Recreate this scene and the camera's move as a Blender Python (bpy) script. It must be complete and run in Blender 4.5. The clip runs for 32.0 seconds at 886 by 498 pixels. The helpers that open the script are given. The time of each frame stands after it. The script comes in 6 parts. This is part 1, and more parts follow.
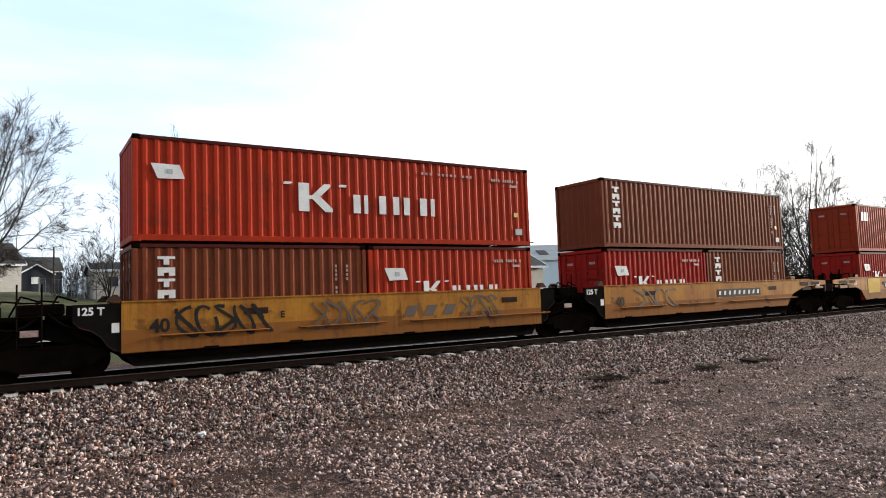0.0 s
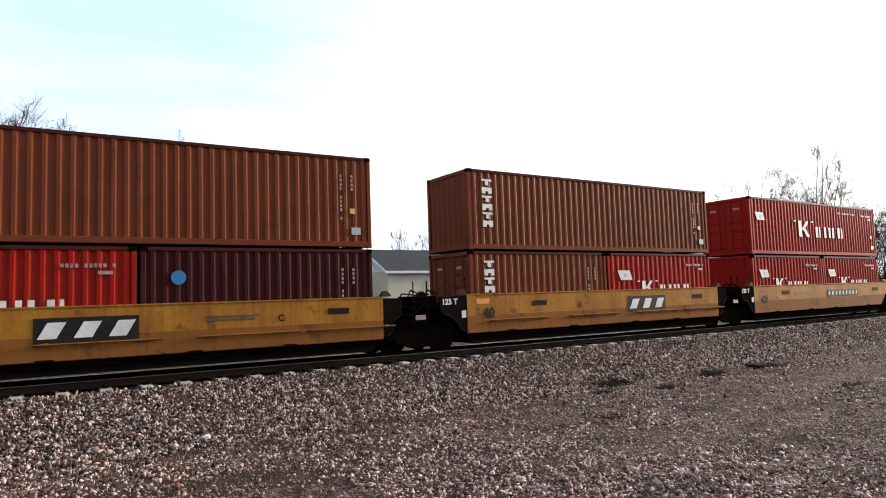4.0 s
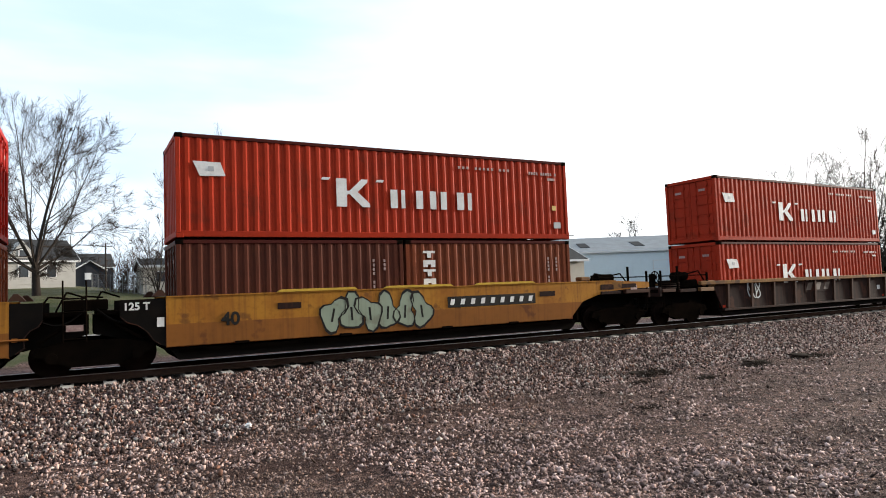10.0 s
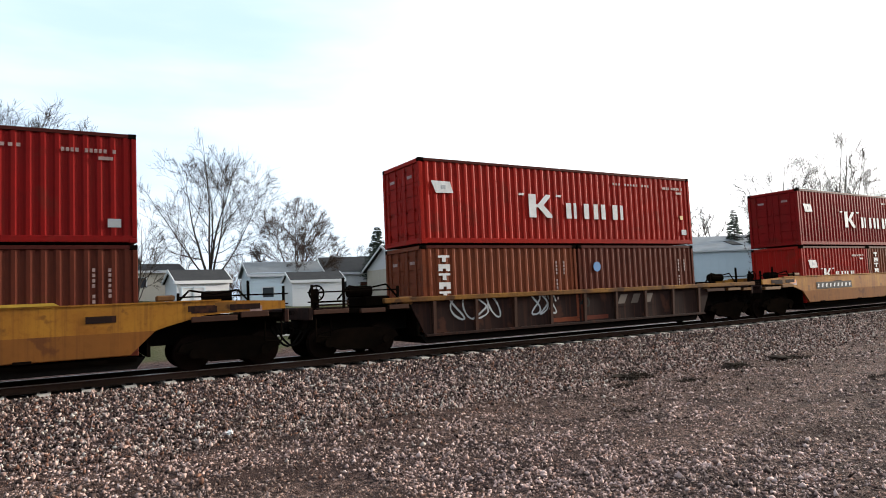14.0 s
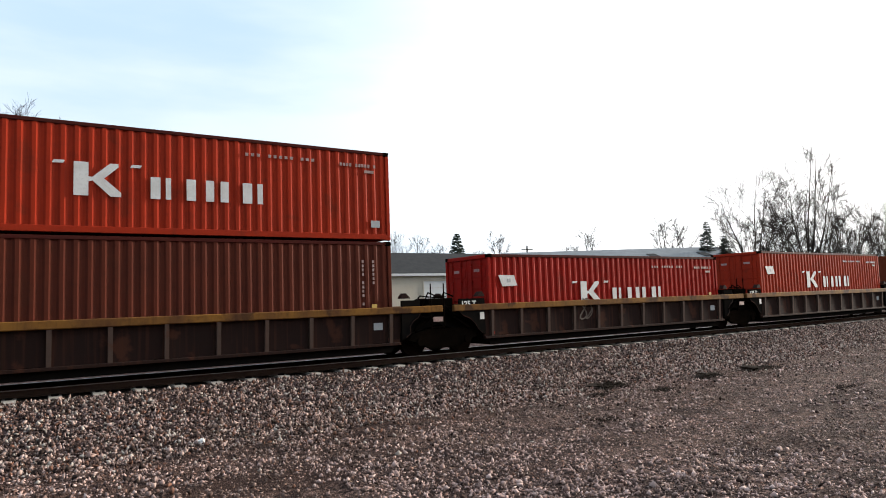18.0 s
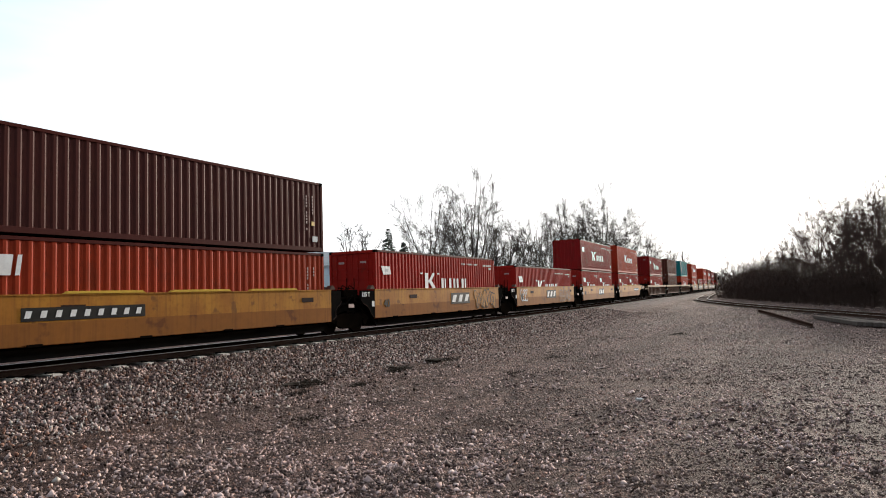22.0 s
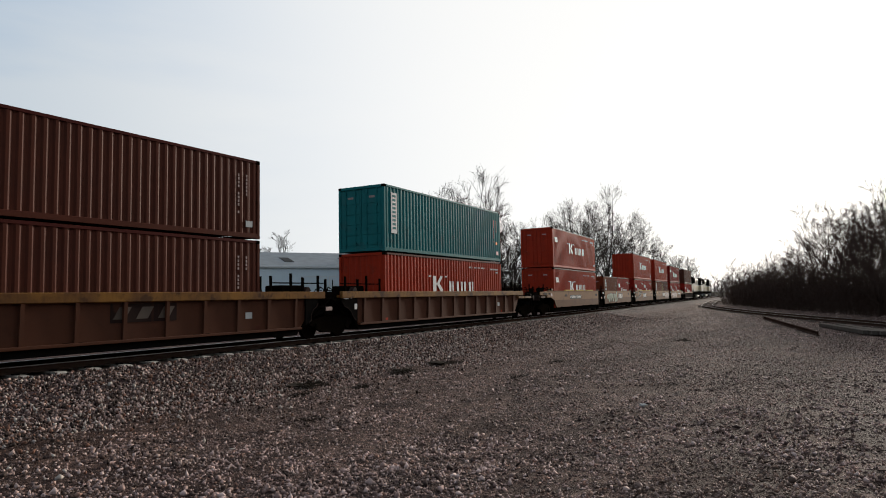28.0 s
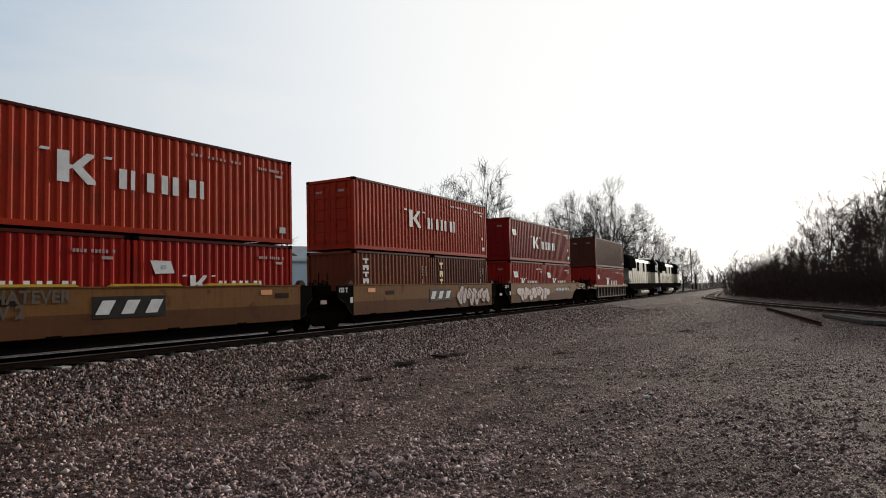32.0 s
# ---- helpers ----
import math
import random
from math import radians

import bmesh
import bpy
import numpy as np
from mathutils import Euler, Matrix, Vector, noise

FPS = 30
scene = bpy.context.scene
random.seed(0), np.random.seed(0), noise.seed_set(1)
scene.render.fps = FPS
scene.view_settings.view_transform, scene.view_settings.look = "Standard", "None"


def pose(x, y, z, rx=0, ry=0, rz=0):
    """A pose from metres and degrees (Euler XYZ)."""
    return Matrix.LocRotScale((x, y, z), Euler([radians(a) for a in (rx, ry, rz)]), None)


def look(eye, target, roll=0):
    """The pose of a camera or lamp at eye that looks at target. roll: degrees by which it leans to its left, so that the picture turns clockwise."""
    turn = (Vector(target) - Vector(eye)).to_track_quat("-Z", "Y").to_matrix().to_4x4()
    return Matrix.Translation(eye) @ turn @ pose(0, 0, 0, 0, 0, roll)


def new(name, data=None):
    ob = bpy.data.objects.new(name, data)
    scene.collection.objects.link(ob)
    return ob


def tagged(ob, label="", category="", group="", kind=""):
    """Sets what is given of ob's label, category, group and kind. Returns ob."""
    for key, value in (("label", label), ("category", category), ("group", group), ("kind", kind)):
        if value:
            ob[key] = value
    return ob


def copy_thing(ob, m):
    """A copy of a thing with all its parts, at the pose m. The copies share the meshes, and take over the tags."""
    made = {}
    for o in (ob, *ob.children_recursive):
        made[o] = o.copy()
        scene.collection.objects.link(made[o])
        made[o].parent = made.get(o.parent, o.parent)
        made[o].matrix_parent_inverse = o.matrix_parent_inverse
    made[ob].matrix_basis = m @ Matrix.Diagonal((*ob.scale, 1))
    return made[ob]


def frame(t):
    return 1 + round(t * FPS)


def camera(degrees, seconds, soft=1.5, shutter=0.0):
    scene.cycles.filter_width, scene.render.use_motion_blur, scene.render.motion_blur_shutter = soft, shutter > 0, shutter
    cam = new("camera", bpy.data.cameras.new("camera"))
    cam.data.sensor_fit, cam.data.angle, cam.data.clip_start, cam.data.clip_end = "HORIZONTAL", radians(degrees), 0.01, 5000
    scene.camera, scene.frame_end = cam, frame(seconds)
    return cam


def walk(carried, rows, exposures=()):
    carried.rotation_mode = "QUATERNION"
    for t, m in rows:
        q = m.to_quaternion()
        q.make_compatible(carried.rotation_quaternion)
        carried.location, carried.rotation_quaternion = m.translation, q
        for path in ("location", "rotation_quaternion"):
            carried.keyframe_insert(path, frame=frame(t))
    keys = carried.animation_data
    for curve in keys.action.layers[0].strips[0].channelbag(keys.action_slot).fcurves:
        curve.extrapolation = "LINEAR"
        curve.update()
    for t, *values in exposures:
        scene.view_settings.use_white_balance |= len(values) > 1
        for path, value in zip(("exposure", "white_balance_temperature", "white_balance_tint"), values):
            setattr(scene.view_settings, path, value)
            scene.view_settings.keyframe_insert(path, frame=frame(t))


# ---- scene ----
cam = camera(68.2, 32.0, 1.0)
PATH = [
    (0.0, pose(0.00, -18.11, 1.63, 93.95, 2.05, -31.63)),
    (0.5, pose(0.00, -18.11, 1.63, 94.11, 2.01, -31.51)),
    (1.0, pose(0.00, -18.11, 1.63, 94.16, 1.50, -31.41)),
    (1.5, pose(0.00, -18.11, 1.63, 94.19, 1.86, -31.40)),
    (2.0, pose(0.00, -18.11, 1.63, 94.23, 1.82, -31.32)),
    (2.5, pose(0.00, -18.11, 1.63, 94.26, 1.65, -31.25)),
    (3.0, pose(0.00, -18.11, 1.63, 94.30, 1.77, -31.24)),
    (3.5, pose(0.00, -18.11, 1.63, 94.31, 1.78, -31.22)),
    (4.0, pose(0.00, -18.11, 1.63, 94.31, 1.89, -31.24)),
    (4.5, pose(0.00, -18.11, 1.63, 94.32, 1.86, -31.26)),
    (6.5, pose(0.00, -18.11, 1.63, 94.38, 2.01, -31.30)),
    (7.0, pose(0.00, -18.11, 1.63, 94.38, 2.27, -30.59)),
    (7.5, pose(0.00, -18.11, 1.63, 94.24, 2.16, -29.67)),
    (8.0, pose(0.00, -18.11, 1.63, 94.11, 2.10, -29.30)),
    (8.5, pose(0.00, -18.11, 1.63, 93.85, 1.28, -29.16)),
    (9.0, pose(0.00, -18.11, 1.63, 93.67, 1.32, -29.23)),
    (9.5, pose(0.00, -18.11, 1.63, 93.57, 1.66, -28.58)),
    (10.0, pose(0.00, -18.11, 1.63, 93.57, 2.21, -28.15)),
    (10.5, pose(0.00, -18.11, 1.63, 93.62, 2.27, -28.06)),
    (11.0, pose(0.00, -18.11, 1.63, 93.71, 1.95, -28.02)),
    (11.5, pose(0.00, -18.11, 1.63, 93.74, 1.87, -28.01)),
    (12.0, pose(0.00, -18.11, 1.63, 93.78, 2.43, -28.16)),
    (12.5, pose(0.00, -18.11, 1.63, 93.68, 2.10, -28.29)),
    (13.0, pose(0.00, -18.11, 1.63, 93.71, 1.44, -28.44)),
    (13.5, pose(0.00, -18.11, 1.63, 93.76, 1.78, -29.25)),
    (14.0, pose(0.00, -18.11, 1.63, 93.92, 2.50, -29.63)),
    (14.5, pose(0.00, -18.11, 1.63, 94.05, 2.28, -29.84)),
    (15.0, pose(0.00, -18.11, 1.63, 94.10, 1.61, -30.09)),
    (15.5, pose(0.00, -18.11, 1.63, 94.14, 1.60, -30.36)),
    (17.5, pose(-0.01, -18.08, 1.63, 94.46, 2.11, -31.52)),
    (18.0, pose(-0.01, -18.08, 1.63, 94.54, 1.96, -31.72)),
    (18.5, pose(-0.01, -18.08, 1.63, 94.72, 2.38, -31.79)),
    (19.0, pose(-0.01, -18.08, 1.63, 94.76, 1.99, -31.89)),
    (19.5, pose(-0.01, -18.08, 1.63, 95.19, 2.11, -31.89)),
    (20.0, pose(-0.01, -18.08, 1.63, 94.76, 1.81, -31.79)),
    (20.2, pose(-0.01, -18.08, 1.63, 95.24, 1.67, -34.83)),
    (20.4, pose(-0.01, -18.08, 1.63, 94.56, 1.12, -38.48)),
    (20.7, pose(-0.01, -18.08, 1.63, 93.09, 1.17, -40.21)),
    (20.8, pose(-0.01, -18.08, 1.63, 92.39, 1.39, -40.45)),
    (21.0, pose(0.01, -17.99, 1.61, 92.97, 1.92, -39.51)),
    (21.2, pose(0.06, -17.81, 1.57, 91.44, 3.39, -40.22)),
    (21.4, pose(0.11, -17.63, 1.53, 91.41, 3.17, -44.61)),
    (21.5, pose(0.14, -17.54, 1.51, 92.08, 2.47, -47.61)),
    (21.8, pose(0.22, -17.27, 1.44, 93.71, 1.67, -55.84)),
    (22.0, pose(0.22, -17.27, 1.44, 93.93, 1.81, -58.89)),
    (22.5, pose(0.22, -17.27, 1.44, 94.08, 2.20, -58.82)),
    (23.0, pose(0.22, -17.27, 1.44, 94.04, 1.85, -59.11)),
    (23.5, pose(0.22, -17.27, 1.44, 93.94, 1.54, -58.40)),
    (24.0, pose(0.22, -17.27, 1.44, 93.88, 1.50, -58.11)),
    (24.5, pose(0.22, -17.27, 1.44, 93.92, 1.56, -58.69)),
    (25.0, pose(0.22, -17.27, 1.44, 93.92, 1.42, -59.14)),
    (25.5, pose(0.22, -17.27, 1.44, 94.01, 1.24, -59.53)),
    (27.5, pose(0.22, -17.27, 1.44, 94.20, 1.08, -58.53)),
    (28.0, pose(0.22, -17.27, 1.44, 94.19, 1.08, -58.52)),
    (28.5, pose(0.22, -17.27, 1.44, 94.18, 1.03, -58.36)),
    (29.0, pose(0.22, -17.27, 1.44, 94.17, 0.92, -58.31)),
    (29.5, pose(0.22, -17.27, 1.44, 94.12, 0.94, -58.28)),
    (30.0, pose(0.22, -17.27, 1.44, 94.07, 0.89, -58.30)),
    (30.5, pose(0.22, -17.27, 1.44, 93.95, 0.83, -58.28)),
    (31.0, pose(0.22, -17.27, 1.44, 93.88, 0.84, -58.31)),
    (31.5, pose(0.22, -17.27, 1.44, 93.77, 1.05, -58.31)),
    (32.0, pose(0.22, -17.27, 1.44, 93.56, 1.43, -58.29)),
]
EXPOSURE = [(0.0, 1.2), (15.5, 1.17), (17.5, 1.02), (18.2, 0.95), (19.0, 0.74), (20.2, 0.52), (21.0, 0.68), (21.6, 0.98), (22.1, 0.94), (22.6, 0.36), (24.0, 0.17), (32.0, 0.17)]
walk(cam, PATH, EXPOSURE)

# ---- sky and sun: late afternoon behind thin cloud, brightest far along the line ----
SUN_AZ, SUN_EL = 94.5, 12.0
world = bpy.data.worlds.new("world")
scene.world = world
world.use_nodes = True
wn, wl = world.node_tree.nodes, world.node_tree.links
wn.clear()
sky = wn.new("ShaderNodeTexSky")
sky.sky_type = 'NISHITA'
sky.sun_disc = False
sky.sun_elevation, sky.sun_rotation = radians(SUN_EL), radians(SUN_AZ)
sky.air_density, sky.dust_density, sky.ozone_density = 1.0, 1.6, 1.5
wcoord = wn.new("ShaderNodeTexCoord")
wmap = wn.new("ShaderNodeMapping")
wmap.inputs["Rotation"].default_value = (0.0, radians(6), 0.0)
wmap.inputs["Scale"].default_value = (1.0, 1.0, 4.5)
wnoise = wn.new("ShaderNodeTexNoise")
wnoise.inputs["Scale"].default_value, wnoise.inputs["Detail"].default_value = 1.5, 6.0
wl.new(wcoord.outputs["Generated"], wmap.inputs["Vector"])
wl.new(wmap.outputs["Vector"], wnoise.inputs["Vector"])


def wrange(v, a, b, lo, hi):
    r = wn.new("ShaderNodeMapRange")
    r.interpolation_type = 'SMOOTHSTEP'
    for key, val in (("From Min", a), ("From Max", b), ("To Min", lo), ("To Max", hi)):
        r.inputs[key].default_value = val
    wl.new(v, r.inputs["Value"])
    return r.outputs["Result"]


def wblend(a, b, f):
    x = wn.new("ShaderNodeMix")
    x.data_type = 'RGBA'
    for key, val in (("A", a), ("B", b)):
        if isinstance(val, tuple):
            x.inputs[key].default_value = (*val, 1.0)
        else:
            wl.new(val, x.inputs[key])
    if isinstance(f, float):
        x.inputs["Factor"].default_value = f
    else:
        wl.new(f, x.inputs["Factor"])
    return x.outputs["Result"]


# thin cloud: pale blue veil, whiter streaks, and a broad white glow round the hidden sun
wdot = wn.new("ShaderNodeVectorMath")
wdot.operation = 'DOT_PRODUCT'
wdot.inputs[1].default_value = (math.sin(radians(SUN_AZ)) * 0.97, math.cos(radians(SUN_AZ)) * 0.97, 0.24)
wl.new(wcoord.outputs["Generated"], wdot.inputs[0])
whs = wn.new("ShaderNodeHueSaturation")
whs.inputs["Saturation"].default_value = 0.4
wl.new(sky.outputs["Color"], whs.inputs["Color"])
veil = wblend((5.6, 7.5, 9.8), (8.3, 9.4, 10.4), wrange(wnoise.outputs["Fac"], 0.38, 0.64, 0.0, 0.9))
veil = wblend(veil, (15.6, 15.5, 15.2), wrange(wdot.outputs["Value"], 0.22, 0.95, 0.0, 1.0))
air = wblend(whs.outputs["Color"], veil, 0.86)
wbg = wn.new("ShaderNodeBackground")
wbg.inputs["Strength"].default_value = 0.063
wout = wn.new("ShaderNodeOutputWorld")
wl.new(air, wbg.inputs["Color"])
wl.new(wbg.outputs["Background"], wout.inputs["Surface"])
sun = new("sun", bpy.data.lights.new("sun", 'SUN'))
sun.data.energy, sun.data.angle, sun.data.color = 3.6, radians(6), (1.0, 0.90, 0.78)
sun_way = Vector((math.sin(radians(SUN_AZ)) * math.cos(radians(SUN_EL)), math.cos(radians(SUN_AZ)) * math.cos(radians(SUN_EL)), math.sin(radians(SUN_EL))))
sun.matrix_world = look(sun_way * 50, (0, 0, 0))

# ---- materials ----
def mat(name, col, rough=0.6, metal=0.0, col2=None, scale=6.0, amount=0.5, bump=0.0, bscale=60.0, col3=None, spots=0.0, per_object=0.0, streak=0.0, spec=0.5):
    """A surface with a base colour varied at two scales, dirt spots, vertical streaks and fine relief."""
    m = bpy.data.materials.new(name)
    m.use_nodes = True
    n, l = m.node_tree.nodes, m.node_tree.links
    b = n["Principled BSDF"]
    b.inputs["Roughness"].default_value, b.inputs["Metallic"].default_value = rough, metal
    b.inputs["Specular IOR Level"].default_value = spec
    co = n.new("ShaderNodeTexCoord")
    def noise_tex(sc, det, vec=None):
        t = n.new("ShaderNodeTexNoise")
        t.inputs["Scale"].default_value, t.inputs["Detail"].default_value = sc, det
        l.new(vec or co.outputs["Object"], t.inputs["Vector"])
        return t.outputs["Fac"]
    def mix(a, bcol, fac):
        x = n.new("ShaderNodeMix")
        x.data_type = 'RGBA'
        for sock, v in (("A", a), ("B", bcol)):
            if isinstance(v, tuple):
                x.inputs[sock].default_value = (*v[:3], 1)
            else:
                l.new(v, x.inputs[sock])
        l.new(fac, x.inputs["Factor"])
        return x.outputs["Result"]
    def ramp(v, a, c, to=1.0):
        r = n.new("ShaderNodeMapRange")
        r.inputs["From Min"].default_value, r.inputs["From Max"].default_value = a, c
        r.inputs["To Max"].default_value = to
        l.new(v, r.inputs["Value"])
        return r.outputs["Result"]
    c2 = col2 or tuple(v * 0.7 for v in col)
    out = mix(col, c2, ramp(noise_tex(scale, 6), 0.35, 0.7, amount))
    out = mix(out, tuple(v * 0.75 for v in c2), ramp(noise_tex(scale * 7, 3), 0.5, 0.8, amount * 0.6))
    if streak:
        mp = n.new("ShaderNodeMapping")
        mp.inputs["Scale"].default_value = (9.0, 9.0, 0.35)
        l.new(co.outputs["Object"], mp.inputs["Vector"])
        out = mix(out, col3 or (0.09, 0.05, 0.035), ramp(noise_tex(1.3, 5, mp.outputs["Vector"]), 0.5, 0.78, streak))
    if spots:
        out = mix(out, col3 or (0.07, 0.035, 0.02), ramp(noise_tex(scale * 1.7, 8), 0.6, 0.66, spots))
    if per_object:
        inf = n.new("ShaderNodeObjectInfo")
        hs = n.new("ShaderNodeHueSaturation")
        v = n.new("ShaderNodeMapRange")
        v.inputs["To Min"].default_value, v.inputs["To Max"].default_value = 1 - per_object, 1 + per_object
        l.new(inf.outputs["Random"], v.inputs["Value"])
        l.new(v.outputs["Result"], hs.inputs["Value"])
        l.new(out, hs.inputs["Color"])
        out = hs.outputs["Color"]
    l.new(out, b.inputs["Base Color"])
    if bump:
        bp = n.new("ShaderNodeBump")
        bp.inputs["Strength"].default_value, bp.inputs["Distance"].default_value = bump, 0.02
        l.new(noise_tex(bscale, 6), bp.inputs["Height"])
        l.new(bp.outputs["Normal"], b.inputs["Normal"])
    return m


def paint(name, col, worn=0.25, rough=0.48, spec=0.025):
    """Weathered paint on steel: faded patches, rust spots and run-down streaks."""
    return mat(name, col, rough, 0.0, tuple(v * 0.7 + 0.004 for v in col), 0.9, 0.6, 0.08, 25.0, (0.075, 0.028, 0.016), worn, 0.0, worn * 0.8, spec)


M = {}
M["red"] = paint("red_paint", (0.285, 0.0140, 0.0090))
M["red_b"] = paint("dark_red_paint", (0.195, 0.0095, 0.0085))
M["red_o"] = paint("orange_red_paint", (0.33, 0.030, 0.012))
M["cai"] = paint("brick_red_paint", (0.2534, 0.0304, 0.0114))
M["brown"] = paint("red_brown_paint", (0.155, 0.040, 0.018))
M["brown_b"] = paint("dark_brown_paint", (0.082, 0.025, 0.0155))
M["purple"] = paint("maroon_paint", (0.0435, 0.0092, 0.0102))
M["black_br"] = paint("black_brown_paint", (0.062, 0.018, 0.0145))
# for top rails: edge shade and dirt both put into a darker red
M["rail_dark"] = paint("grimy_shaded_red_paint", (0.065, 0.014, 0.011), 0.4)
M["teal"] = paint("teal_paint", (0.014, 0.140, 0.142), 0.12)
M["yellow"] = mat("ochre_yellow_paint", (0.35, 0.153, 0.023), 0.65, 0.0, (0.235, 0.086, 0.018), 1.3, 0.85, 0.08, 25.0, (0.085, 0.034, 0.018), 0.6, 0.0, 0.55, 0.05)
M["yellow_old"] = paint("dull_olive_ochre_paint", (0.175, 0.080, 0.027), 0.7, 0.75, 0.05)
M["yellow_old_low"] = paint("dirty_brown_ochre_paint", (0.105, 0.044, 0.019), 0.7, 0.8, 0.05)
M["brown_m"] = paint("mid_brown_paint", (0.095, 0.024, 0.0145))
M["yellow_new"] = paint("fresh_yellow_paint", (0.52, 0.32, 0.05), 0.05)
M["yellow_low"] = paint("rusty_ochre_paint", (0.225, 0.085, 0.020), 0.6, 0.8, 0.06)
M["chord"] = paint("worn_tan_paint", (0.15, 0.072, 0.0252), 0.6, 0.7, 0.15)
M["chord_rust"] = mat("rust_eaten_yellow_paint", (0.21, 0.098, 0.022), 0.7, 0.0, (0.085, 0.038, 0.018), 1.1, 1.0, 0.15, 25.0, (0.045, 0.022, 0.014), 0.75, 0.0, 0.4, 0.05)
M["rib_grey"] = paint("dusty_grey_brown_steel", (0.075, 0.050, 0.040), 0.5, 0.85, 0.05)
# rust brown taken darker, with the webs' shade put into the colour
M["rib_brown"] = paint("rusty_shaded_steel", (0.022, 0.0115, 0.0092), 0.5, 0.8, 0.05)
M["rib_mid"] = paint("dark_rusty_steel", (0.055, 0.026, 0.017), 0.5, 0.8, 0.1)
M["rib_tan"] = paint("faded_tan_paint", (0.078, 0.030, 0.0165), 0.5, 0.8, 0.06)
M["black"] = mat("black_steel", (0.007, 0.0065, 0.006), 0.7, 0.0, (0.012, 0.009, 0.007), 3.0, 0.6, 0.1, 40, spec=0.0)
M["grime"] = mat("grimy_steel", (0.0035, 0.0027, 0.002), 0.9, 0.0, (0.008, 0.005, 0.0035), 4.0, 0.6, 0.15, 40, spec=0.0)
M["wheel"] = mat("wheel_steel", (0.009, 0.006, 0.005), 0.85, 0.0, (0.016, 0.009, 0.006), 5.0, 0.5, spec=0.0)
M["white"] = mat("white_paint_marks", (0.66, 0.65, 0.62), 0.6, 0.0, (0.48, 0.44, 0.41), 3.0, 0.6, spec=0.1)
M["street"] = mat("worn_street_concrete", (0.20, 0.185, 0.165), 0.9, 0.0, (0.15, 0.135, 0.12), 1.5, 0.6)
M["markyellow"] = mat("yellow_paint_marks", (0.55, 0.36, 0.08), 0.55, 0.0, None, 3.0, 0.4)
M["grey"] = mat("grey_paint_marks", (0.35, 0.36, 0.36), 0.6, 0.0, None, 3.0, 0.4)
M["blue"] = mat("blue_paint_marks", (0.02, 0.15, 0.36), 0.5, 0.0, None, 3.0, 0.3)
M["orange"] = mat("orange_paint_marks", (0.62, 0.2, 0.03), 0.5, 0.0, None, 3.0, 0.3)
M["ink"] = mat("black_paint_marks", (0.011, 0.010, 0.009), 0.7, 0.0, (0.03, 0.025, 0.02), 3.0, 0.5, spec=0.12)
M["faded"] = mat("faded_dark_marks", (0.07, 0.045, 0.03), 0.7, 0.0, None, 3.0, 0.5)
M["pale_green"] = paint("pale_green_spray", (0.26, 0.30, 0.22), 0.3, 0.6)
M["rail"] = mat("rusty_rail", (0.042, 0.026, 0.020), 1.0, 0.0, (0.06, 0.034, 0.024), 6.0, 0.6, spec=0.0)
M["dim"] = mat("faded_pale_marks", (0.36, 0.25, 0.22), 0.6, 0.0, (0.16, 0.07, 0.06), 9.0, 0.8)
M["railtop"] = mat("worn_rail_head", (0.42, 0.41, 0.4), 0.3, 1.0, (0.3, 0.28, 0.27), 8.0, 0.5)
M["rusthead"] = mat("dull_rail_head", (0.22, 0.19, 0.17), 0.4, 0.7, (0.07, 0.05, 0.04), 8.0, 0.5, spec=0.6)
M["soil"] = mat("dark_damp_soil", (0.03, 0.021, 0.015), 0.95, 0.0, (0.015, 0.011, 0.008), 9.0, 0.7, 0.5, 40, spec=0.05)
M["tie"] = mat("concrete_sleeper", (0.40, 0.37, 0.33), 0.85, 0.0, (0.26, 0.23, 0.2), 8.0, 0.7, 0.2, 60, None, 0.0, 0.12)
M["timber"] = mat("old_timber", (0.07, 0.055, 0.045), 0.95, 0.0, (0.12, 0.10, 0.085), 5.0, 0.6, 0.3, 50, spec=0.05)
M["bark"] = mat("grey_bark", (0.034, 0.026, 0.021), 0.9, 0.0, (0.02, 0.016, 0.013), 6.0, 0.6, spec=0.1)
M["bark_b"] = mat("brown_twigs", (0.045, 0.029, 0.022), 0.9, 0.0, (0.026, 0.018, 0.014), 6.0, 0.6, spec=0.1)
M["brush"] = mat("brown_brush_twigs", (0.062, 0.040, 0.031), 0.95, 0.0, (0.038, 0.025, 0.020), 3.0, 0.6, spec=0.05)
# distance haze is mixed into the twig colour as a paler grey
M["haze_brush"] = mat("haze_paled_twigs", (0.12, 0.10, 0.09), 0.95, 0.0, (0.09, 0.072, 0.064), 3.0, 0.6, spec=0.05)
M["pine"] = mat("conifer_needles", (0.02, 0.032, 0.018), 0.8, 0.0, (0.015, 0.025, 0.014), 4.0, 0.6)
M["grass"] = mat("pale_spring_grass", (0.10, 0.11, 0.045), 0.95, 0.0, (0.16, 0.13, 0.075), 1.3, 0.7)
M["vinyl"] = mat("white_siding", (0.52, 0.52, 0.52), 0.6, 0.0, (0.5, 0.5, 0.5), 2.0, 0.4)
M["beige"] = mat("beige_siding", (0.42, 0.37, 0.30), 0.7, 0.0, (0.34, 0.3, 0.25), 2.0, 0.4)
M["metalwall"] = mat("pale_blue_metal_cladding", (0.50, 0.57, 0.61), 0.5, 0.0, (0.44, 0.51, 0.55), 1.5, 0.4)
M["shingle"] = mat("grey_shingles", (0.042, 0.043, 0.044), 0.95, 0.0, (0.026, 0.026, 0.027), 2.0, 0.6, 0.2, 30, spec=0.08)
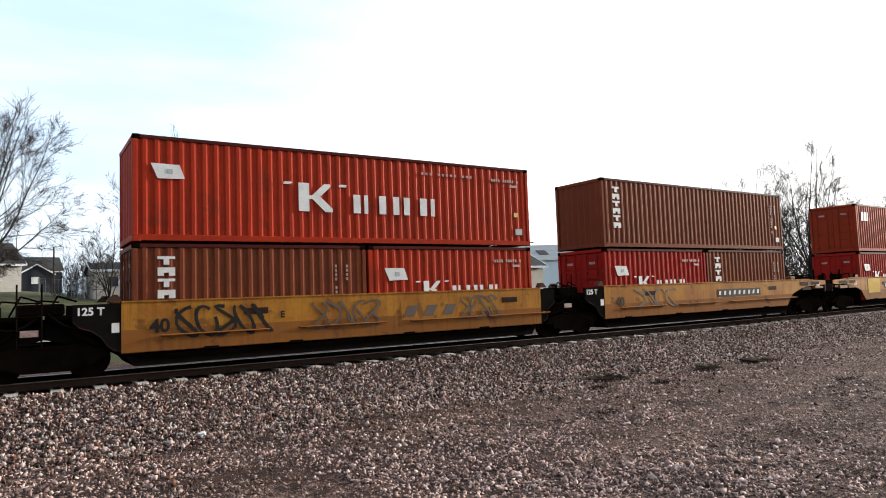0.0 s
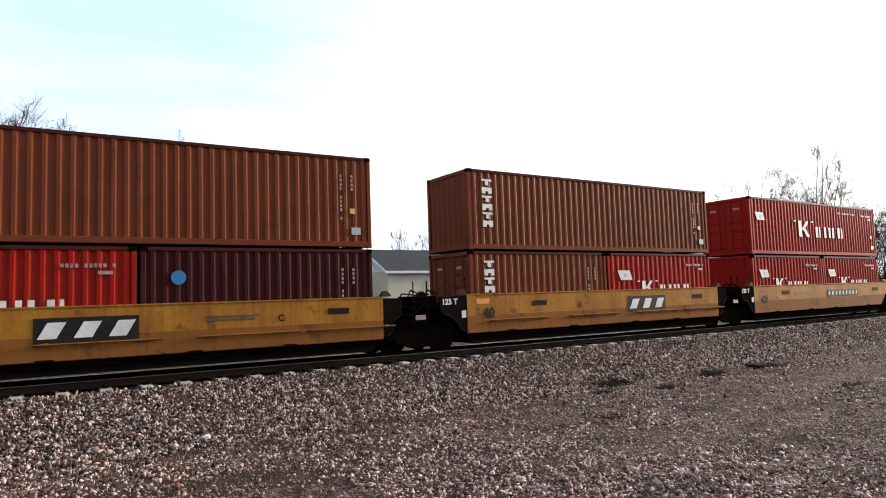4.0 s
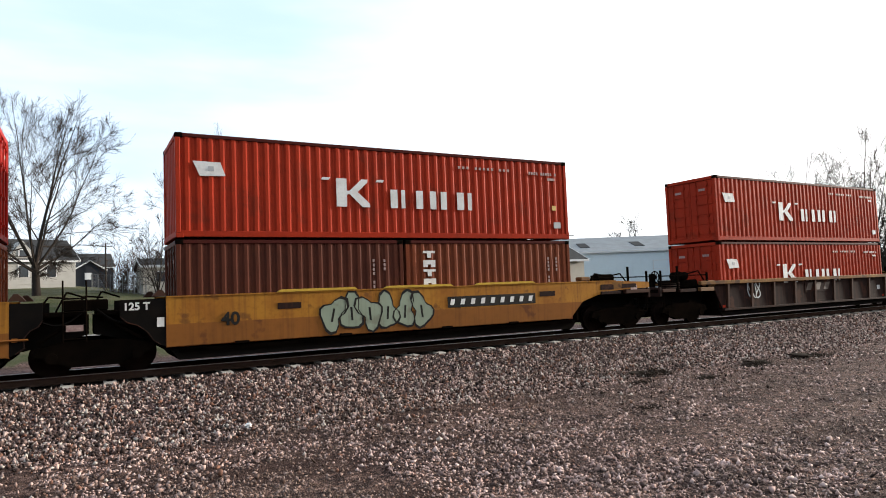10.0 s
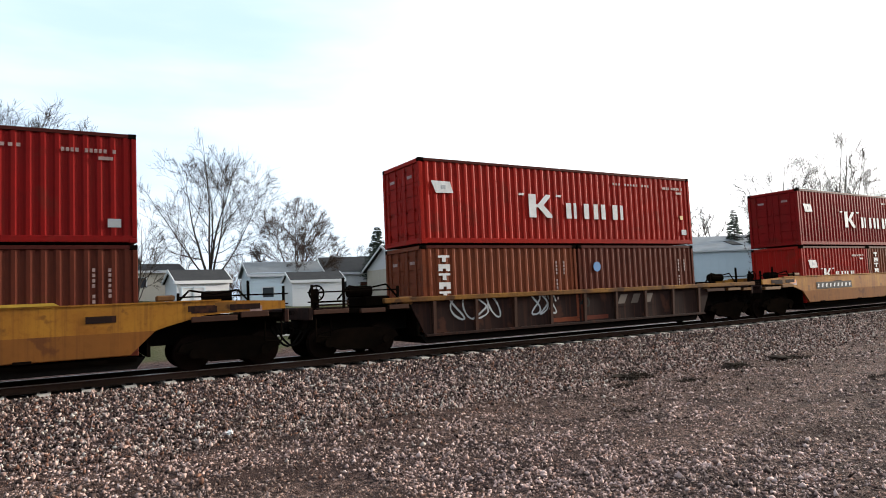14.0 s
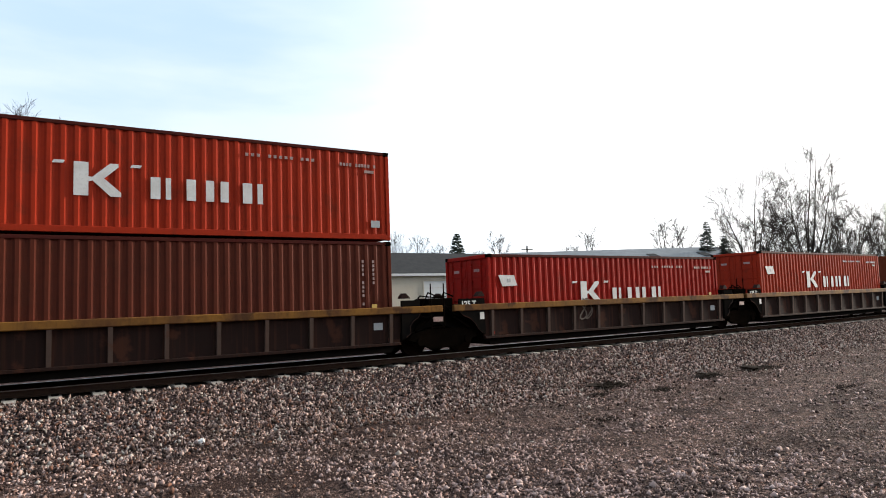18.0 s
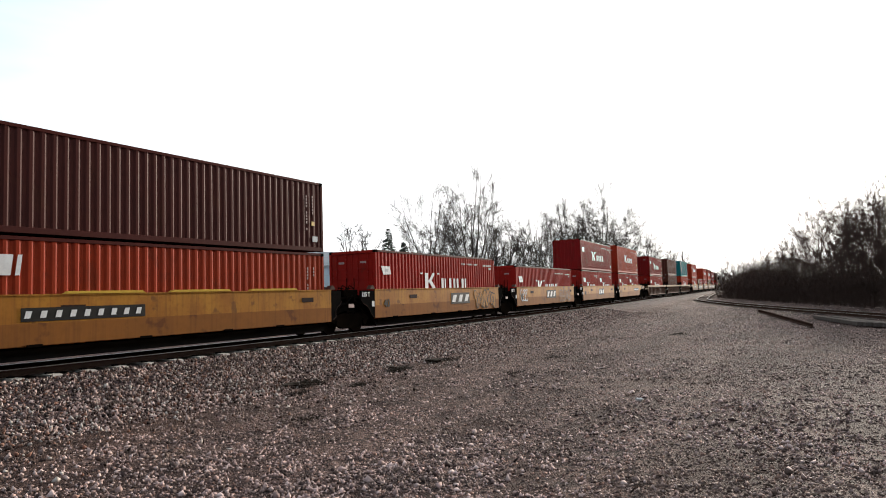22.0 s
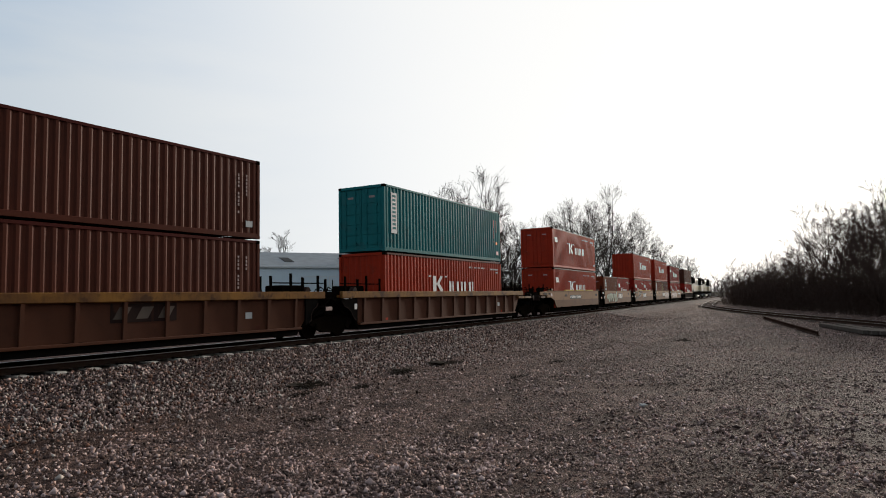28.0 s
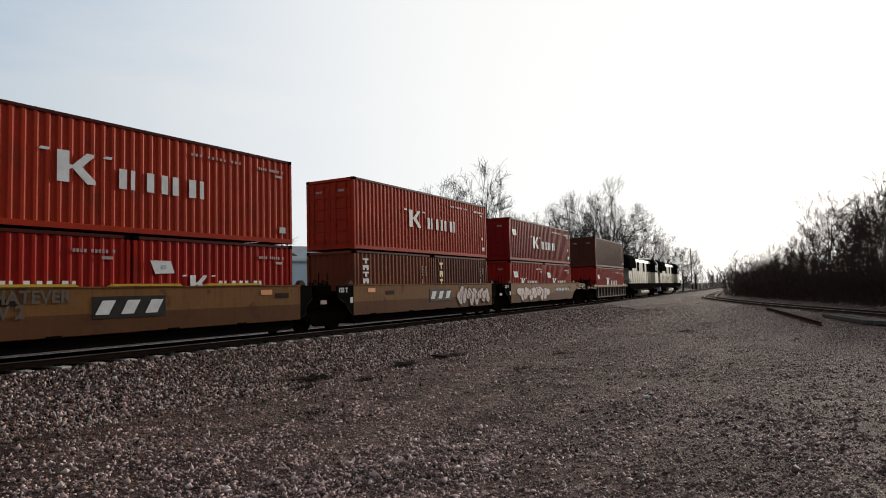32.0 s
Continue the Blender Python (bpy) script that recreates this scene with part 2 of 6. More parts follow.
M["metalroof"] = mat("grey_metal_roof", (0.20, 0.215, 0.225), 0.7, 0.0, (0.13, 0.14, 0.145), 1.0, 0.6, spec=0.15)
M["darkwall"] = mat("dark_grey_siding", (0.018, 0.020, 0.025), 0.8, 0.0, None, 2.0, 0.4, spec=0.1)
M["loco_white"] = mat("dirty_cream_paint", (0.50, 0.46, 0.38), 0.6, 0.0, (0.30, 0.26, 0.2), 1.2, 0.6, spec=0.2)
M["cream"] = mat("grey_cream_siding", (0.30, 0.29, 0.265), 0.7, 0.0, None, 2.0, 0.4)
M["glass"] = mat("dark_window_glass", (0.03, 0.035, 0.04), 0.12, 0.0, None, 2.0, 0.2)
M["wire"] = mat("galvanised_wire", (0.12, 0.12, 0.12), 0.6, 0.4, None, 4.0, 0.3)


# ---- mesh helpers ----
def box(bm, x0, x1, y0, y1, z0, z1, bevel=0.0):
    v = [bm.verts.new((x, y, z)) for x in (x0, x1) for y in (y0, y1) for z in (z0, z1)]
    f = [bm.faces.new([v[i] for i in q]) for q in ((0, 1, 3, 2), (4, 6, 7, 5), (0, 4, 5, 1), (2, 3, 7, 6), (0, 2, 6, 4), (1, 5, 7, 3))]
    if bevel:
        bmesh.ops.bevel(bm, geom=list({e for q in f for e in q.edges}), offset=bevel, segments=1, affect='EDGES')
    return v


def prism(bm, pts, axis, a, b):
    """A polygon pts extruded along axis ('x', 'y' or 'z') from a to b."""
    def put(p, q):
        return {"x": (q, p[0], p[1]), "y": (p[0], q, p[1]), "z": (p[0], p[1], q)}[axis]
    lo = [bm.verts.new(put(p, a)) for p in pts]
    hi = [bm.verts.new(put(p, b)) for p in pts]
    bm.faces.new(lo)
    bm.faces.new(hi[::-1])
    for i in range(len(pts)):
        j = (i + 1) % len(pts)
        bm.faces.new((lo[i], hi[i], hi[j], lo[j]))


def tube(bm, a, b, r0, r1=None, n=6):
    a, b = Vector(a), Vector(b)
    r1 = r0 if r1 is None else r1
    d = (b - a).normalized()
    s = d.orthogonal().normalized()
    t = d.cross(s)
    ra = [bm.verts.new(a + (s * math.cos(6.2832 * i / n) + t * math.sin(6.2832 * i / n)) * r0) for i in range(n)]
    rb = [bm.verts.new(b + (s * math.cos(6.2832 * i / n) + t * math.sin(6.2832 * i / n)) * r1) for i in range(n)]
    for i in range(n):
        bm.faces.new((ra[i], ra[(i + 1) % n], rb[(i + 1) % n], rb[i]))
    bm.faces.new(ra[::-1])
    bm.faces.new(rb)


def disc(bm, c, axis, r, w, n=20):
    a = Vector(c)
    b = a + Vector({"x": (w, 0, 0), "y": (0, w, 0), "z": (0, 0, w)}[axis])
    tube(bm, a, b, r, r, n)


def mesh_of(name, bm, material):
    bmesh.ops.recalc_face_normals(bm, faces=bm.faces)
    me = bpy.data.meshes.new(name)
    bm.to_mesh(me)
    bm.free()
    me.materials.append(M[material] if isinstance(material, str) else material)
    return me


def part(name, bm, material, parent, label=""):
    ob = new(name, bm if isinstance(bm, bpy.types.Mesh) else mesh_of(name, bm, material))
    ob.parent = parent
    return tagged(ob, label)


def thing(name, label, category, group="", kind="", m=None):
    ob = new(name)
    ob.empty_display_size = 0.2
    if m is not None:
        ob.matrix_basis = m
    return tagged(ob, label, category, group, kind)


def solid(name, bm, material, label="", category="", group="", kind=""):
    return tagged(new(name, mesh_of(name, bm, material)), label, category, group, kind)


def lettering(name, text, size, m, material, parent):
    """Words as a thin mesh, standing in the xz plane facing -y."""
    cu = bpy.data.curves.new(name, 'FONT')
    cu.body, cu.size, cu.extrude, cu.offset = text, size, 0.004, size * 0.03
    ob = bpy.data.objects.new(name, cu)
    me = bpy.data.meshes.new_from_object(ob)
    bpy.data.objects.remove(ob)
    me.materials.append(M[material])
    o = new(name, me)
    o.parent = parent
    o.matrix_basis = m
    return o

# ---- the line of the track ----
BEND, BEND_X0, BEND_X1 = 7.0e-4, -5.06, 60.0


def yc(x):
    """Where the middle of the main track lies, and the slope of its line there."""
    a = max(0.0, min(x, BEND_X1) - BEND_X0)
    y, s = BEND * a * a, 2 * BEND * a
    if x > BEND_X1:
        y += s * (x - BEND_X1)
    return y, s


def land(x, y):
    """The height of the ground."""
    d = y - yc(x)[0]
    if d < -1.5:
        toe = 4.6 - 1.5 * min(1.0, max(0.0, x / 30.0))
        z = -0.232 - 0.488 * min(1.0, max(0.0, (-1.5 - d) / toe)) ** 0.85
    elif d < 1.5:
        z = -0.232
    elif d < 4.5:
        z = -0.232 - 0.488 * (d - 1.5) / 3.0
    else:
        z = -0.72 + 1.7 * min(1.0, (d - 4.5) / 24.0) ** 1.2
        if d > 24.0:
            k = max(0.0, min(1.0, (24.0 - x) / 26.0))
            z += k * 3.5 * (1 - math.exp(-(d - 24.0) * 0.034))
    return z


def steps(a, b, fine0, fine1, h, grow):
    """Grid lines from a to b, h apart between fine0 and fine1, wider apart outside."""
    v = list(np.arange(fine0, fine1, h))
    s = h
    while v[-1] < b:
        s *= grow
        v.append(v[-1] + s)
    s = h
    while v[0] > a:
        s *= grow
        v.insert(0, v[0] - s)
    return v


def relief(x, y):
    """Ruts, hollows and small heaps of the lot."""
    return noise.noise((x * 0.35, y * 0.35, 0.0)) * 0.05 + noise.noise((x * 1.1, y * 1.3, 7.0)) * 0.03 + noise.noise((x * 2.1, y * 2.3, 17.0)) * 0.02


gx = steps(-900, 2600, -4, 46, 0.22, 1.06)
gy = steps(-900, 2600, -19, -1, 0.22, 1.06)
gv = []
for y in gy:
    for x in gx:
        near = 1.0 if abs(x - 20) < 60 and abs(y) < 40 else 0.3
        d = abs(y - yc(x)[0])
        rough = 0.0 if d < 1.6 else min(1.0, (d - 1.6) / 1.0)
        bumps = relief(x, y)
        gv.append((x, y, land(x, y) + bumps * near * rough))
gw = len(gx)
gf = [(j * gw + i, j * gw + i + 1, (j + 1) * gw + i + 1, (j + 1) * gw + i) for j in range(len(gy) - 1) for i in range(gw - 1)]
gme = bpy.data.meshes.new("ground")
gme.from_pydata(gv, [], gf)
for name, rule in (("bed_dark", lambda x, y, d: max(0.0, min(1.0, (1.36 - abs(d)) / 0.25))),
                   ("ballast", lambda x, y, d: 0.0 if d > 8.5 + 1.5 * noise.noise((x * 0.5, y * 0.5, 4)) else max(0.0, min(1.0, 0.5 + (d + 4.7 - 1.4 * min(1, max(0, x / 30)) + 1.3 * noise.noise((x * 0.45, y * 0.45, 3))) / 2.2))),
                   ("dirt", lambda x, y, d: max(0.0, 1 - abs(d + 7.4 - 1.6 * min(1, max(0, x / 30)) + 1.6 * noise.noise((x * 0.16, y * 0.16, 11))) / 2.1) * (0.55 + 0.9 * noise.noise((x * 0.5, y * 0.5, 13)) + 0.2)),
                   ("grass", lambda x, y, d: 1.0 if d > 9.5 + 1.5 * noise.noise((x * 0.4, y * 0.4, 5)) or d < -60 else 0.0)):
    at = gme.attributes.new(name, 'FLOAT', 'POINT')
    at.data.foreach_set("value", [float(rule(v[0], v[1], v[1] - yc(v[0])[0])) for v in gv])
gme.polygons.foreach_set("use_smooth", [True] * len(gf))


def ground_material():
    m = bpy.data.materials.new("gravel_and_dirt")
    m.use_nodes = True
    n, l = m.node_tree.nodes, m.node_tree.links
    b = n["Principled BSDF"]
    b.inputs["Roughness"].default_value = 0.85
    b.inputs["Specular IOR Level"].default_value = 0.08
    co = n.new("ShaderNodeTexCoord").outputs["Object"]
    def vor(scale, feature='F1'):
        t = n.new("ShaderNodeTexVoronoi")
        t.feature = feature
        t.inputs["Scale"].default_value = scale
        l.new(co, t.inputs["Vector"])
        return t
    def noi(scale, det=6):
        t = n.new("ShaderNodeTexNoise")
        t.inputs["Scale"].default_value, t.inputs["Detail"].default_value = scale, det
        l.new(co, t.inputs["Vector"])
        return t.outputs["Fac"]
    def rng(v, a, c, lo=0.0, hi=1.0):
        r = n.new("ShaderNodeMapRange")
        for k, q in (("From Min", a), ("From Max", c), ("To Min", lo), ("To Max", hi)):
            r.inputs[k].default_value = q
        l.new(v, r.inputs["Value"])
        return r.outputs["Result"]
    def mix(a, c, f, kind='MIX'):
        x = n.new("ShaderNodeMix")
        x.data_type, x.blend_type = 'RGBA', kind
        for s, v in (("A", a), ("B", c)):
            if isinstance(v, tuple):
                x.inputs[s].default_value = (*v, 1)
            else:
                l.new(v, x.inputs[s])
        if isinstance(f, float):
            x.inputs["Factor"].default_value = f
        else:
            l.new(f, x.inputs["Factor"])
        return x.outputs["Result"]
    def attr(name):
        a = n.new("ShaderNodeAttribute")
        a.attribute_name = name
        return a.outputs["Fac"]
    pebble, stone = vor(42.0), vor(17.0)
    bw_p, bw_s = n.new("ShaderNodeSeparateColor"), n.new("ShaderNodeSeparateColor")
    l.new(pebble.outputs["Color"], bw_p.inputs["Color"])
    l.new(stone.outputs["Color"], bw_s.inputs["Color"])
    # lot: fine grey-brown gravel pressed into dirt
    lot = mix((0.02409, 0.0131, 0.01048), (0.3011, 0.188, 0.1542), rng(bw_p.outputs["Red"], 0.2, 1.0))
    lot = mix(lot, (0.1266, 0.07633, 0.05796), rng(noi(0.45), 0.46, 0.60, 0.0, 0.55))
    lot = mix(lot, (0.03372, 0.02165, 0.01973), rng(noi(1.3, 8), 0.52, 0.64, 0.0, 0.55))
    lot = mix(lot, (0.1024, 0.05925, 0.04316), rng(attr("dirt"), 0.05, 0.7, 0.0, 0.6))
    lot = mix(lot, (0.02891, 0.01708, 0.01481), rng(noi(5.0, 8), 0.5, 0.6, 0.0, 0.75))
    lot = mix(lot, (0.277, 0.1822, 0.1542), rng(noi(9.0, 4), 0.56, 0.64, 0.0, 0.55))
    lot = mix(lot, (0.01445, 0.009113, 0.008632), rng(noi(14.0, 5), 0.54, 0.62, 0.0, 0.7))
    lane = n.new("ShaderNodeMapping")
    lane.inputs["Rotation"].default_value = (0.0, 0.0, radians(-9))
    lane.inputs["Scale"].default_value = (0.16, 0.75, 1.0)
    l.new(co, lane.inputs["Vector"])
    worn = n.new("ShaderNodeTexNoise")
    worn.inputs["Scale"].default_value, worn.inputs["Detail"].default_value = 1.0, 7.0
    l.new(lane.outputs["Vector"], worn.inputs["Vector"])
    lot = mix(lot, (0.04491, 0.02516, 0.02005), rng(worn.outputs["Fac"], 0.48, 0.60, 0.0, 0.75))
    bal = mix((0.00944, 0.006105, 0.006), (0.118, 0.08103, 0.0792), rng(bw_s.outputs["Red"], 0.2, 1.0))
    bal = mix(bal, (0.0826, 0.04218, 0.036), rng(bw_s.outputs["Green"], 0.6, 1.0, 0.0, 0.7))
    gra = mix((0.06, 0.07, 0.026), (0.115, 0.10, 0.055), rng(noi(0.6), 0.35, 0.65))
    gra = mix(gra, (0.055, 0.065, 0.03), rng(noi(9.0), 0.45, 0.7, 0.0, 0.6))
    col = mix(mix(lot, bal, attr("ballast")), gra, attr("grass"))
    # the track bed is darker in a strip as wide as the sleepers
    col = mix(col, (0.022, 0.015, 0.012), rng(attr("bed_dark"), 0.0, 1.0, 0.0, 0.9))
    l.new(col, b.inputs["Base Color"])
    bp = n.new("ShaderNodeBump")
    bp.inputs["Strength"].default_value, bp.inputs["Distance"].default_value = 1.0, 0.05
    hgt = mix(pebble.outputs["Distance"], stone.outputs["Distance"], attr("ballast"))
    l.new(hgt, bp.inputs["Height"])
    bp.invert = True
    clods = n.new("ShaderNodeBump")
    clods.inputs["Strength"].default_value, clods.inputs["Distance"].default_value = 0.9, 0.07
    l.new(noi(6.5, 5), clods.inputs["Height"])
    l.new(clods.outputs["Normal"], bp.inputs["Normal"])
    l.new(bp.outputs["Normal"], b.inputs["Normal"])
    return m


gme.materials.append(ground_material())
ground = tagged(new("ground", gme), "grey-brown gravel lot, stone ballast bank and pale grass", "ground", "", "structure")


def stones(name, count, size, place, cols, label, category, dirt=1.0, shape=(1.0, 1.0, 1.0), spread=(0.5, 1.6)):
    """Many broken stones in one mesh: sharp, squashed, tilted eight-sided lumps lying on the ground."""
    rs = np.random.RandomState(len(name))
    base = np.array([(1, 0, 0), (0, 1, 0), (-1, 0, 0), (0, -1, 0), (0, 0, 1), (0, 0, -1)], float)
    tri = np.array([(0, 1, 4), (1, 2, 4), (2, 3, 4), (3, 0, 4), (1, 0, 5), (2, 1, 5), (3, 2, 5), (0, 3, 5)])
    pts = place(rs, count)
    count = len(pts)
    v = np.repeat(base[None], count, 0) * (1 + rs.uniform(-0.35, 0.35, (count, 6, 3)))
    v += rs.uniform(-0.45, 0.45, (count, 6, 3))
    s = size * (spread[0] + (spread[1] - spread[0]) * rs.uniform(0, 1, count) ** 1.6) * 0.5
    v *= s[:, None, None] * rs.uniform(0.6, 1.2, (count, 1, 3)) * np.array(shape)
    tilt = rs.normal(0, 0.45, count)
    c, sn = np.cos(tilt)[:, None], np.sin(tilt)[:, None]
    x, z = v[:, :, 0] * c - v[:, :, 2] * sn, v[:, :, 0] * sn + v[:, :, 2] * c
    v = np.stack([x, v[:, :, 1], z], 2)
    a = rs.uniform(0, 6.283, count)
    c, sn = np.cos(a)[:, None], np.sin(a)[:, None]
    x, y = v[:, :, 0] * c - v[:, :, 1] * sn, v[:, :, 0] * sn + v[:, :, 1] * c
    v = np.stack([x, y, v[:, :, 2]], 2) + pts[:, None, :]
    f = (tri[None] + 6 * np.arange(count)[:, None, None]).reshape(-1, 3)
    me = bpy.data.meshes.new(name)
    me.vertices.add(count * 6)
    me.vertices.foreach_set("co", v.reshape(-1))
    me.loops.add(len(f) * 3)
    me.loops.foreach_set("vertex_index", f.reshape(-1))
    me.polygons.add(len(f))
    me.polygons.foreach_set("loop_start", np.arange(0, len(f) * 3, 3))
    me.polygons.foreach_set("loop_total", np.full(len(f), 3))
    me.update()
    m = bpy.data.materials.new(name)
    m.use_nodes = True
    n, l = m.node_tree.nodes, m.node_tree.links
    b = n["Principled BSDF"]
    b.inputs["Roughness"].default_value = 0.75
    b.inputs["Specular IOR Level"].default_value = 0.1 if dirt < 0.5 else 0.16
    g = n.new("ShaderNodeNewGeometry")
    r = n.new("ShaderNodeValToRGB")
    r.color_ramp.interpolation = 'CONSTANT'
    r.color_ramp.elements[0].color, r.color_ramp.elements[1].color = (*cols[0], 1), (*cols[-1], 1)
    for i, q in enumerate(cols[1:-1]):
        r.color_ramp.elements.new((i + 1) / len(cols)).color = (*q, 1)
    l.new(g.outputs["Random Per Island"], r.inputs["Fac"])
    r.color_ramp.elements[len(cols) - 1].position = 1 - 1 / len(cols)
    # earth clings to the stones in broad patches
    co = n.new("ShaderNodeTexCoord").outputs["Object"]
    tone = r.outputs["Color"]
    for sc, lo, hi, amount, earth in ((0.42, 0.47, 0.60, 0.6, (0.118, 0.080, 0.060)), (1.3, 0.52, 0.64, 0.5, (0.04, 0.026, 0.020))):
        nt = n.new("ShaderNodeTexNoise")
        nt.inputs["Scale"].default_value, nt.inputs["Detail"].default_value = sc, 7.0
        l.new(co, nt.inputs["Vector"])
        mr = n.new("ShaderNodeMapRange")
        for key, val in (("From Min", lo), ("From Max", hi), ("To Max", amount * dirt)):
            mr.inputs[key].default_value = val
        l.new(nt.outputs["Fac"], mr.inputs["Value"])
        mx = n.new("ShaderNodeMix")
        mx.data_type = 'RGBA'
        l.new(tone, mx.inputs["A"])
        mx.inputs["B"].default_value = (*earth, 1)
        l.new(mr.outputs["Result"], mx.inputs["Factor"])
        tone = mx.outputs["Result"]
    l.new(tone, b.inputs["Base Color"])
    me.materials.append(m)
    return tagged(new(name, me), label, category, "", "stuff")


def ballast_places(rs, count):
    x = -4 + 62 * rs.uniform(0, 1, count) ** 1.5
    toe = 5.4 - 1.5 * np.clip(x / 30, 0, 1)
    d = -1.36 - toe * rs.uniform(0, 1, count) ** 1.05 - np.where(rs.uniform(0, 1, count) < 0.14, rs.uniform(0, 3.5, count), 0)
    up = rs.uniform(-0.03, 0.045, count)
    return np.array([(a, yc(a)[0] + q, land(a, yc(a)[0] + q) + relief(a, yc(a)[0] + q) * min(1.0, max(0.0, (-q - 1.6))) + u) for a, q, u in zip(x, d, up)])


def lot_places(rs, count):
    r = 6.3 + 34 * rs.uniform(0, 1, count) ** 1.6
    a = np.radians(np.where(rs.uniform(0, 1, count) < 0.93, rs.uniform(-4, 97, count), rs.uniform(-180, 180, count)))
    x, y = r * np.sin(a), -18.1 + r * np.cos(a)
    thin = rs.uniform(0.05, 0.8, count)
    return np.array([(p, q, land(p, q) + 0.001 + relief(p, q)) for p, q, k in zip(x, y, thin) if q < yc(p)[0] - 4.0 and noise.noise((p * 0.5, q * 0.5, 13)) + 0.6 * noise.noise((p * 2.0, q * 2.0, 21)) < k])


def heap_places(rs, count):
    """Coarser stones, strayed over the lot in loose drifts and farther out."""
    r = 8.0 + 62 * rs.uniform(0, 1, count) ** 1.25
    a = np.radians(rs.uniform(-4, 94, count))
    return np.array([(p, q, land(p, q) + relief(p, q) * (1.0 if q < 40 else 0.3) + 0.008) for p, q in zip(r * np.sin(a), -18.1 + r * np.cos(a)) if q < yc(p)[0] - 3.4 and (math.hypot(p, q + 18.1) > 36 or noise.noise((p * 0.3, q * 0.5, 41)) + 0.5 * noise.noise((p * 1.4, q * 1.7, 3)) > 0.0)])


stones("ballast_stones", 90000, 0.058, ballast_places, ((0.02109, 0.01365, 0.01174), (0.09309, 0.06183, 0.05294), (0.4232, 0.3096, 0.271), (0.05237, 0.03306, 0.02791), (0.2909, 0.1985, 0.1704), (0.1673, 0.08194, 0.0558), (0.02909, 0.01984, 0.01717), (0.4074, 0.2946, 0.2547), (0.09018, 0.05606, 0.04721), (0.4232, 0.3681, 0.3206)), "grey and pinkish broken stones on the ballast bank", "ballast", 0.35, (1.0, 1.0, 1.25))
stones("gravel_stones", 128000, 0.040, lot_places, ((0.05592, 0.03457, 0.02925), (0.3775, 0.2531, 0.2194), (0.5184, 0.3724, 0.3292), (0.1397, 0.08575, 0.07021), (0.5033, 0.3457, 0.2998), (0.2655, 0.1494, 0.1126), (0.08386, 0.05393, 0.04827), (0.4195, 0.2974, 0.2633)), "small grey and brown gravel on the lot", "gravel")
stones("coarse_gravel", 52000, 0.060, heap_places, ((0.04893, 0.03043, 0.02633), (0.2375, 0.1591, 0.1405), (0.5184, 0.3846, 0.3457), (0.09785, 0.06224, 0.05265), (0.3354, 0.2283, 0.2019)), "coarse broken stones strayed over the lot", "gravel", 0.7)
stones("wood_splinters", 7000, 0.034, lot_places, ((0.02, 0.013, 0.010), (0.05, 0.032, 0.023), (0.16, 0.11, 0.08), (0.028, 0.018, 0.014)), "dark splinters and dead stalks strewn on the gravel", "debris", 0.2, (3.6, 0.55, 0.6))

# ---- main track: rails, sleepers and clips ----
TIE0, TIE_STEP = 0.351, 0.861


def rail_mesh(name, line, offset, material, z=0.0, head=False):
    """A rail's section swept along line(x) -> (y, slope), set off to its side."""
    sec = [(-0.036, -0.012), (0.036, -0.012), (0.036, 0.0), (-0.036, 0.0)] if head else [(-0.07, -0.17), (0.07, -0.17), (0.07, -0.155), (0.012, -0.135), (0.009, -0.05), (0.036, -0.038), (0.036, -0.0125), (-0.036, -0.0125), (-0.036, -0.038), (-0.009, -0.05), (-0.012, -0.135), (-0.07, -0.155)]
    bm = bmesh.new()
    last = None
    for x, y, s in line:
        k = 1 / math.hypot(1, s)
        ring = [bm.verts.new((x - s * k * (offset + p), y + k * (offset + p), z + q)) for p, q in sec]
        if last:
            for i in range(len(sec)):
                j = (i + 1) % len(sec)
                bm.faces.new((last[i], last[j], ring[j], ring[i]))
        last = ring
    return mesh_of(name, bm, material)


main_line = [(x, *yc(x)) for x in list(np.arange(-60, 120, 3.0)) + list(np.arange(120, 620, 20.0))]
track = thing("railway_track", "main railway track with worn steel rails on concrete sleepers", "track", "", "structure")
for off in (-0.7535, 0.7535):
    rl = part("rail", rail_mesh("rail", main_line, off, "rail"), None, track, "rust-brown steel rail")
    part("rail_head", rail_mesh("rail_head", main_line, off, "railtop", 0.0, True), None, rl, "bright worn running surface")
bm = bmesh.new()
prism(bm, [(-1.3, -0.36), (1.3, -0.36), (1.3, -0.215), (1.2, -0.185), (-1.2, -0.185), (-1.3, -0.215)], "x", -0.13, 0.13)
tie_mesh = mesh_of("sleeper", bm, "tie")
bm = bmesh.new()
for yy in (-0.89, -0.62, 0.62, 0.89):
    box(bm, -0.075, 0.075, yy - 0.06, yy + 0.06, -0.185, -0.145, 0.012)
clip_mesh = mesh_of("rail_clips", bm, "black")
for k in range(-12, 128):
    x = TIE0 + TIE_STEP * k
    y, s = yc(x)
    o = new("sleeper", tie_mesh)
    o.parent, o.matrix_basis = track, pose(x, y, 0, 0, 0, math.degrees(math.atan(s)))
    if k < 40:
        c = new("rail_clips", clip_mesh)
        c.parent = o

# ---- siding that leaves the main track, with loose rail and timber beside it ----
SIDING = [(20.0, -28.6), (30.0, -25.0), (38.0, -22.2), (46.0, -19.1), (57.0, -14.6), (70.0, -9.7), (80.0, -6.3), (89.0, -3.5), (102.5, 0.0), (125.0, 3.3), (150.0, 6.4), (214.0, 12.6), (300.0, 21.2), (400.0, 31.0)]


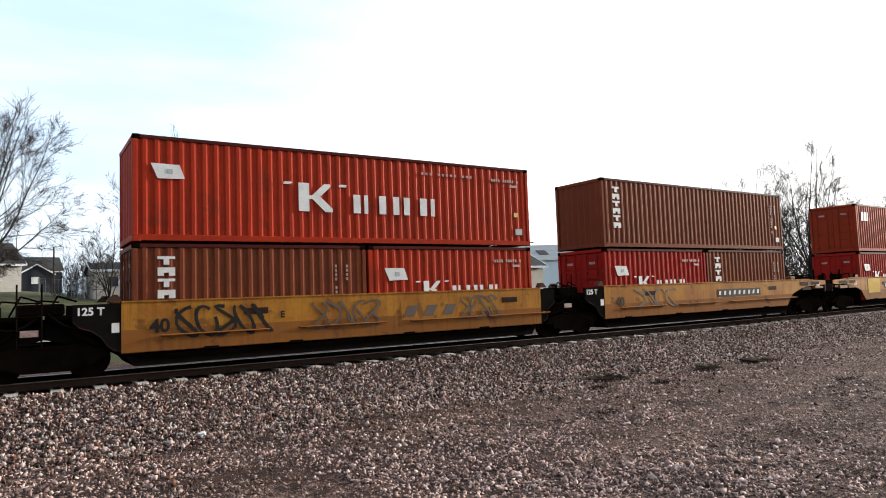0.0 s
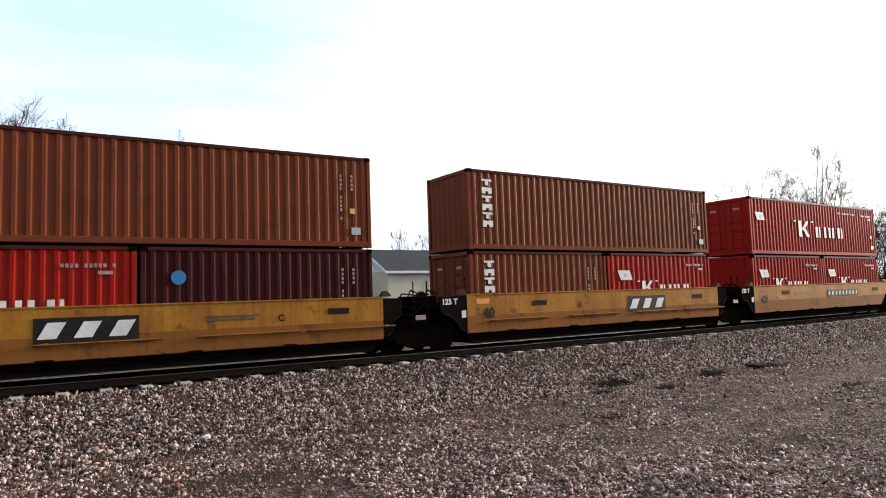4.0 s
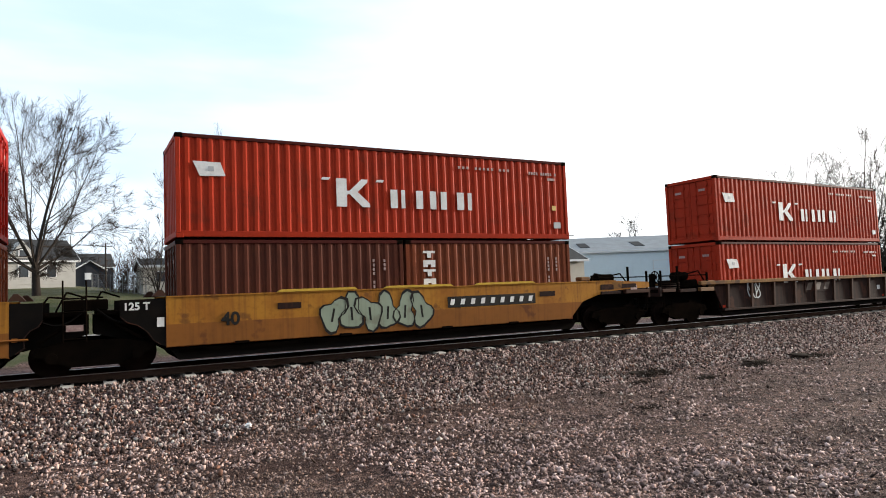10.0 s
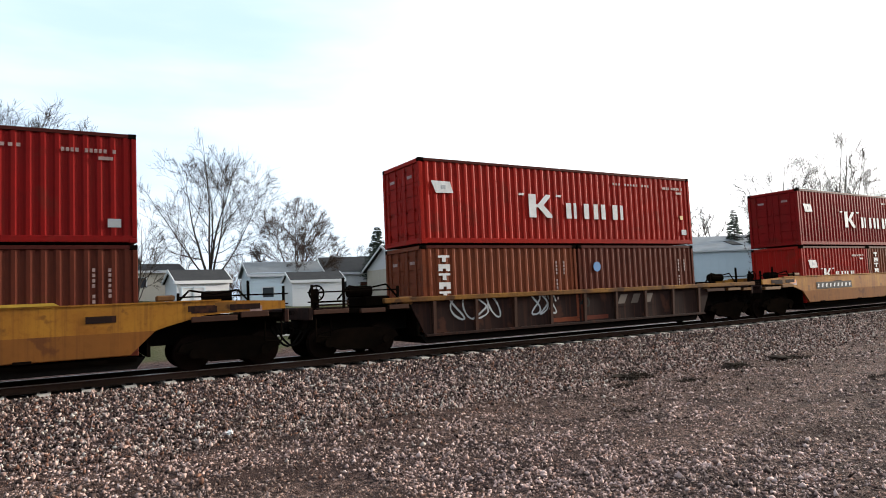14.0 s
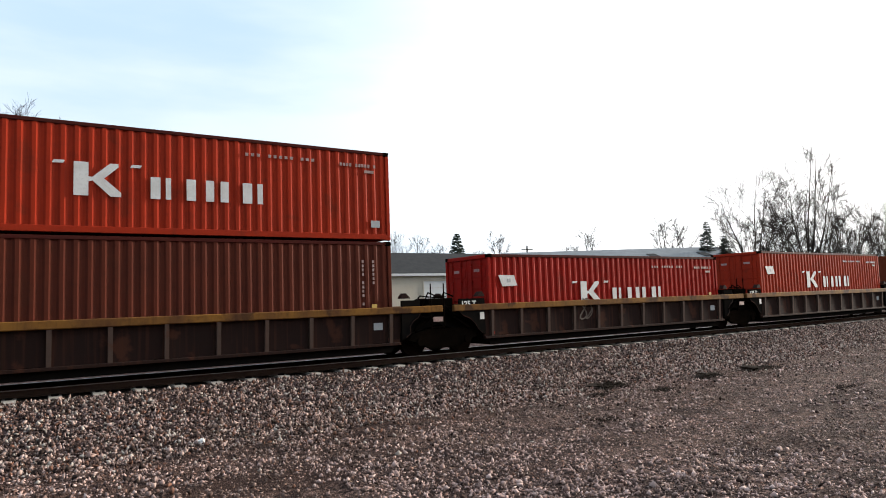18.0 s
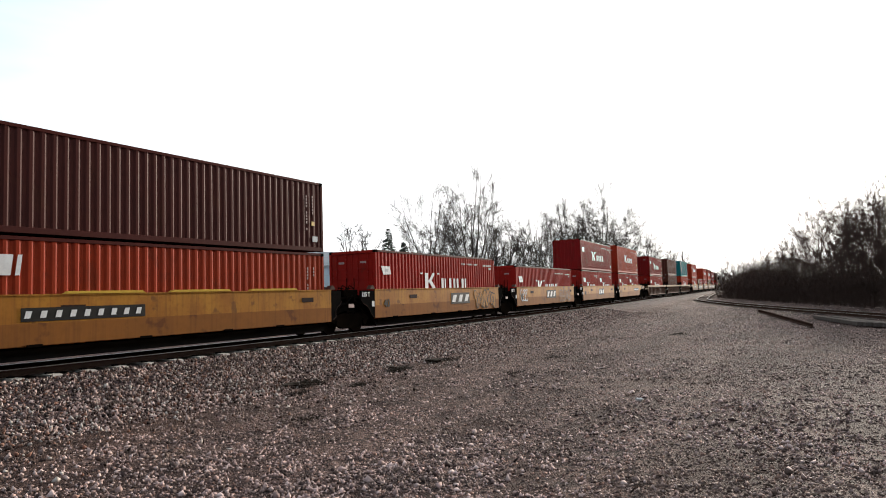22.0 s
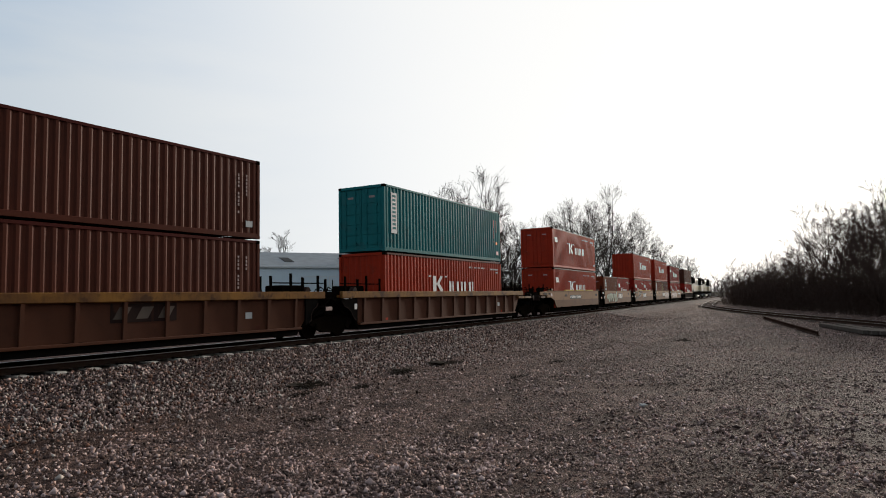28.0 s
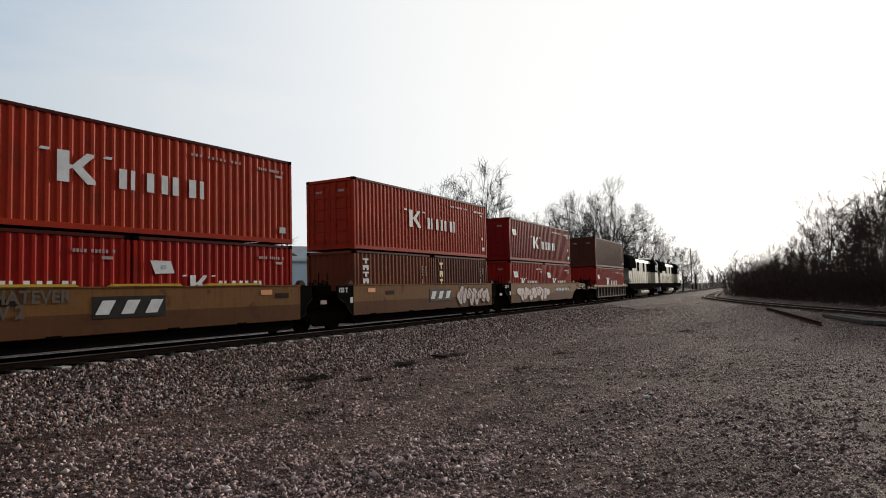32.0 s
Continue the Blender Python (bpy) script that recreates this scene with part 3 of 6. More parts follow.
def smooth_line(pts, z, n=6):
    out = []
    for i in range(len(pts) - 1):
        p0, p1, p2, p3 = (np.array(pts[max(0, min(len(pts) - 1, i + k))]) for k in (-1, 0, 1, 2))
        for t in np.arange(n) / n:
            q = 0.5 * (2 * p1 + (p2 - p0) * t + (2 * p0 - 5 * p1 + 4 * p2 - p3) * t * t + (3 * p1 - p0 - 3 * p2 + p3) * t ** 3)
            g = 0.5 * ((p2 - p0) + 2 * (2 * p0 - 5 * p1 + 4 * p2 - p3) * t + 3 * (3 * p1 - p0 - 3 * p2 + p3) * t * t)
            out.append((float(q[0]), float(q[1]), float(g[1] / g[0])))
    return out


siding_line = smooth_line(SIDING, 0)
siding = thing("siding_track", "rusty siding track curving away through the gravel", "track", "", "structure")
for off in (-0.7535, 0.7535):
    rl = part("rail", rail_mesh("rail", siding_line, off, "rail", -0.52), None, siding, "rusty steel rail")
    part("rail_head", rail_mesh("rail_head", siding_line, off, "rusthead", -0.52, True), None, rl, "worn running surface")
bm = bmesh.new()
box(bm, -0.11, 0.11, -1.28, 1.28, -0.84, -0.69, 0.012)
wood_tie = mesh_of("wooden_sleeper", bm, "timber")
for x, y, s in siding_line[::1]:
    o = new("sleeper", wood_tie)
    o.parent, o.matrix_basis = siding, pose(x, y, 0, 0, 0, math.degrees(math.atan(s)))
bm = bmesh.new()
prism(bm, [(-0.09, 0), (0.09, 0), (0.08, 0.03), (0.02, 0.05), (0.02, 0.14), (0.05, 0.16), (0.05, 0.19), (-0.05, 0.19), (-0.05, 0.16), (-0.02, 0.14), (-0.02, 0.05), (-0.08, 0.03)], "x", 0, 20.5)
o = solid("loose_rail", bm, "rail", "rusty spare rail lying on the gravel", "rail")
o.matrix_basis = pose(35.8, -16.1, -0.70, 0, 0, 11.8)
for k in range(5):
    bm = bmesh.new()
    box(bm, 0, 7.5, -0.13, 0.13, 0, 0.2, 0.02)
    o = solid("timber", bm, "timber", "weathered grey timber lying beside the siding", "timber", "timbers beside the siding")
    o.matrix_basis = pose(35.6 + 0.3 * k, -19.4 + 0.34 * k, -0.7 + 0.004 * k, 0, 0, 17 - 1.5 * (k % 3))

# small loose things on the lot
def lump(name, x, y, size, material, label, category, flat=0.5, seed=1):
    rs = random.Random(seed)
    bm = bmesh.new()
    bmesh.ops.create_icosphere(bm, subdivisions=2, radius=size / 2)
    for v in bm.verts:
        k = 1 + 0.8 * noise.noise(v.co * (3.4 / size) + Vector((seed, 0, 0))) + 0.4 * noise.noise(v.co * (9.0 / size) + Vector((seed, 3, 0)))
        v.co = Vector((v.co.x * k, v.co.y * k * 0.8, v.co.z * k * flat))
    o = solid(name, bm, material, label, category)
    o.matrix_basis = pose(x, y, land(x, y) + 0.03 + size * flat * 0.25, 0, 0, rs.uniform(0, 180))
    return o


lump("white_stone", 2.45, -5.95, 0.15, "white", "chalk-white stone on the ballast slope", "stone", 0.6, 3)
lump("white_stone", 12.9, -13.9, 0.13, "white", "chalk-white stone on the ballast slope", "stone", 0.5, 5)



def debris(x, y, wide, deep, tall, count, seed, material="soil"):
    """A matted heap of dead stalks, rotten wood and dirt."""
    rs = random.Random(seed)
    bm = bmesh.new()
    for k in range(count):
        a, r = rs.uniform(0, 6.2832), rs.random() ** 0.6
        px, py = math.cos(a) * r * wide / 2, math.sin(a) * r * deep / 2
        z = tall * (1 - r) * rs.uniform(0.2, 1.0)
        g = rs.uniform(-0.5, 0.5) + (0 if rs.random() < 0.6 else rs.uniform(0, 3.14))
        h = rs.uniform(0.06, 0.22)
        p = Vector((px, py, z))
        q = p + Vector((math.cos(g) * h, math.sin(g) * h * 0.6, rs.uniform(-0.05, 0.08)))
        tube(bm, p, q, rs.uniform(0.004, 0.014), 0.003, 3)
    o = solid("debris_heap", bm, material, "dark heap of dead stalks and rotten wood on the gravel", "debris", "", "stuff")
    o.matrix_basis = pose(x, y, land(x, y) + relief(x, y) - 0.01)


for dx, dy, w, d, h, n, k in ((12.5, -5.9, 1.1, 0.7, 0.20, 260, 1), (12.9, -7.1, 0.7, 0.5, 0.09, 120, 2), (15.8, -6.4, 1.2, 0.5, 0.12, 200, 3), (18.5, -6.2, 2.0, 0.7, 0.12, 260, 4), (11.4, -6.6, 0.8, 0.5, 0.07, 90, 5), (31.0, -11.0, 1.2, 0.8, 0.16, 160, 6), (20.5, -9.2, 1.5, 0.5, 0.06, 120, 7), (16.0, -9.8, 1.1, 0.4, 0.05, 90, 8), (9.0, -9.0, 0.9, 0.5, 0.05, 80, 9)):
    debris(dx, dy, w, d, h, n, k)
for dx, dy, s, k in ((12.3, -5.7, 0.42, 1), (15.9, -6.2, 0.5, 6), (18.2, -6.0, 0.5, 7)):
    lump("dirt_clod", dx, dy, s * 1.5, "soil", "dark clod of dirt and rotten wood on the gravel", "dirt", 0.13, k)

# ---- trees ----
EYE0 = (0.0, -18.1)


def spot(az, dist):
    return EYE0[0] + dist * math.sin(radians(az)), EYE0[1] + dist * math.cos(radians(az))


def tube_mesh(name, segs, material, sides=3):
    """Many tapered branch pieces in one mesh. segs: start, end, radius at each."""
    n = len(segs)
    a, b = np.array([s[0] for s in segs]), np.array([s[1] for s in segs])
    ra, rb = np.array([s[2] for s in segs]), np.array([s[3] for s in segs])
    d = b - a
    d /= np.linalg.norm(d, axis=1)[:, None] + 1e-9
    ref = np.where(np.abs(d[:, 2:3]) < 0.9, np.array([[0, 0, 1.0]]), np.array([[1.0, 0, 0]]))
    u = np.cross(d, ref)
    u /= np.linalg.norm(u, axis=1)[:, None] + 1e-9
    w = np.cross(d, u)
    v = np.zeros((n, 2 * sides, 3))
    for i in range(sides):
        c, s = math.cos(6.28318 * i / sides), math.sin(6.28318 * i / sides)
        v[:, i] = a + (u * c + w * s) * ra[:, None]
        v[:, sides + i] = b + (u * c + w * s) * rb[:, None]
    f = np.array([(i, (i + 1) % sides, sides + (i + 1) % sides, sides + i) for i in range(sides)])
    f = (f[None] + (2 * sides) * np.arange(n)[:, None, None]).reshape(-1, 4)
    me = bpy.data.meshes.new(name)
    me.vertices.add(n * 2 * sides)
    me.vertices.foreach_set("co", v.reshape(-1))
    me.loops.add(len(f) * 4)
    me.loops.foreach_set("vertex_index", f.reshape(-1))
    me.polygons.add(len(f))
    me.polygons.foreach_set("loop_start", np.arange(0, len(f) * 4, 4))
    me.polygons.foreach_set("loop_total", np.full(len(f), 4))
    me.polygons.foreach_set("use_smooth", [True] * len(f))
    me.update()
    me.materials.append(M[material])
    return me


def grow(seed, height, width, low, limbs=7, fork=0.16, spread=52.0, counts=(8, 6, 5, 3), twig=0.0105, lift=0.035, lobes=0.2, sway=0.10):
    """The branches of a bare tree: a trunk that forks into long limbs, each with side branches, branchlets and twigs,
    all ending on an uneven egg-shaped crown. Gives (trunk and limbs, finer growth)."""
    rs = random.Random(seed)
    ax, az = width / 2, (height - low) / 2
    mid = Vector((0, 0, low + az * 0.96))
    off = Vector((seed * 1.7, seed * 0.9, 0))

    def room(p):
        """How far inside the crown a point is: 0 on its edge, 1 in the middle."""
        q = Vector(((p.x) / ax, (p.y) / ax, (p.z - mid.z) / az))
        n = q.length
        if n < 1e-4:
            return 1.0
        return 1.0 - n / (1.0 + lobes * noise.noise(q / n * 1.9 + off) + 0.06 * rs.uniform(-1, 1))

    def lean(d, angle):
        """A direction at an angle to d, turned round it by chance."""
        side = d.orthogonal().normalized()
        side.rotate(Matrix.Rotation(rs.uniform(0, 6.2832), 3, d))
        return (d * math.cos(angle) + side * math.sin(angle)).normalized()

    thick, thin = [], []
    r0 = height * 0.0165
    stack = []
    p, d = Vector((0, 0, -0.3)), Vector((rs.uniform(-0.05, 0.05), rs.uniform(-0.05, 0.05), 1)).normalized()
    top = height * fork
    steps_up = 4
    for i in range(steps_up):
        q = p + d * (top + 0.3) / steps_up
        thick.append((tuple(p), tuple(q), r0 * (1.35 - 0.35 * i / steps_up), r0 * (1.35 - 0.35 * (i + 1) / steps_up)))
        p = q
        d = (d + Vector((rs.uniform(-1, 1), rs.uniform(-1, 1), 0.6)) * 0.07).normalized()
    turn = rs.uniform(0, 6.28)
    for k in range(limbs):
        t = (k + 0.3) / limbs
        ang = radians(spread) * (t ** 0.75) * rs.uniform(0.85, 1.15)
        az0 = turn + 2.39996 * k
        dl = Vector((math.sin(ang) * math.cos(az0), math.sin(ang) * math.sin(az0), math.cos(ang)))
        start = p - d * top * 0.42 * t * rs.uniform(0.6, 1.0)
        # run out to the edge of the crown
        reach = 0.0
        while reach < height and (room(start + dl * reach) > 0.0 or reach < height * 0.2):
            reach += height * 0.03
        stack.append((start, dl, r0 * (0.62 - 0.34 * t) * rs.uniform(0.75, 1.1), reach * rs.uniform(0.85, 1.06), 0))
    while stack:
        p, d, r, length, level = stack.pop()
        n = (9, 6, 4, 2, 1)[level]
        step = length / n
        kids = counts[level] if level < len(counts) else 0
        kids = kids + (1 if kids and rs.random() < 0.35 else 0)
        marks = [(0.14 if level == 0 else 0.2) + (0.84 if level == 0 else 0.78) * (k + rs.uniform(0.1, 0.9)) / max(1, kids) for k in range(kids)]
        out = thick if level < 2 else thin
        rad = r
        for i in range(n):
            f0, f1 = i / n, (i + 1) / n
            bend = Vector((rs.uniform(-1, 1), rs.uniform(-1, 1), rs.uniform(-1, 1))) * sway
            d = (d + bend + Vector((0, 0, lift * (0.6 + 1.6 * f0)))).normalized()
            q = p + d * step
            nr = max(twig * (1.0 if level < 3 else 0.75), r * (1 - 0.9 * f1 ** 0.8))
            out.append((tuple(p), tuple(q), rad, nr))
            for m in marks:
                if f0 <= m < f1:
                    s0 = p.lerp(q, (m - f0) * n)
                    dc = lean(d, radians(rs.uniform(28, 58) if level < 2 else rs.uniform(16, 44)))
                    if level < 2 and rs.random() < 0.7:
                        o = s0 - Vector((0, 0, mid.z * 0.55))
                        dc = (dc + o.normalized() * 0.55).normalized()
                    left = (0.50, 0.54, 0.64, 0.8)[level] * length * (1.05 - 0.55 * m) * rs.uniform(0.65, 1.3)
                    if level >= 3:
                        left = max(left, height * 0.03)
                    free = max(0.02, room(s0)) * (ax + az) * 1.1 + height * 0.07
                    stack.append((s0, dc, max(twig, nr * rs.uniform(0.5, 0.7)), min(left, free), level + 1))
            p, rad = q, nr
            if room(p) < -0.07:
                break
    return thick, thin


def bare_tree(label, group="", bark="bark", **shape):
    thick, thin = grow(**shape)
    t = thing("bare_tree", label, "tree", group)
    part("trunk", tube_mesh("trunk", thick, bark, 5), None, t)
    part("crown", tube_mesh("crown", thin, bark, 3), None, t, "fine leafless twigs")
    return t


def plant(t, az, dist, turn=0, scale=1.0, z=None, squeeze=1.0):
    x, y = spot(az, dist)
    t.matrix_basis = Matrix.Translation((x, y, land(x, y) - 0.1 if z is None else z)) @ Matrix.Rotation(radians(turn), 4, 'Z') @ Matrix.Diagonal((scale * squeeze, scale * squeeze, scale, 1))
    return t


def again(t, az, dist, turn, scale, label="", squeeze=1.0):
    c = copy_thing(t, Matrix.Identity(4))
    tagged(c, label)
    return plant(c, az, dist, turn, scale, None, squeeze)


oak_a = plant(bare_tree("tall spreading bare tree beside the white house", seed=3, height=15.4, width=13.6, low=2.4, limbs=14, fork=0.15, spread=76, counts=(8, 6, 4, 3), twig=0.0095), -3.6, 57, 20)
oak_b = plant(bare_tree("broad bare tree standing behind the white shed", seed=8, height=14.4, width=12.8, low=2.6, limbs=13, fork=0.14, spread=70, counts=(8, 6, 4, 3), twig=0.0095), 10.2, 62, 70)
oak_c = plant(bare_tree("low round-crowned bare tree with dark branches", "", "bark_b", seed=15, height=9.5, width=9.8, low=1.4, limbs=15, fork=0.15, spread=82, counts=(8, 6, 4, 3), twig=0.0105, lobes=0.1), 17.0, 62, 0)
slim = plant(bare_tree("slender young bare tree beside the shed", seed=21, height=5.9, width=3.9, low=0.7, limbs=8, fork=0.14, spread=42, counts=(8, 6, 5), twig=0.007), 4.7, 47, 0)
row_tree = plant(bare_tree("tall bare tree in the row behind the train", "trees behind the train", seed=31, height=14.6, width=9.0, low=3.0, limbs=14, fork=0.2, spread=60, counts=(7, 5, 4, 2), twig=0.0105, lobes=0.12), 61.1, 68, 0)
wide_tree = plant(bare_tree("spreading bare tree in the row behind the train", "trees behind the train", seed=34, height=12.9, width=9.0, low=2.2, limbs=14, fork=0.18, spread=70, counts=(7, 5, 4, 2), twig=0.0105, lobes=0.15), 57.4, 66, 30)
thin_tree = plant(bare_tree("thin bare tree in the row behind the train", "trees behind the train", seed=37, height=10.4, width=3.8, low=2.0, limbs=6, fork=0.25, spread=34, counts=(7, 6, 5), twig=0.0115), 64.2, 70, 0)
far_tree = plant(bare_tree("small far bare tree above the roofs", "far bare trees", seed=44, height=11.6, width=5.6, low=6.6, limbs=6, fork=0.58, spread=72, counts=(7, 6, 4), twig=0.016, lobes=0.4), 36.7, 108, 0)
far_round = plant(bare_tree("low round far bare tree above the roofs", "far bare trees", seed=47, height=11.0, width=8.4, low=4.0, limbs=8, fork=0.3, spread=70, counts=(7, 6, 4), twig=0.016, lobes=0.2), 27.6, 100, 0)
for tree, az, dist, turn, s, q in ((row_tree, 63.2, 74, 200, 0.80, 0.8), (wide_tree, 66.6, 80, 20, 0.92, 0.9), (row_tree, 68.2, 84, 290, 0.86, 1.0), (row_tree, 69.6, 88, 140, 0.96, 0.95), (wide_tree, 71.0, 96, 70, 1.22, 0.85), (row_tree, 72.4, 104, 250, 1.24, 0.9), (wide_tree, 73.9, 120, 200, 1.26, 0.9), (row_tree, 75.3, 140, 50, 1.06, 1.0), (wide_tree, 76.7, 164, 80, 1.10, 1.0), (wide_tree, 59.4, 74, 120, 0.75, 0.9), (wide_tree, 78.2, 198, 300, 1.0, 1.1)):
    again(tree, az, dist, turn, s, "", q)
for az, dist, turn, s in ((65.4, 75, 40, 0.95), (62.2, 70, 100, 0.9), (67.4, 82, 200, 0.9), (70.4, 90, 30, 1.2), (79.2, 215, 30, 1.3)):
    again(thin_tree, az, dist, turn, s)
for tree, az, dist, turn, s in ((far_round, 29.6, 104, 160, 1.0), (far_round, 31.8, 110, 210, 0.92), (far_tree, 44.4, 105, 120, 0.96), (far_round, 42.6, 112, 20, 0.82), (far_tree, 50.6, 100, 280, 1.0), (far_tree, 51.8, 96, 30, 0.92), (far_round, 34.6, 116, 75, 0.84), (far_round, 22.4, 105, 45, 0.8), (far_round, 8.0, 100, 30, 0.9), (far_round, 13.5, 105, 130, 0.9), (far_round, 24.6, 98, 15, 0.75)):
    again(tree, az, dist, turn, s)


def conifer(seed, height, width, label):
    rs = random.Random(seed)
    t = thing("conifer", label, "tree", "dark conifers")
    part("trunk", tube_mesh("trunk", [((0, 0, -0.3), (0, 0, height), height * 0.016, 0.02)], "bark_b", 6), None, t)
    segs = []
    z = height * 0.08
    while z < height * 0.985:
        reach = width * 0.5 * (1 - z / height) ** 0.8 * rs.uniform(0.75, 1.15) + 0.12
        for k in range(9):
            a = rs.uniform(0, 6.283)
            e = Vector((math.cos(a) * reach, math.sin(a) * reach, z - reach * rs.uniform(-0.15, 0.3)))
            s = Vector((0, 0, z))
            for j in range(7):
                p = s.lerp(e, 0.15 + 0.85 * j / 6)
                for sg in (-1, 1):
                    n2 = p + Vector((math.cos(a + sg * 1.0), math.sin(a + sg * 1.0), rs.uniform(-0.5, 0.35))) * rs.uniform(0.16, 0.42) * (0.4 + reach / width)
                    segs.append((tuple(p), tuple(n2), 0.055, 0.012))
            segs.append((tuple(s), tuple(e), 0.05, 0.02))
        z += height * 0.022
    part("needles", tube_mesh("needles", segs, "pine", 3), None, t, "dark green needles")
    return t


pine_l = plant(conifer(5, 7.8, 4.8, "dark green conifer behind the beige building"), 24.1, 66, 0)
pine_m = plant(conifer(6, 9.6, 3.9, "tall dark conifer behind the metal building"), 53.9, 88, 0)
pine_r = plant(conifer(7, 7.6, 3.6, "short pointed conifer behind the metal building"), 55.2, 86, 0)
c = copy_thing(pine_l, Matrix.Identity(4))
plant(c, 33.1, 96, 90, 1.36)


# thicket to the side of the siding, and woods at the end of the line
def thicket(name, seed, length, depth, height, count, label, twig=0.012, material="bark_b", tall=0.25):
    """Dense leafless growth: stems from the ground, most of them short, with side twigs from the foot up."""
    rs = random.Random(seed)
    segs = []
    for k in range(count):
        x, y = rs.uniform(0, length), rs.uniform(-depth / 2, depth / 2)
        h = height * (rs.uniform(0.3, 0.6) if rs.random() > tall else rs.uniform(0.55, 1.0)) * (0.9 + 0.5 * noise.noise((x * 0.12, y * 0.1, seed)))
        p, r = Vector((x, y, -0.3)), max(twig * 1.3, h * 0.0045)
        d = Vector((rs.uniform(-0.35, 0.35), rs.uniform(-0.35, 0.35), 1)).normalized()
        for i in range(5):
            d = (d + Vector((rs.uniform(-1, 1), rs.uniform(-1, 1), 0.2)) * 0.16).normalized()
            q = p + d * (h / 5)
            segs.append((tuple(p), tuple(q), max(r, twig), max(r * 0.8, twig)))
            for b in range(4):
                s = p.lerp(q, rs.random())
                e = (d * 0.6 + Vector((rs.uniform(-1, 1), rs.uniform(-1, 1), rs.uniform(-0.2, 0.8)))).normalized()
                s2 = s + e * h * rs.uniform(0.10, 0.24)
                segs.append((tuple(s), tuple(s2), twig, twig * 0.7))
                g = (e + Vector((rs.uniform(-1, 1), rs.uniform(-1, 1), rs.uniform(-0.6, 0.8))) * 0.8).normalized()
                m = s.lerp(s2, rs.uniform(0.4, 1.0))
                segs.append((tuple(m), tuple(m + g * h * rs.uniform(0.05, 0.12)), twig * 0.7, twig * 0.5))
            p, r = q, r * 0.8
    return tagged(new(name, tube_mesh(name, segs, material, 3)), label, "brush", "", "stuff")


def lay(o, a, b):
    """Set a strip of growth so that it runs from a to b."""
    ang = math.atan2(b[1] - a[1], b[0] - a[0])
    o.matrix_basis = pose(a[0], a[1], land(*a) - 0.05, 0, 0, math.degrees(ang))


th = thicket("thicket", 2, 66, 9, 7.0, 1750, "dense leafless brush along the siding", 0.012, "brush", 0.3)
lay(th, (56, -25.4), (115, -5.4))
th = thicket("thicket", 5, 130, 14, 8.5, 600, "dense leafless brush farther along the siding", 0.034, "brush")
lay(th, (108, -8.2), (222, 4.5))
th = thicket("far_woods", 9, 260, 30, 8.2, 1300, "hazy far woods where the line ends", 0.06, "haze_brush", 0.6)
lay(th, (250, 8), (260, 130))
th = thicket("far_woods", 12, 150, 12, 6.0, 380, "brushy edge of woods behind the track", 0.035, "brush")
lay(th, (70, 30), (215, 34))
th = thicket("brush", 19, 34, 8, 7.0, 520, "dense leafless growth below the trees behind the train", 0.014, "bark_b", 0.4)
lay(th, (61, 20), (96, 21.5))
th = thicket("brush", 14, 6, 3, 6.4, 110, "leafless shrubs by the fence", 0.016, "brush")
lay(th, spot(1.2, 64), spot(5.6, 66))
th = thicket("brush", 17, 18, 5, 5.6, 170, "leafless brown shrubs below the trees", 0.016, "brush")
lay(th, (12, 52), (30, 49))
# unseen woods added near side and behind the camera, to screen off sky light
for a, b, k in (((34, -44), (4, -38), 21), ((4, -38), (-26, -34), 22), ((-26, -34), (-52, -20), 23)):
    th = thicket("woods", k, 32, 8, 15.0, 210, "tall bare woods, unseen, added on the near side of the lot to screen the sky", 0.10, "bark_b", 0.7)
    lay(th, a, b)
bush_tree = plant(bare_tree("bare tree rising from the thicket", "trees in the thicket", "brush", seed=52, height=11.6, width=8.6, low=2.0, limbs=12, fork=0.14, spread=66, counts=(7, 5, 4, 2), twig=0.0105, lobes=0.3), 88.2, 84, 0)
for az, dist, turn, s in ((92.3, 66, 40, 0.95), (93.6, 64, 100, 0.85), (90.2, 72, 200, 0.85), (91.3, 62, 250, 0.72), (86.6, 92, 20, 0.75), (85.4, 110, 70, 0.62), (89.2, 78, 310, 0.8), (93.2, 58, 150, 0.75), (90.8, 82, 50, 0.95), (87.4, 88, 150, 0.62), (84.3, 130, 210, 0.5)):
    again(bush_tree, az, dist, turn, s)


# ---- buildings behind the line ----
def rect(bm, x0, x1, z0, z1, y0, y1):
    box(bm, x0, x1, y0, y1, z0, z1)


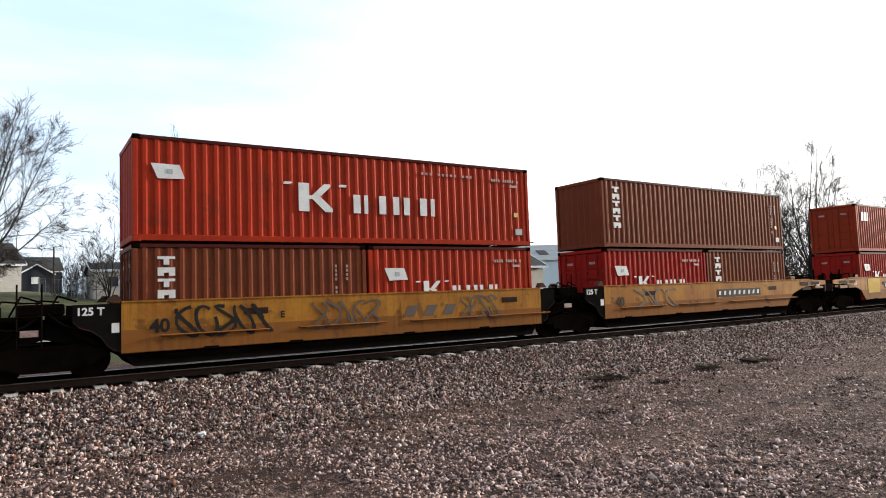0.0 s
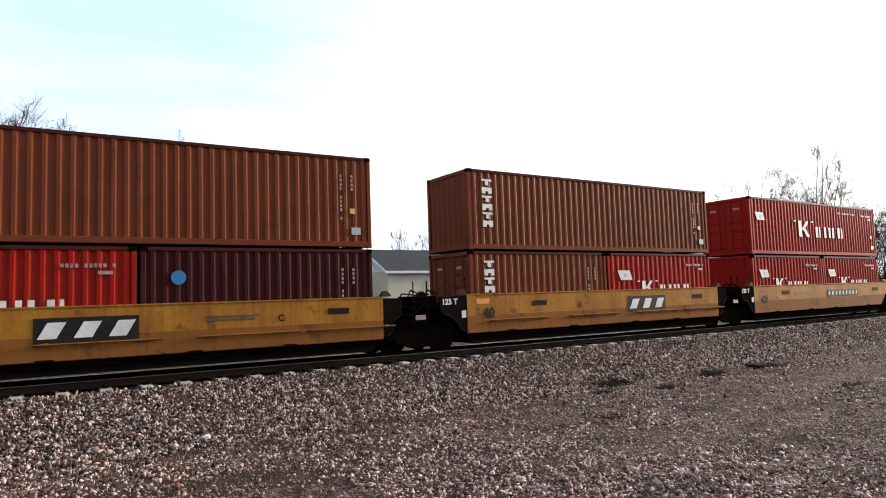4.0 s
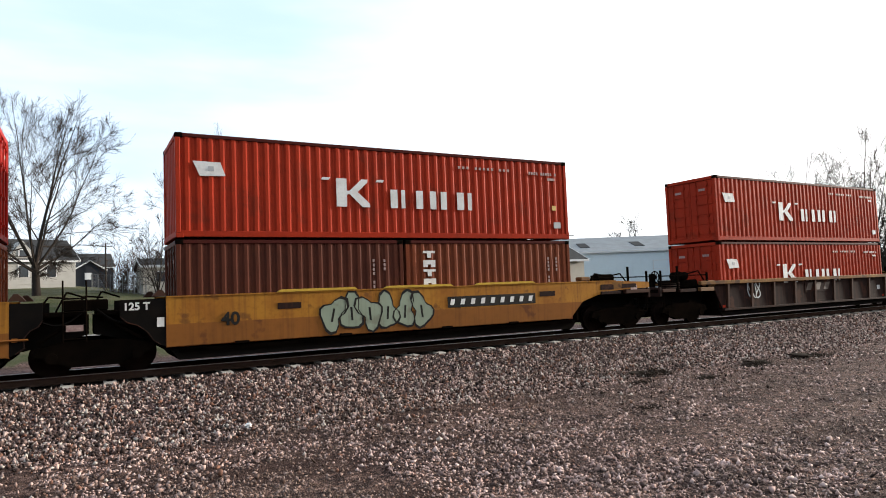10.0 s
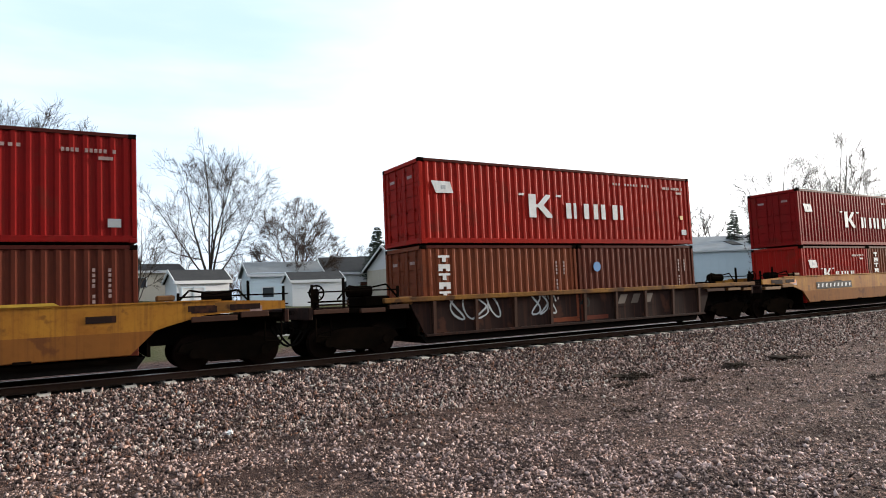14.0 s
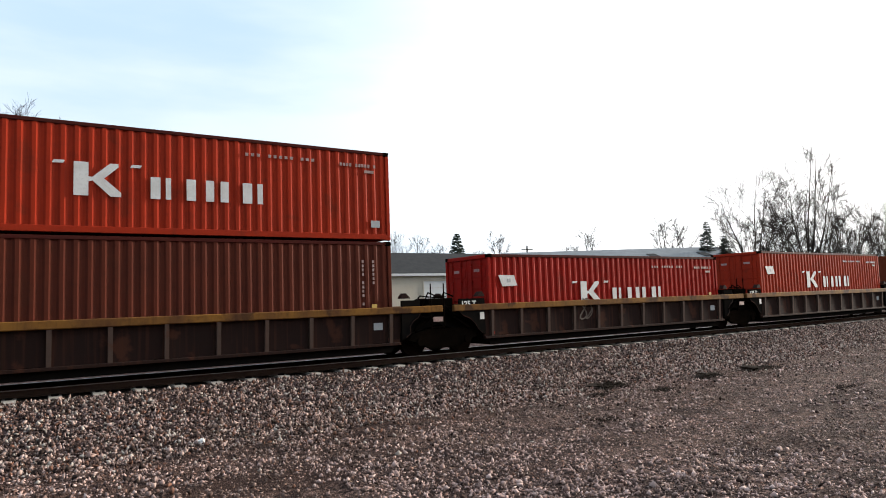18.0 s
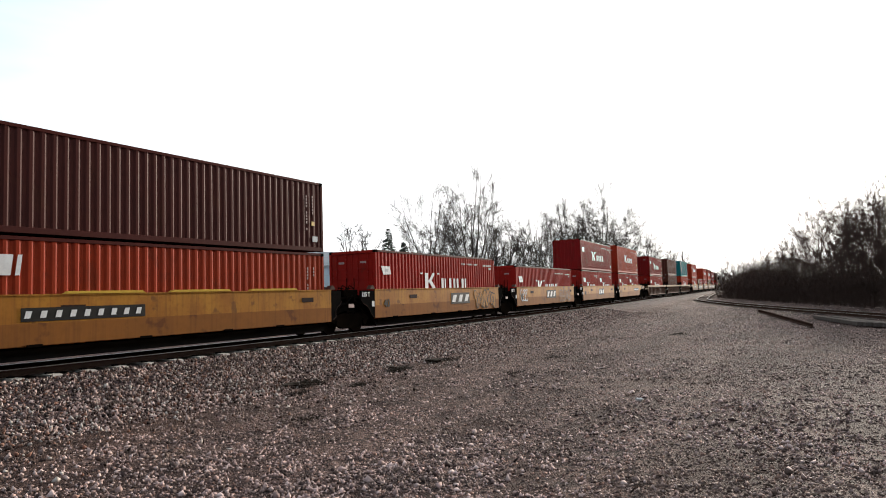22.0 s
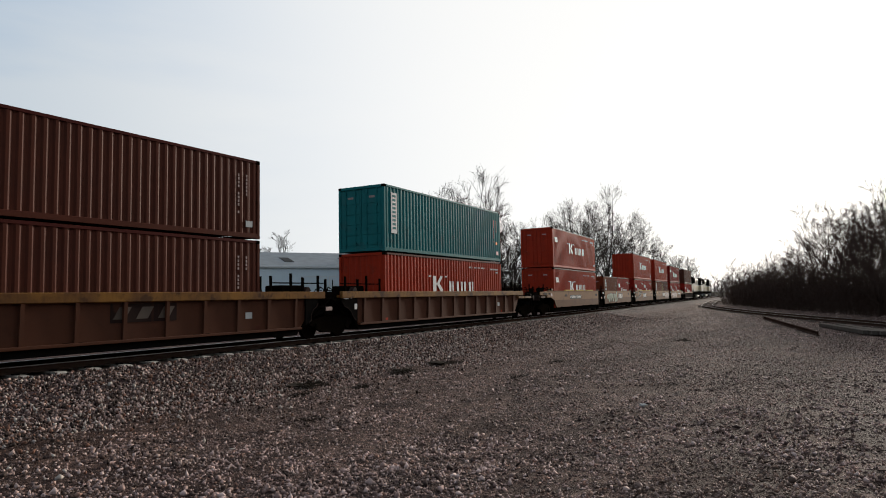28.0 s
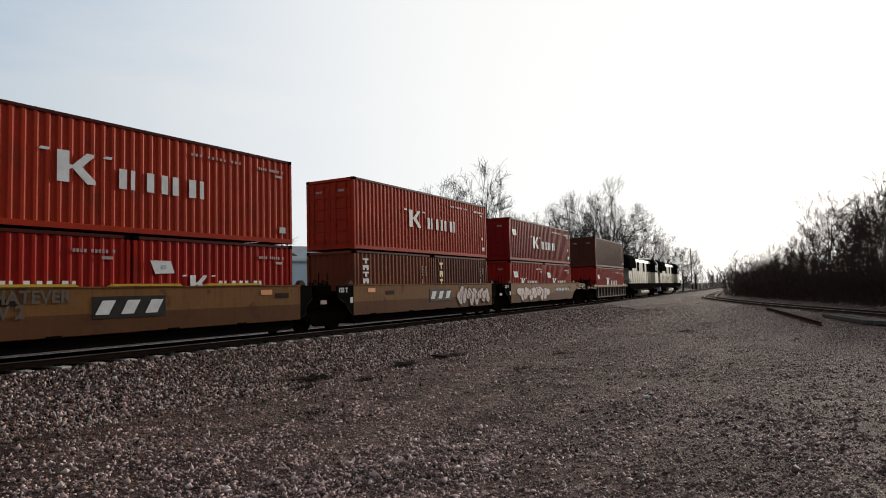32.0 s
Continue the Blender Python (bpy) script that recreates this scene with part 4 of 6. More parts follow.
def building(name, label, category, w, d, eave, ridge, m, wall, roof, ridge_along="x", gable="vinyl", overhang=0.35, boards=0.0):
    """A gabled building. Local x along its front, y back from the front, z up. Openings are set in by the caller."""
    t = thing(name, label, category, "", "", m)
    bm = bmesh.new()
    box(bm, 0, w, 0, 0.15, -0.6, eave)
    part("front_wall", bm, wall, t)
    bm = bmesh.new()
    box(bm, 0, w, d - 0.15, d, -0.6, eave)
    part("rear_wall", bm, wall, t)
    for x0 in (0, w - 0.15):
        bm = bmesh.new()
        box(bm, x0, x0 + 0.15, 0.15, d - 0.15, -0.6, eave)
        part("side_wall", bm, wall, t)
    oh = overhang
    if ridge_along == "x":
        for x0 in (0, w - 0.15):
            bm = bmesh.new()
            prism(bm, [(0, eave), (d, eave), (d / 2, ridge)], "x", x0, x0 + 0.15)
            part("gable", bm, gable, t)
        s = (ridge - eave) / (d / 2)
        for side in (0, 1):
            bm = bmesh.new()
            pts = [(-oh, eave - oh * s), (d / 2, ridge), (d / 2, ridge + 0.14), (-oh, eave - oh * s + 0.14)]
            if side:
                pts = [(d - p, q) for p, q in pts]
            prism(bm, pts, "x", -oh, w + oh)
            part("roof_slope", bm, roof, t)
        bm = bmesh.new()
        box(bm, -oh, w + oh, -oh - 0.04, -oh + 0.03, eave - oh * s - 0.06, eave - oh * s + 0.15)
        part("gutter", bm, "vinyl", t, "white eaves gutter")
        for x0 in (-oh - 0.05, w + oh):
            bm = bmesh.new()
            prism(bm, [(-oh, eave - oh * s - 0.05), (d / 2, ridge - 0.05), (d + oh, eave - oh * s - 0.05), (d + oh, eave - oh * s + 0.16), (d / 2, ridge + 0.16), (-oh, eave - oh * s + 0.16)], "x", x0, x0 + 0.05)
            part("bargeboard", bm, "vinyl", t, "white gable trim")
    else:
        for y0 in (0, d - 0.15):
            bm = bmesh.new()
            prism(bm, [(0, eave), (w, eave), (w / 2, ridge)], "y", y0, y0 + 0.15)
            part("gable", bm, gable, t)
        s = (ridge - eave) / (w / 2)
        for side in (0, 1):
            bm = bmesh.new()
            pts = [(-oh, eave - oh * s), (w / 2, ridge), (w / 2, ridge + 0.14), (-oh, eave - oh * s + 0.14)]
            if side:
                pts = [(w - p, q) for p, q in pts]
            prism(bm, pts, "y", -oh, d + oh)
            part("roof_slope", bm, roof, t)
        bm = bmesh.new()
        prism(bm, [(-oh, eave - oh * s - 0.05), (w / 2, ridge - 0.05), (w + oh, eave - oh * s - 0.05), (w + oh, eave - oh * s + 0.16), (w / 2, ridge + 0.16), (-oh, eave - oh * s + 0.16)], "y", -oh - 0.05, -oh)
        part("bargeboard", bm, "vinyl", t, "white gable trim")
    if boards:
        k = 0
        z = 0.2
        while z < eave:
            bm = bmesh.new()
            prism(bm, [(-0.03, z), (-0.005, z + boards * 0.9), (0.0, z + boards * 0.9), (0.0, z)], "x", 0, w)
            part("siding_board", bm, wall, t)
            z += boards
    return t


def opening(t, name, x0, x1, z0, z1, material, frame="vinyl", y=0.0, panels=0):
    bm = bmesh.new()
    for a, b, c, d in ((x0 - 0.08, x0, z0, z1 + 0.08), (x1, x1 + 0.08, z0, z1 + 0.08), (x0, x1, z1, z1 + 0.08)):
        box(bm, a, b, y - 0.07, y + 0.02, c, d)
    fr = part(name, bm, frame, t)
    bm = bmesh.new()
    box(bm, x0, x1, y - 0.03, y + 0.01, z0, z1)
    part("pane" if "window" in name else "leaf", bm, material, fr)
    for k in range(1, panels):
        zz = z0 + (z1 - z0) * k / panels
        bm = bmesh.new()
        box(bm, x0, x1, y - 0.045, y - 0.03, zz - 0.015, zz + 0.015)
        part("rib", bm, frame, fr)
    return fr


def face_pose(p_left, p_right, z):
    """Pose whose x runs from p_left to p_right."""
    return pose(p_left[0], p_left[1], z, 0, 0, math.degrees(math.atan2(p_right[1] - p_left[1], p_right[0] - p_left[0])))


# long beige building with a roller door; its gable end faces down the street
pl, pr = spot(26.5, 55.5), spot(40.4, 65.5)
bw = math.dist(pl, pr)
beige = building("beige_building", "long beige building with grey shingle roof and white gable", "building", bw, 8.2, 3.05, 5.05, face_pose(pl, pr, 1.05), "beige", "shingle", "x", "vinyl")
opening(beige, "roller_door", 4.0, 7.0, 0.0, 2.35, "vinyl", "beige", 0.0, 4)
opening(beige, "entrance_door", 13.0, 13.95, 0.0, 2.05, "vinyl", "beige")
bm = bmesh.new()
box(bm, 8.3, 9.9, -0.08, -0.03, 1.35, 2.15)
sg = part("sign_board", bm, "ink", beige, "small dark sign board")
for zz, a, b in ((1.85, 8.5, 9.7), (1.52, 8.55, 9.65)):
    bm = bmesh.new()
    box(bm, a, b, -0.095, -0.082, zz, zz + 0.14)
    part("line_of_writing", bm, "white", sg)
bm = bmesh.new()
tube(bm, (11.6, -0.02, 2.5), (11.6, -0.3, 2.45), 0.03)
disc(bm, (11.6, -0.3, 2.28), "z", 0.14, 0.15, 10)
part("wall_lamp", bm, "grey", beige)

# pale metal hall behind it, to the right
pl, pr = spot(38.0, 75.0), spot(56.9, 84.0)
hall = building("metal_hall", "large pale blue metal hall with low grey roof", "building", math.dist(pl, pr), 17.0, 3.9, 6.0, face_pose(pl, pr, 1.3), "metalwall", "metalroof", "x", "metalwall", 0.25)
hw = math.dist(pl, pr)
for k in range(30):
    bm = bmesh.new()
    box(bm, 0.4 + k * hw / 30, 0.48 + k * hw / 30, -0.03, 0.0, 0, 3.85)
    part("cladding_rib", bm, "metalwall", hall)
opening(hall, "wide_door", hw * 0.40, hw * 0.40 + 2.9, 0.0, 2.7, "metalwall", "vinyl", 0.0, 3)
opening(hall, "wide_door", hw * 0.52, hw * 0.52 + 2.9, 0.0, 2.7, "metalwall", "vinyl", 0.0, 3)
for a in (0.12, 0.35, 0.62, 0.85):
    bm = bmesh.new()
    prism(bm, [(2.0, 4.54), (4.6, 5.18), (4.6, 5.24), (2.0, 4.60)], "x", hw * a, hw * a + 1.1)
    part("roof_panel", bm, "shingle", hall, "dark translucent roof panel")

# small white shed with a door and a window
pl, pr = spot(7.55, 44.5), spot(11.6, 45.5)
shed = building("white_shed", "small white shed with pale double door and low grey roof", "shed", math.dist(pl, pr), 2.6, 2.25, 2.95, face_pose(pl, pr, 0.85), "vinyl", "shingle", "x", "vinyl", 0.15, 0.18)
opening(shed, "shed_door", 0.35, 0.98, 0.0, 1.85, "vinyl", "metalwall")
opening(shed, "shed_door", 1.06, 1.69, 0.0, 1.85, "vinyl", "metalwall")
opening(shed, "window", 2.1, 2.62, 1.2, 1.6, "glass")

# garage and sheds beside it
pl, pr = spot(3.6, 60.0), spot(8.0, 60.6)
gar = building("white_garage", "pale garage with brown roof behind the fence", "garage", math.dist(pl, pr), 6.0, 2.5, 3.2, face_pose(pl, pr, 2.05), "beige", "shingle", "x", "beige", 0.25)
opening(gar, "window", 1.0, 1.8, 1.2, 2.0, "glass")
pl, pr = spot(13.3, 57.0), spot(19.2, 58.4)
gsh = building("grey_roofed_shed", "long pale blue shed with grey metal roof", "shed", math.dist(pl, pr), 4.2, 3.0, 4.05, face_pose(pl, pr, 0.9), "metalwall", "metalroof", "x", "metalwall", 0.25, 0.3)
opening(gsh, "window", 1.0, 1.9, 1.1, 1.9, "glass")
pl, pr = spot(16.7, 50.0), spot(21.0, 51.2)
lsh = building("low_white_shed", "low white shed with worn grey roof", "shed", math.dist(pl, pr), 2.4, 2.15, 2.75, face_pose(pl, pr, 0.9), "vinyl", "shingle", "x", "vinyl", 0.15, 0.2)
pl, pr = spot(19.6, 66.0), spot(25.4, 67.5)
gho = building("white_house", "white house with dark roof beside a conifer", "house", math.dist(pl, pr), 7.0, 3.2, 4.85, face_pose(pl, pr, 1.0), "vinyl", "shingle", "x", "metalwall", 0.3)
opening(gho, "window", 1.0, 2.0, 1.2, 2.3, "glass")
opening(gho, "garage_door", 3.4, 5.6, 0.0, 2.2, "brown_b")

# houses on the rise
pl, pr = spot(-7.0, 74.0), spot(-1.1, 76.0)
who = building("cream_house", "grey-cream house with dark roof on the grassy rise", "house", math.dist(pl, pr), 7.5, 2.6, 4.75, face_pose(pl, pr, 3.5), "cream", "shingle", "x", "cream", 0.35, 0.25)
for a in (1.0, 3.0, 5.4):
    opening(who, "window", a, a + 0.8, 0.9, 2.0, "glass")
bm = bmesh.new()
prism(bm, [(2.0, 2.7), (4.6, 2.7), (3.3, 4.4)], "y", -0.15, 3.2)
part("dormer", bm, "cream", who)
opening(who, "dormer_window", 3.0, 3.6, 2.85, 3.5, "glass", "vinyl", -0.18)
pl, pr = spot(-1.2, 120.0), spot(0.9, 121.0)
dho = building("dark_house", "dark grey house with white-trimmed gables on the rise", "house", math.dist(pl, pr), 6.0, 2.4, 3.8, face_pose(pl, pr, 4.7), "darkwall", "shingle", "y", "darkwall", 0.3)
opening(dho, "window", 1.6, 2.5, 0.8, 1.8, "vinyl")
pl, pr = spot(-0.9, 129.0), spot(1.5, 130.0)
dh2 = building("dark_house", "larger dark grey house behind the other", "house", math.dist(pl, pr), 7.0, 3.3, 5.7, face_pose(pl, pr, 4.7), "darkwall", "shingle", "x", "darkwall", 0.3)

# wire fence on the rise
fence = thing("wire_fence", "chain-link garden fence with grey posts", "fence")
pf = [spot(0.0 + 3.8 * k / 9, 68.0 - 1.2 * k) for k in range(10)]
for k, (x, y) in enumerate(pf):
    bm = bmesh.new()
    z = land(x, y)
    tube(bm, (x, y, z), (x, y, z + 1.5), 0.035)
    part("post", bm, "wire", fence)
    if k:
        x0, y0 = pf[k - 1]
        z0 = land(x0, y0)
        bm = bmesh.new()
        for h in (0.1, 0.75, 1.45):
            tube(bm, (x0, y0, z0 + h), (x, y, z + h), 0.014, None, 4)
        for j in range(1, 12):
            q = j / 12
            tube(bm, (x0 + (x - x0) * q, y0 + (y - y0) * q, z0 + (z - z0) * q + 0.05), (x0 + (x - x0) * q, y0 + (y - y0) * q, z0 + (z - z0) * q + 1.45), 0.004, None, 3)
        part("wire_panel", bm, "wire", fence)

# utility poles
for az, dist, h in ((0.95, 120, 7.6), (78.9, 215, 13.0), (39.2, 95, 8.2)):
    x, y = spot(az, dist)
    pole = thing("utility_pole", "plain grey wooden utility pole", "pole", "utility poles", "", pose(x, y, land(x, y)))
    bm = bmesh.new()
    tube(bm, (0, 0, -0.3), (0, 0, h), 0.16, 0.11, 8)
    part("pole", bm, "bark", pole)
    bm = bmesh.new()
    box(bm, -1.0, 1.0, -0.06, 0.06, h - 0.6, h - 0.48)
    part("crossarm", bm, "bark", pole)

# street behind the line
bm = bmesh.new()
prev = None
for x in np.arange(-60, 90, 3.0):
    y = 14.2 + 0.5 * yc(float(x))[0]
    a = bm.verts.new((x, y, land(x, y) + 0.045))
    b = bm.verts.new((x, y + 3.4, land(x, y + 3.4) + 0.045))
    if prev:
        bm.faces.new((prev[0], a, b, prev[1]))
    prev = (a, b)
solid("road", bm, "street", "pale concrete street behind the railway", "road", "", "structure")

# ---- containers ----
STD, HIGH, WIDE = 2.591, 2.896, 2.438
PITCH, DEEP = 0.278, 0.040


def corrugated(length, z0, z1, axis_len_sign=1):
    """Corrugated sheet in the xz plane, outer face at y = 0, ribs standing in towards +y."""
    bm = bmesh.new()
    n = int(length / PITCH)
    p = length / n
    prof = []
    for i in range(n):
        a = i * p
        prof += [(a, DEEP), (a + p * 0.24, DEEP), (a + p * 0.42, 0.0), (a + p * 0.69, 0.0)]
    prof.append((length, DEEP))
    low = [bm.verts.new((x, y, z0)) for x, y in prof]
    top = [bm.verts.new((x, y, z1)) for x, y in prof]
    for i in range(len(prof) - 1):
        bm.faces.new((low[i], low[i + 1], top[i + 1], top[i]))
    return bm


def shift_bm(bm, m):
    bmesh.ops.transform(bm, matrix=m, verts=bm.verts)
    return bm


def plates(name, rects, material, parent, y=-WIDE / 2 - 0.004, thick=0.006, slant=0.0):
    """Flat painted marks: rectangles (x0, x1, z0, z1) on the near side, in one mesh."""
    bm = bmesh.new()
    for x0, x1, z0, z1 in rects:
        k = slant * (z1 - z0)
        prism(bm, [(x0, z0), (x1, z0), (x1 + k, z1), (x0 + k, z1)], "y", y - thick, y)
    return part(name, bm, material, parent)


def big_wordmark(t, x, z, s=1.0, mat_name="white", bars=7):
    """A brand's wordmark as plain blocks and bars: one tall block between two ticks, then shorter bars."""
    y0, y1 = -WIDE / 2 - 0.010, -WIDE / 2 - 0.004
    shapes = [("wordmark_block", [(0.10, 0), (0.40, 0), (0.40, 0.33), (0.48, 0.36), (0.86, 0), (1.08, 0), (1.08, 0.10), (0.72, 0.42), (1.02, 0.70), (1.02, 0.78), (0.84, 0.78), (0.48, 0.44), (0.40, 0.45), (0.40, 0.78), (0.10, 0.78)])]
    for a, w in ((1.72, 0.22), (2.06, 0.12), (2.54, 0.22), (3.00, 0.20), (3.36, 0.20), (3.92, 0.24), (4.30, 0.14))[:bars]:
        shapes.append(("wordmark_bar", [(a, 0), (a + w, 0), (a + w, 0.53), (a, 0.53)]))
    for k in (-0.33, 1.27):
        shapes.append(("quote_mark", [(k, 0.72), (k + 0.22, 0.72), (k + 0.26, 0.79), (k + 0.04, 0.79)]))
    for name, pts in shapes:
        bm = bmesh.new()
        prism(bm, [(x + s * p, z + s * q) for p, q in pts], "y", y0, y1)
        part(name, bm, mat_name, t)


def flag_mark(t, x, z):
    bm = bmesh.new()
    prism(bm, [(x, z + 0.37), (x + 0.16, z), (x + 0.78, z + 0.02), (x + 0.66, z + 0.36)], "y", -WIDE / 2 - 0.010, -WIDE / 2 - 0.004)
    f = part("flag_mark", bm, "white", t, "white flag-shaped mark")
    plates("flag_spot", [(x + 0.36, x + 0.5, z + 0.13, z + 0.25)], "grey", f, -WIDE / 2 - 0.011)


def stacked(t, x, z_top, count, w, h, mat_name):
    """A word written downwards, as plain blocks of its size."""
    for k in range(count):
        z = z_top - k * h
        bm = bmesh.new()
        if k % 2 == 0:
            pts = [(0, 0.95), (0, 0.70), (0.34, 0.70), (0.34, 0.20), (0.66, 0.20), (0.66, 0.70), (1, 0.70), (1, 0.95)]
        else:
            pts = [(0, 0.95), (0, 0.20), (0.36, 0.20), (0.36, 0.48), (0.64, 0.48), (0.64, 0.20), (1, 0.20), (1, 0.95)]
        prism(bm, [(x + w * p, z - h * (1 - q)) for p, q in pts], "y", -WIDE / 2 - 0.010, -WIDE / 2 - 0.004)
        part("block_of_writing", bm, mat_name, t)


LOOK = {
    "K": ("red", "red shipping container with white block wordmark"), "k": ("red_b", "dark red shipping container with white block wordmark"),
    "q": ("red_o", "orange-red shipping container with white block wordmark and flag mark"),
    "o": ("red_o", "orange-red shipping container with white block wordmark"), "C": ("cai", "brick-red shipping container with white corner mark"),
    "T": ("brown", "red-brown shipping container with white writing running down"), "B": ("brown_b", "dark brown shipping container"),
    "P": ("purple", "maroon shipping container with a round blue mark"), "X": ("black_br", "blackish-brown shipping container with pale writing"),
    "G": ("brown_m", "dark brown shipping container with yellow writing running down"), "D": ("teal", "teal shipping container with a white upright panel"),
    "S": ("brown_m", "plain dark red-brown shipping container with a small blue mark"), "M": ("red_b", "dark red container whose wordmark is half painted out"),
    "U": ("brown_m", "brown shipping container with a round blue mark"),
}
made = {}


def container(code, length=40, high=False, doors=True):
    """One shipping container. Local origin: middle of its base."""
    key = (code, length, high, doors)
    if key in made:
        return copy_thing(made[key], Matrix.Identity(4))
    L, H = (12.192 if length == 40 else 6.058), (HIGH if high else STD)
    col, label = LOOK[code]
    t = thing("shipping_container", ("long " if length == 40 else "short ") + label, "container", "containers on the train")
    x0, x1, w = -L / 2, L / 2, WIDE / 2
    post, rail_lo, rail_hi = 0.11, 0.17, 0.10
    for side in (-1, 1):
        bm = shift_bm(corrugated(L - 2 * post, rail_lo, H - rail_hi), Matrix.Translation((x0 + post, -w + 0.012, 0)))
        if side > 0:
            shift_bm(bm, Matrix.Rotation(math.pi, 4, 'Z'))
        part("side_panel", bm, col, t)
        for name, z0, z1 in (("bottom_rail", 0.02, rail_lo), ("top_rail", H - rail_hi, H - 0.01)):
            bm = bmesh.new()
            a, b = sorted((side * w, side * (w - 0.07)))
            box(bm, x0 + post, x1 - post, a, b, z0, z1, 0.008)
            # top rails get the darker red that carries their edge shade
            part(name, bm, "rail_dark" if name == "top_rail" and col != "teal" else col, t)
        for xx in (x0, x1 - post):
            bm = bmesh.new()
            a, b = sorted((side * w, side * (w - 0.12)))
            box(bm, xx, xx + post, a, b, 0.12, H - 0.12, 0.01)
            part("corner_post", bm, col, t)
    for xx in (x0, x1 - 0.178):
        for yy in (-w - 0.003, w - 0.159):
            for zz in (0.0, H - 0.118):
                bm = bmesh.new()
                box(bm, xx - 0.003 if xx < 0 else xx, xx + 0.178 if xx < 0 else xx + 0.181, yy, yy + 0.162, zz, zz + 0.118, 0.012)
                part("corner_casting", bm, "grime" if zz else col, t)
    bm = bmesh.new()
    n = 34 if length == 40 else 16
    for i in range(n):
        a = x0 + post + (L - 2 * post) * i / n
        b = a + (L - 2 * post) / n
        q = [bm.verts.new((a, s * (w - 0.05), H - 0.045)) for s in (-1, 1)] + [bm.verts.new((a + (b - a) * 0.5, s * (w - 0.05), H - 0.02)) for s in (-1, 1)] + [bm.verts.new((b, s * (w - 0.05), H - 0.045)) for s in (-1, 1)]
        bm.faces.new((q[0], q[1], q[3], q[2]))
        bm.faces.new((q[2], q[3], q[5], q[4]))
    part("roof", bm, col, t)
    # ends: a closed corrugated wall, or two doors with lock rods
    ends = ((x0, -1), (x1, 1)) if doors else ((x1, 1), (x0, -1))
    xx, sg = ends[0]
    for name, z0, z1 in (("end_sill", 0.03, 0.17), ("end_header", H - 0.13, H - 0.01)):
        for xe, se in ends:
            bm = bmesh.new()
            a, b = sorted((xe, xe - se * 0.09))
            box(bm, a, b, -w + 0.12, w - 0.12, z0, z1, 0.008)
            part(name, bm, col, t)
    for s in (-1, 1):
        bm = bmesh.new()
        a, b = sorted((xx - sg * 0.05, xx - sg * 0.09))
        y0, y1 = sorted((s * 0.01, s * (w - 0.125)))
        box(bm, a, b, y0, y1, 0.18, H - 0.14)
        for k in range(5):
            zz = 0.30 + k * (H - 0.62) / 5
            p0, p1 = sorted((xx - sg * 0.028, xx - sg * 0.05))
            box(bm, p0, p1, y0 + 0.07, y1 - 0.07, zz, zz + (H - 0.62) / 5 - 0.12, 0.006)
        d = part("door", bm, col, t)
        for yy in (0.30, 0.82):
            bm = bmesh.new()
            tube(bm, (xx - sg * 0.012, s * yy, 0.08), (xx - sg * 0.012, s * yy, H - 0.08), 0.018, None, 6)
            for zz in (0.35, 1.0, H - 0.9, H - 0.35):
                box(bm, xx - 0.03, xx + 0.03, s * yy - 0.05, s * yy + 0.05, zz, zz + 0.06)
            part("lock_rod", bm, col, d)
        bm = bmesh.new()
        for zz, ww, hh in ((H - 0.55, 0.3, 0.09),):
            p0, p1 = sorted((xx - sg * 0.018, xx - sg * 0.028))
            y0, y1 = sorted((s * 0.42, s * (0.42 + ww)))
            box(bm, p0, p1, y0, y1, zz, zz + hh)
        part("row_of_writing", bm, "dim", d, "pale row of small writing")
    xx, sg = ends[1]
    bm = shift_bm(corrugated(WIDE - 0.24, 0.17, H - 0.13), Matrix.Translation((-(WIDE - 0.24) / 2, 0.02, 0)))
    shift_bm(bm, Matrix.Translation((xx, 0, 0)) @ Matrix.Rotation(radians(90 if sg > 0 else -90), 4, 'Z'))
    part("end_wall", bm, col, t)
    # painted marks on the near side
    if code in "Kkoq":
        if length == 40:
            big_wordmark(t, x0 + 4.0, H - 1.72, 1.0)
            if code != "o":
                flag_mark(t, x0 + 0.4, H - 1.06)
            plates("line_of_writing", [(x1 - 4.2 + 0.15 * i, x1 - 4.12 + 0.15 * i, H - 0.46, H - 0.38) for i in range(13) if i not in (3, 9)], "dim", t)
        else:
            big_wordmark(t, x0 + 1.75, H - 1.55, 0.64)
            flag_mark(t, x0 + 0.5, H - 1.02)
    elif code == "M":
        big_wordmark(t, x0 + 4.0, H - 1.72, 1.0, "white", 1)
        flag_mark(t, x0 + 0.4, H - 1.06)
    elif code == "T":
        stacked(t, x0 + 0.55, H - 0.3, 6, 0.40, 0.27, "white")
    elif code == "C":
        plates("block_of_writing", [(x0 + 0.55, x0 + 0.84, H - 0.92, H - 0.44), (x0 + 0.92, x0 + 1.22, H - 0.92, H - 0.44), (x0 + 1.32, x0 + 1.42, H - 0.92, H - 0.44)], "white", t, slant=0.12)
    elif code in "PU":
        bm = bmesh.new()
        disc(bm, (x0 + 0.85, -w - 0.010, H - 0.75), "y", 0.175, 0.006, 16)
        part("round_mark", bm, "blue", t, "round blue mark")
    elif code == "G":
        stacked(t, x0 + 0.62, H - 0.32, 4, 0.32, 0.4, "markyellow")
    elif code == "X":
        stacked(t, x0 + 0.55, H - 0.3, 4, 0.26, 0.34, "grey")
    elif code == "D":
        plates("white_panel", [(x0 + 0.52, x0 + 0.98, H - 2.1, H - 0.32)], "white", t)
        bm = bmesh.new()
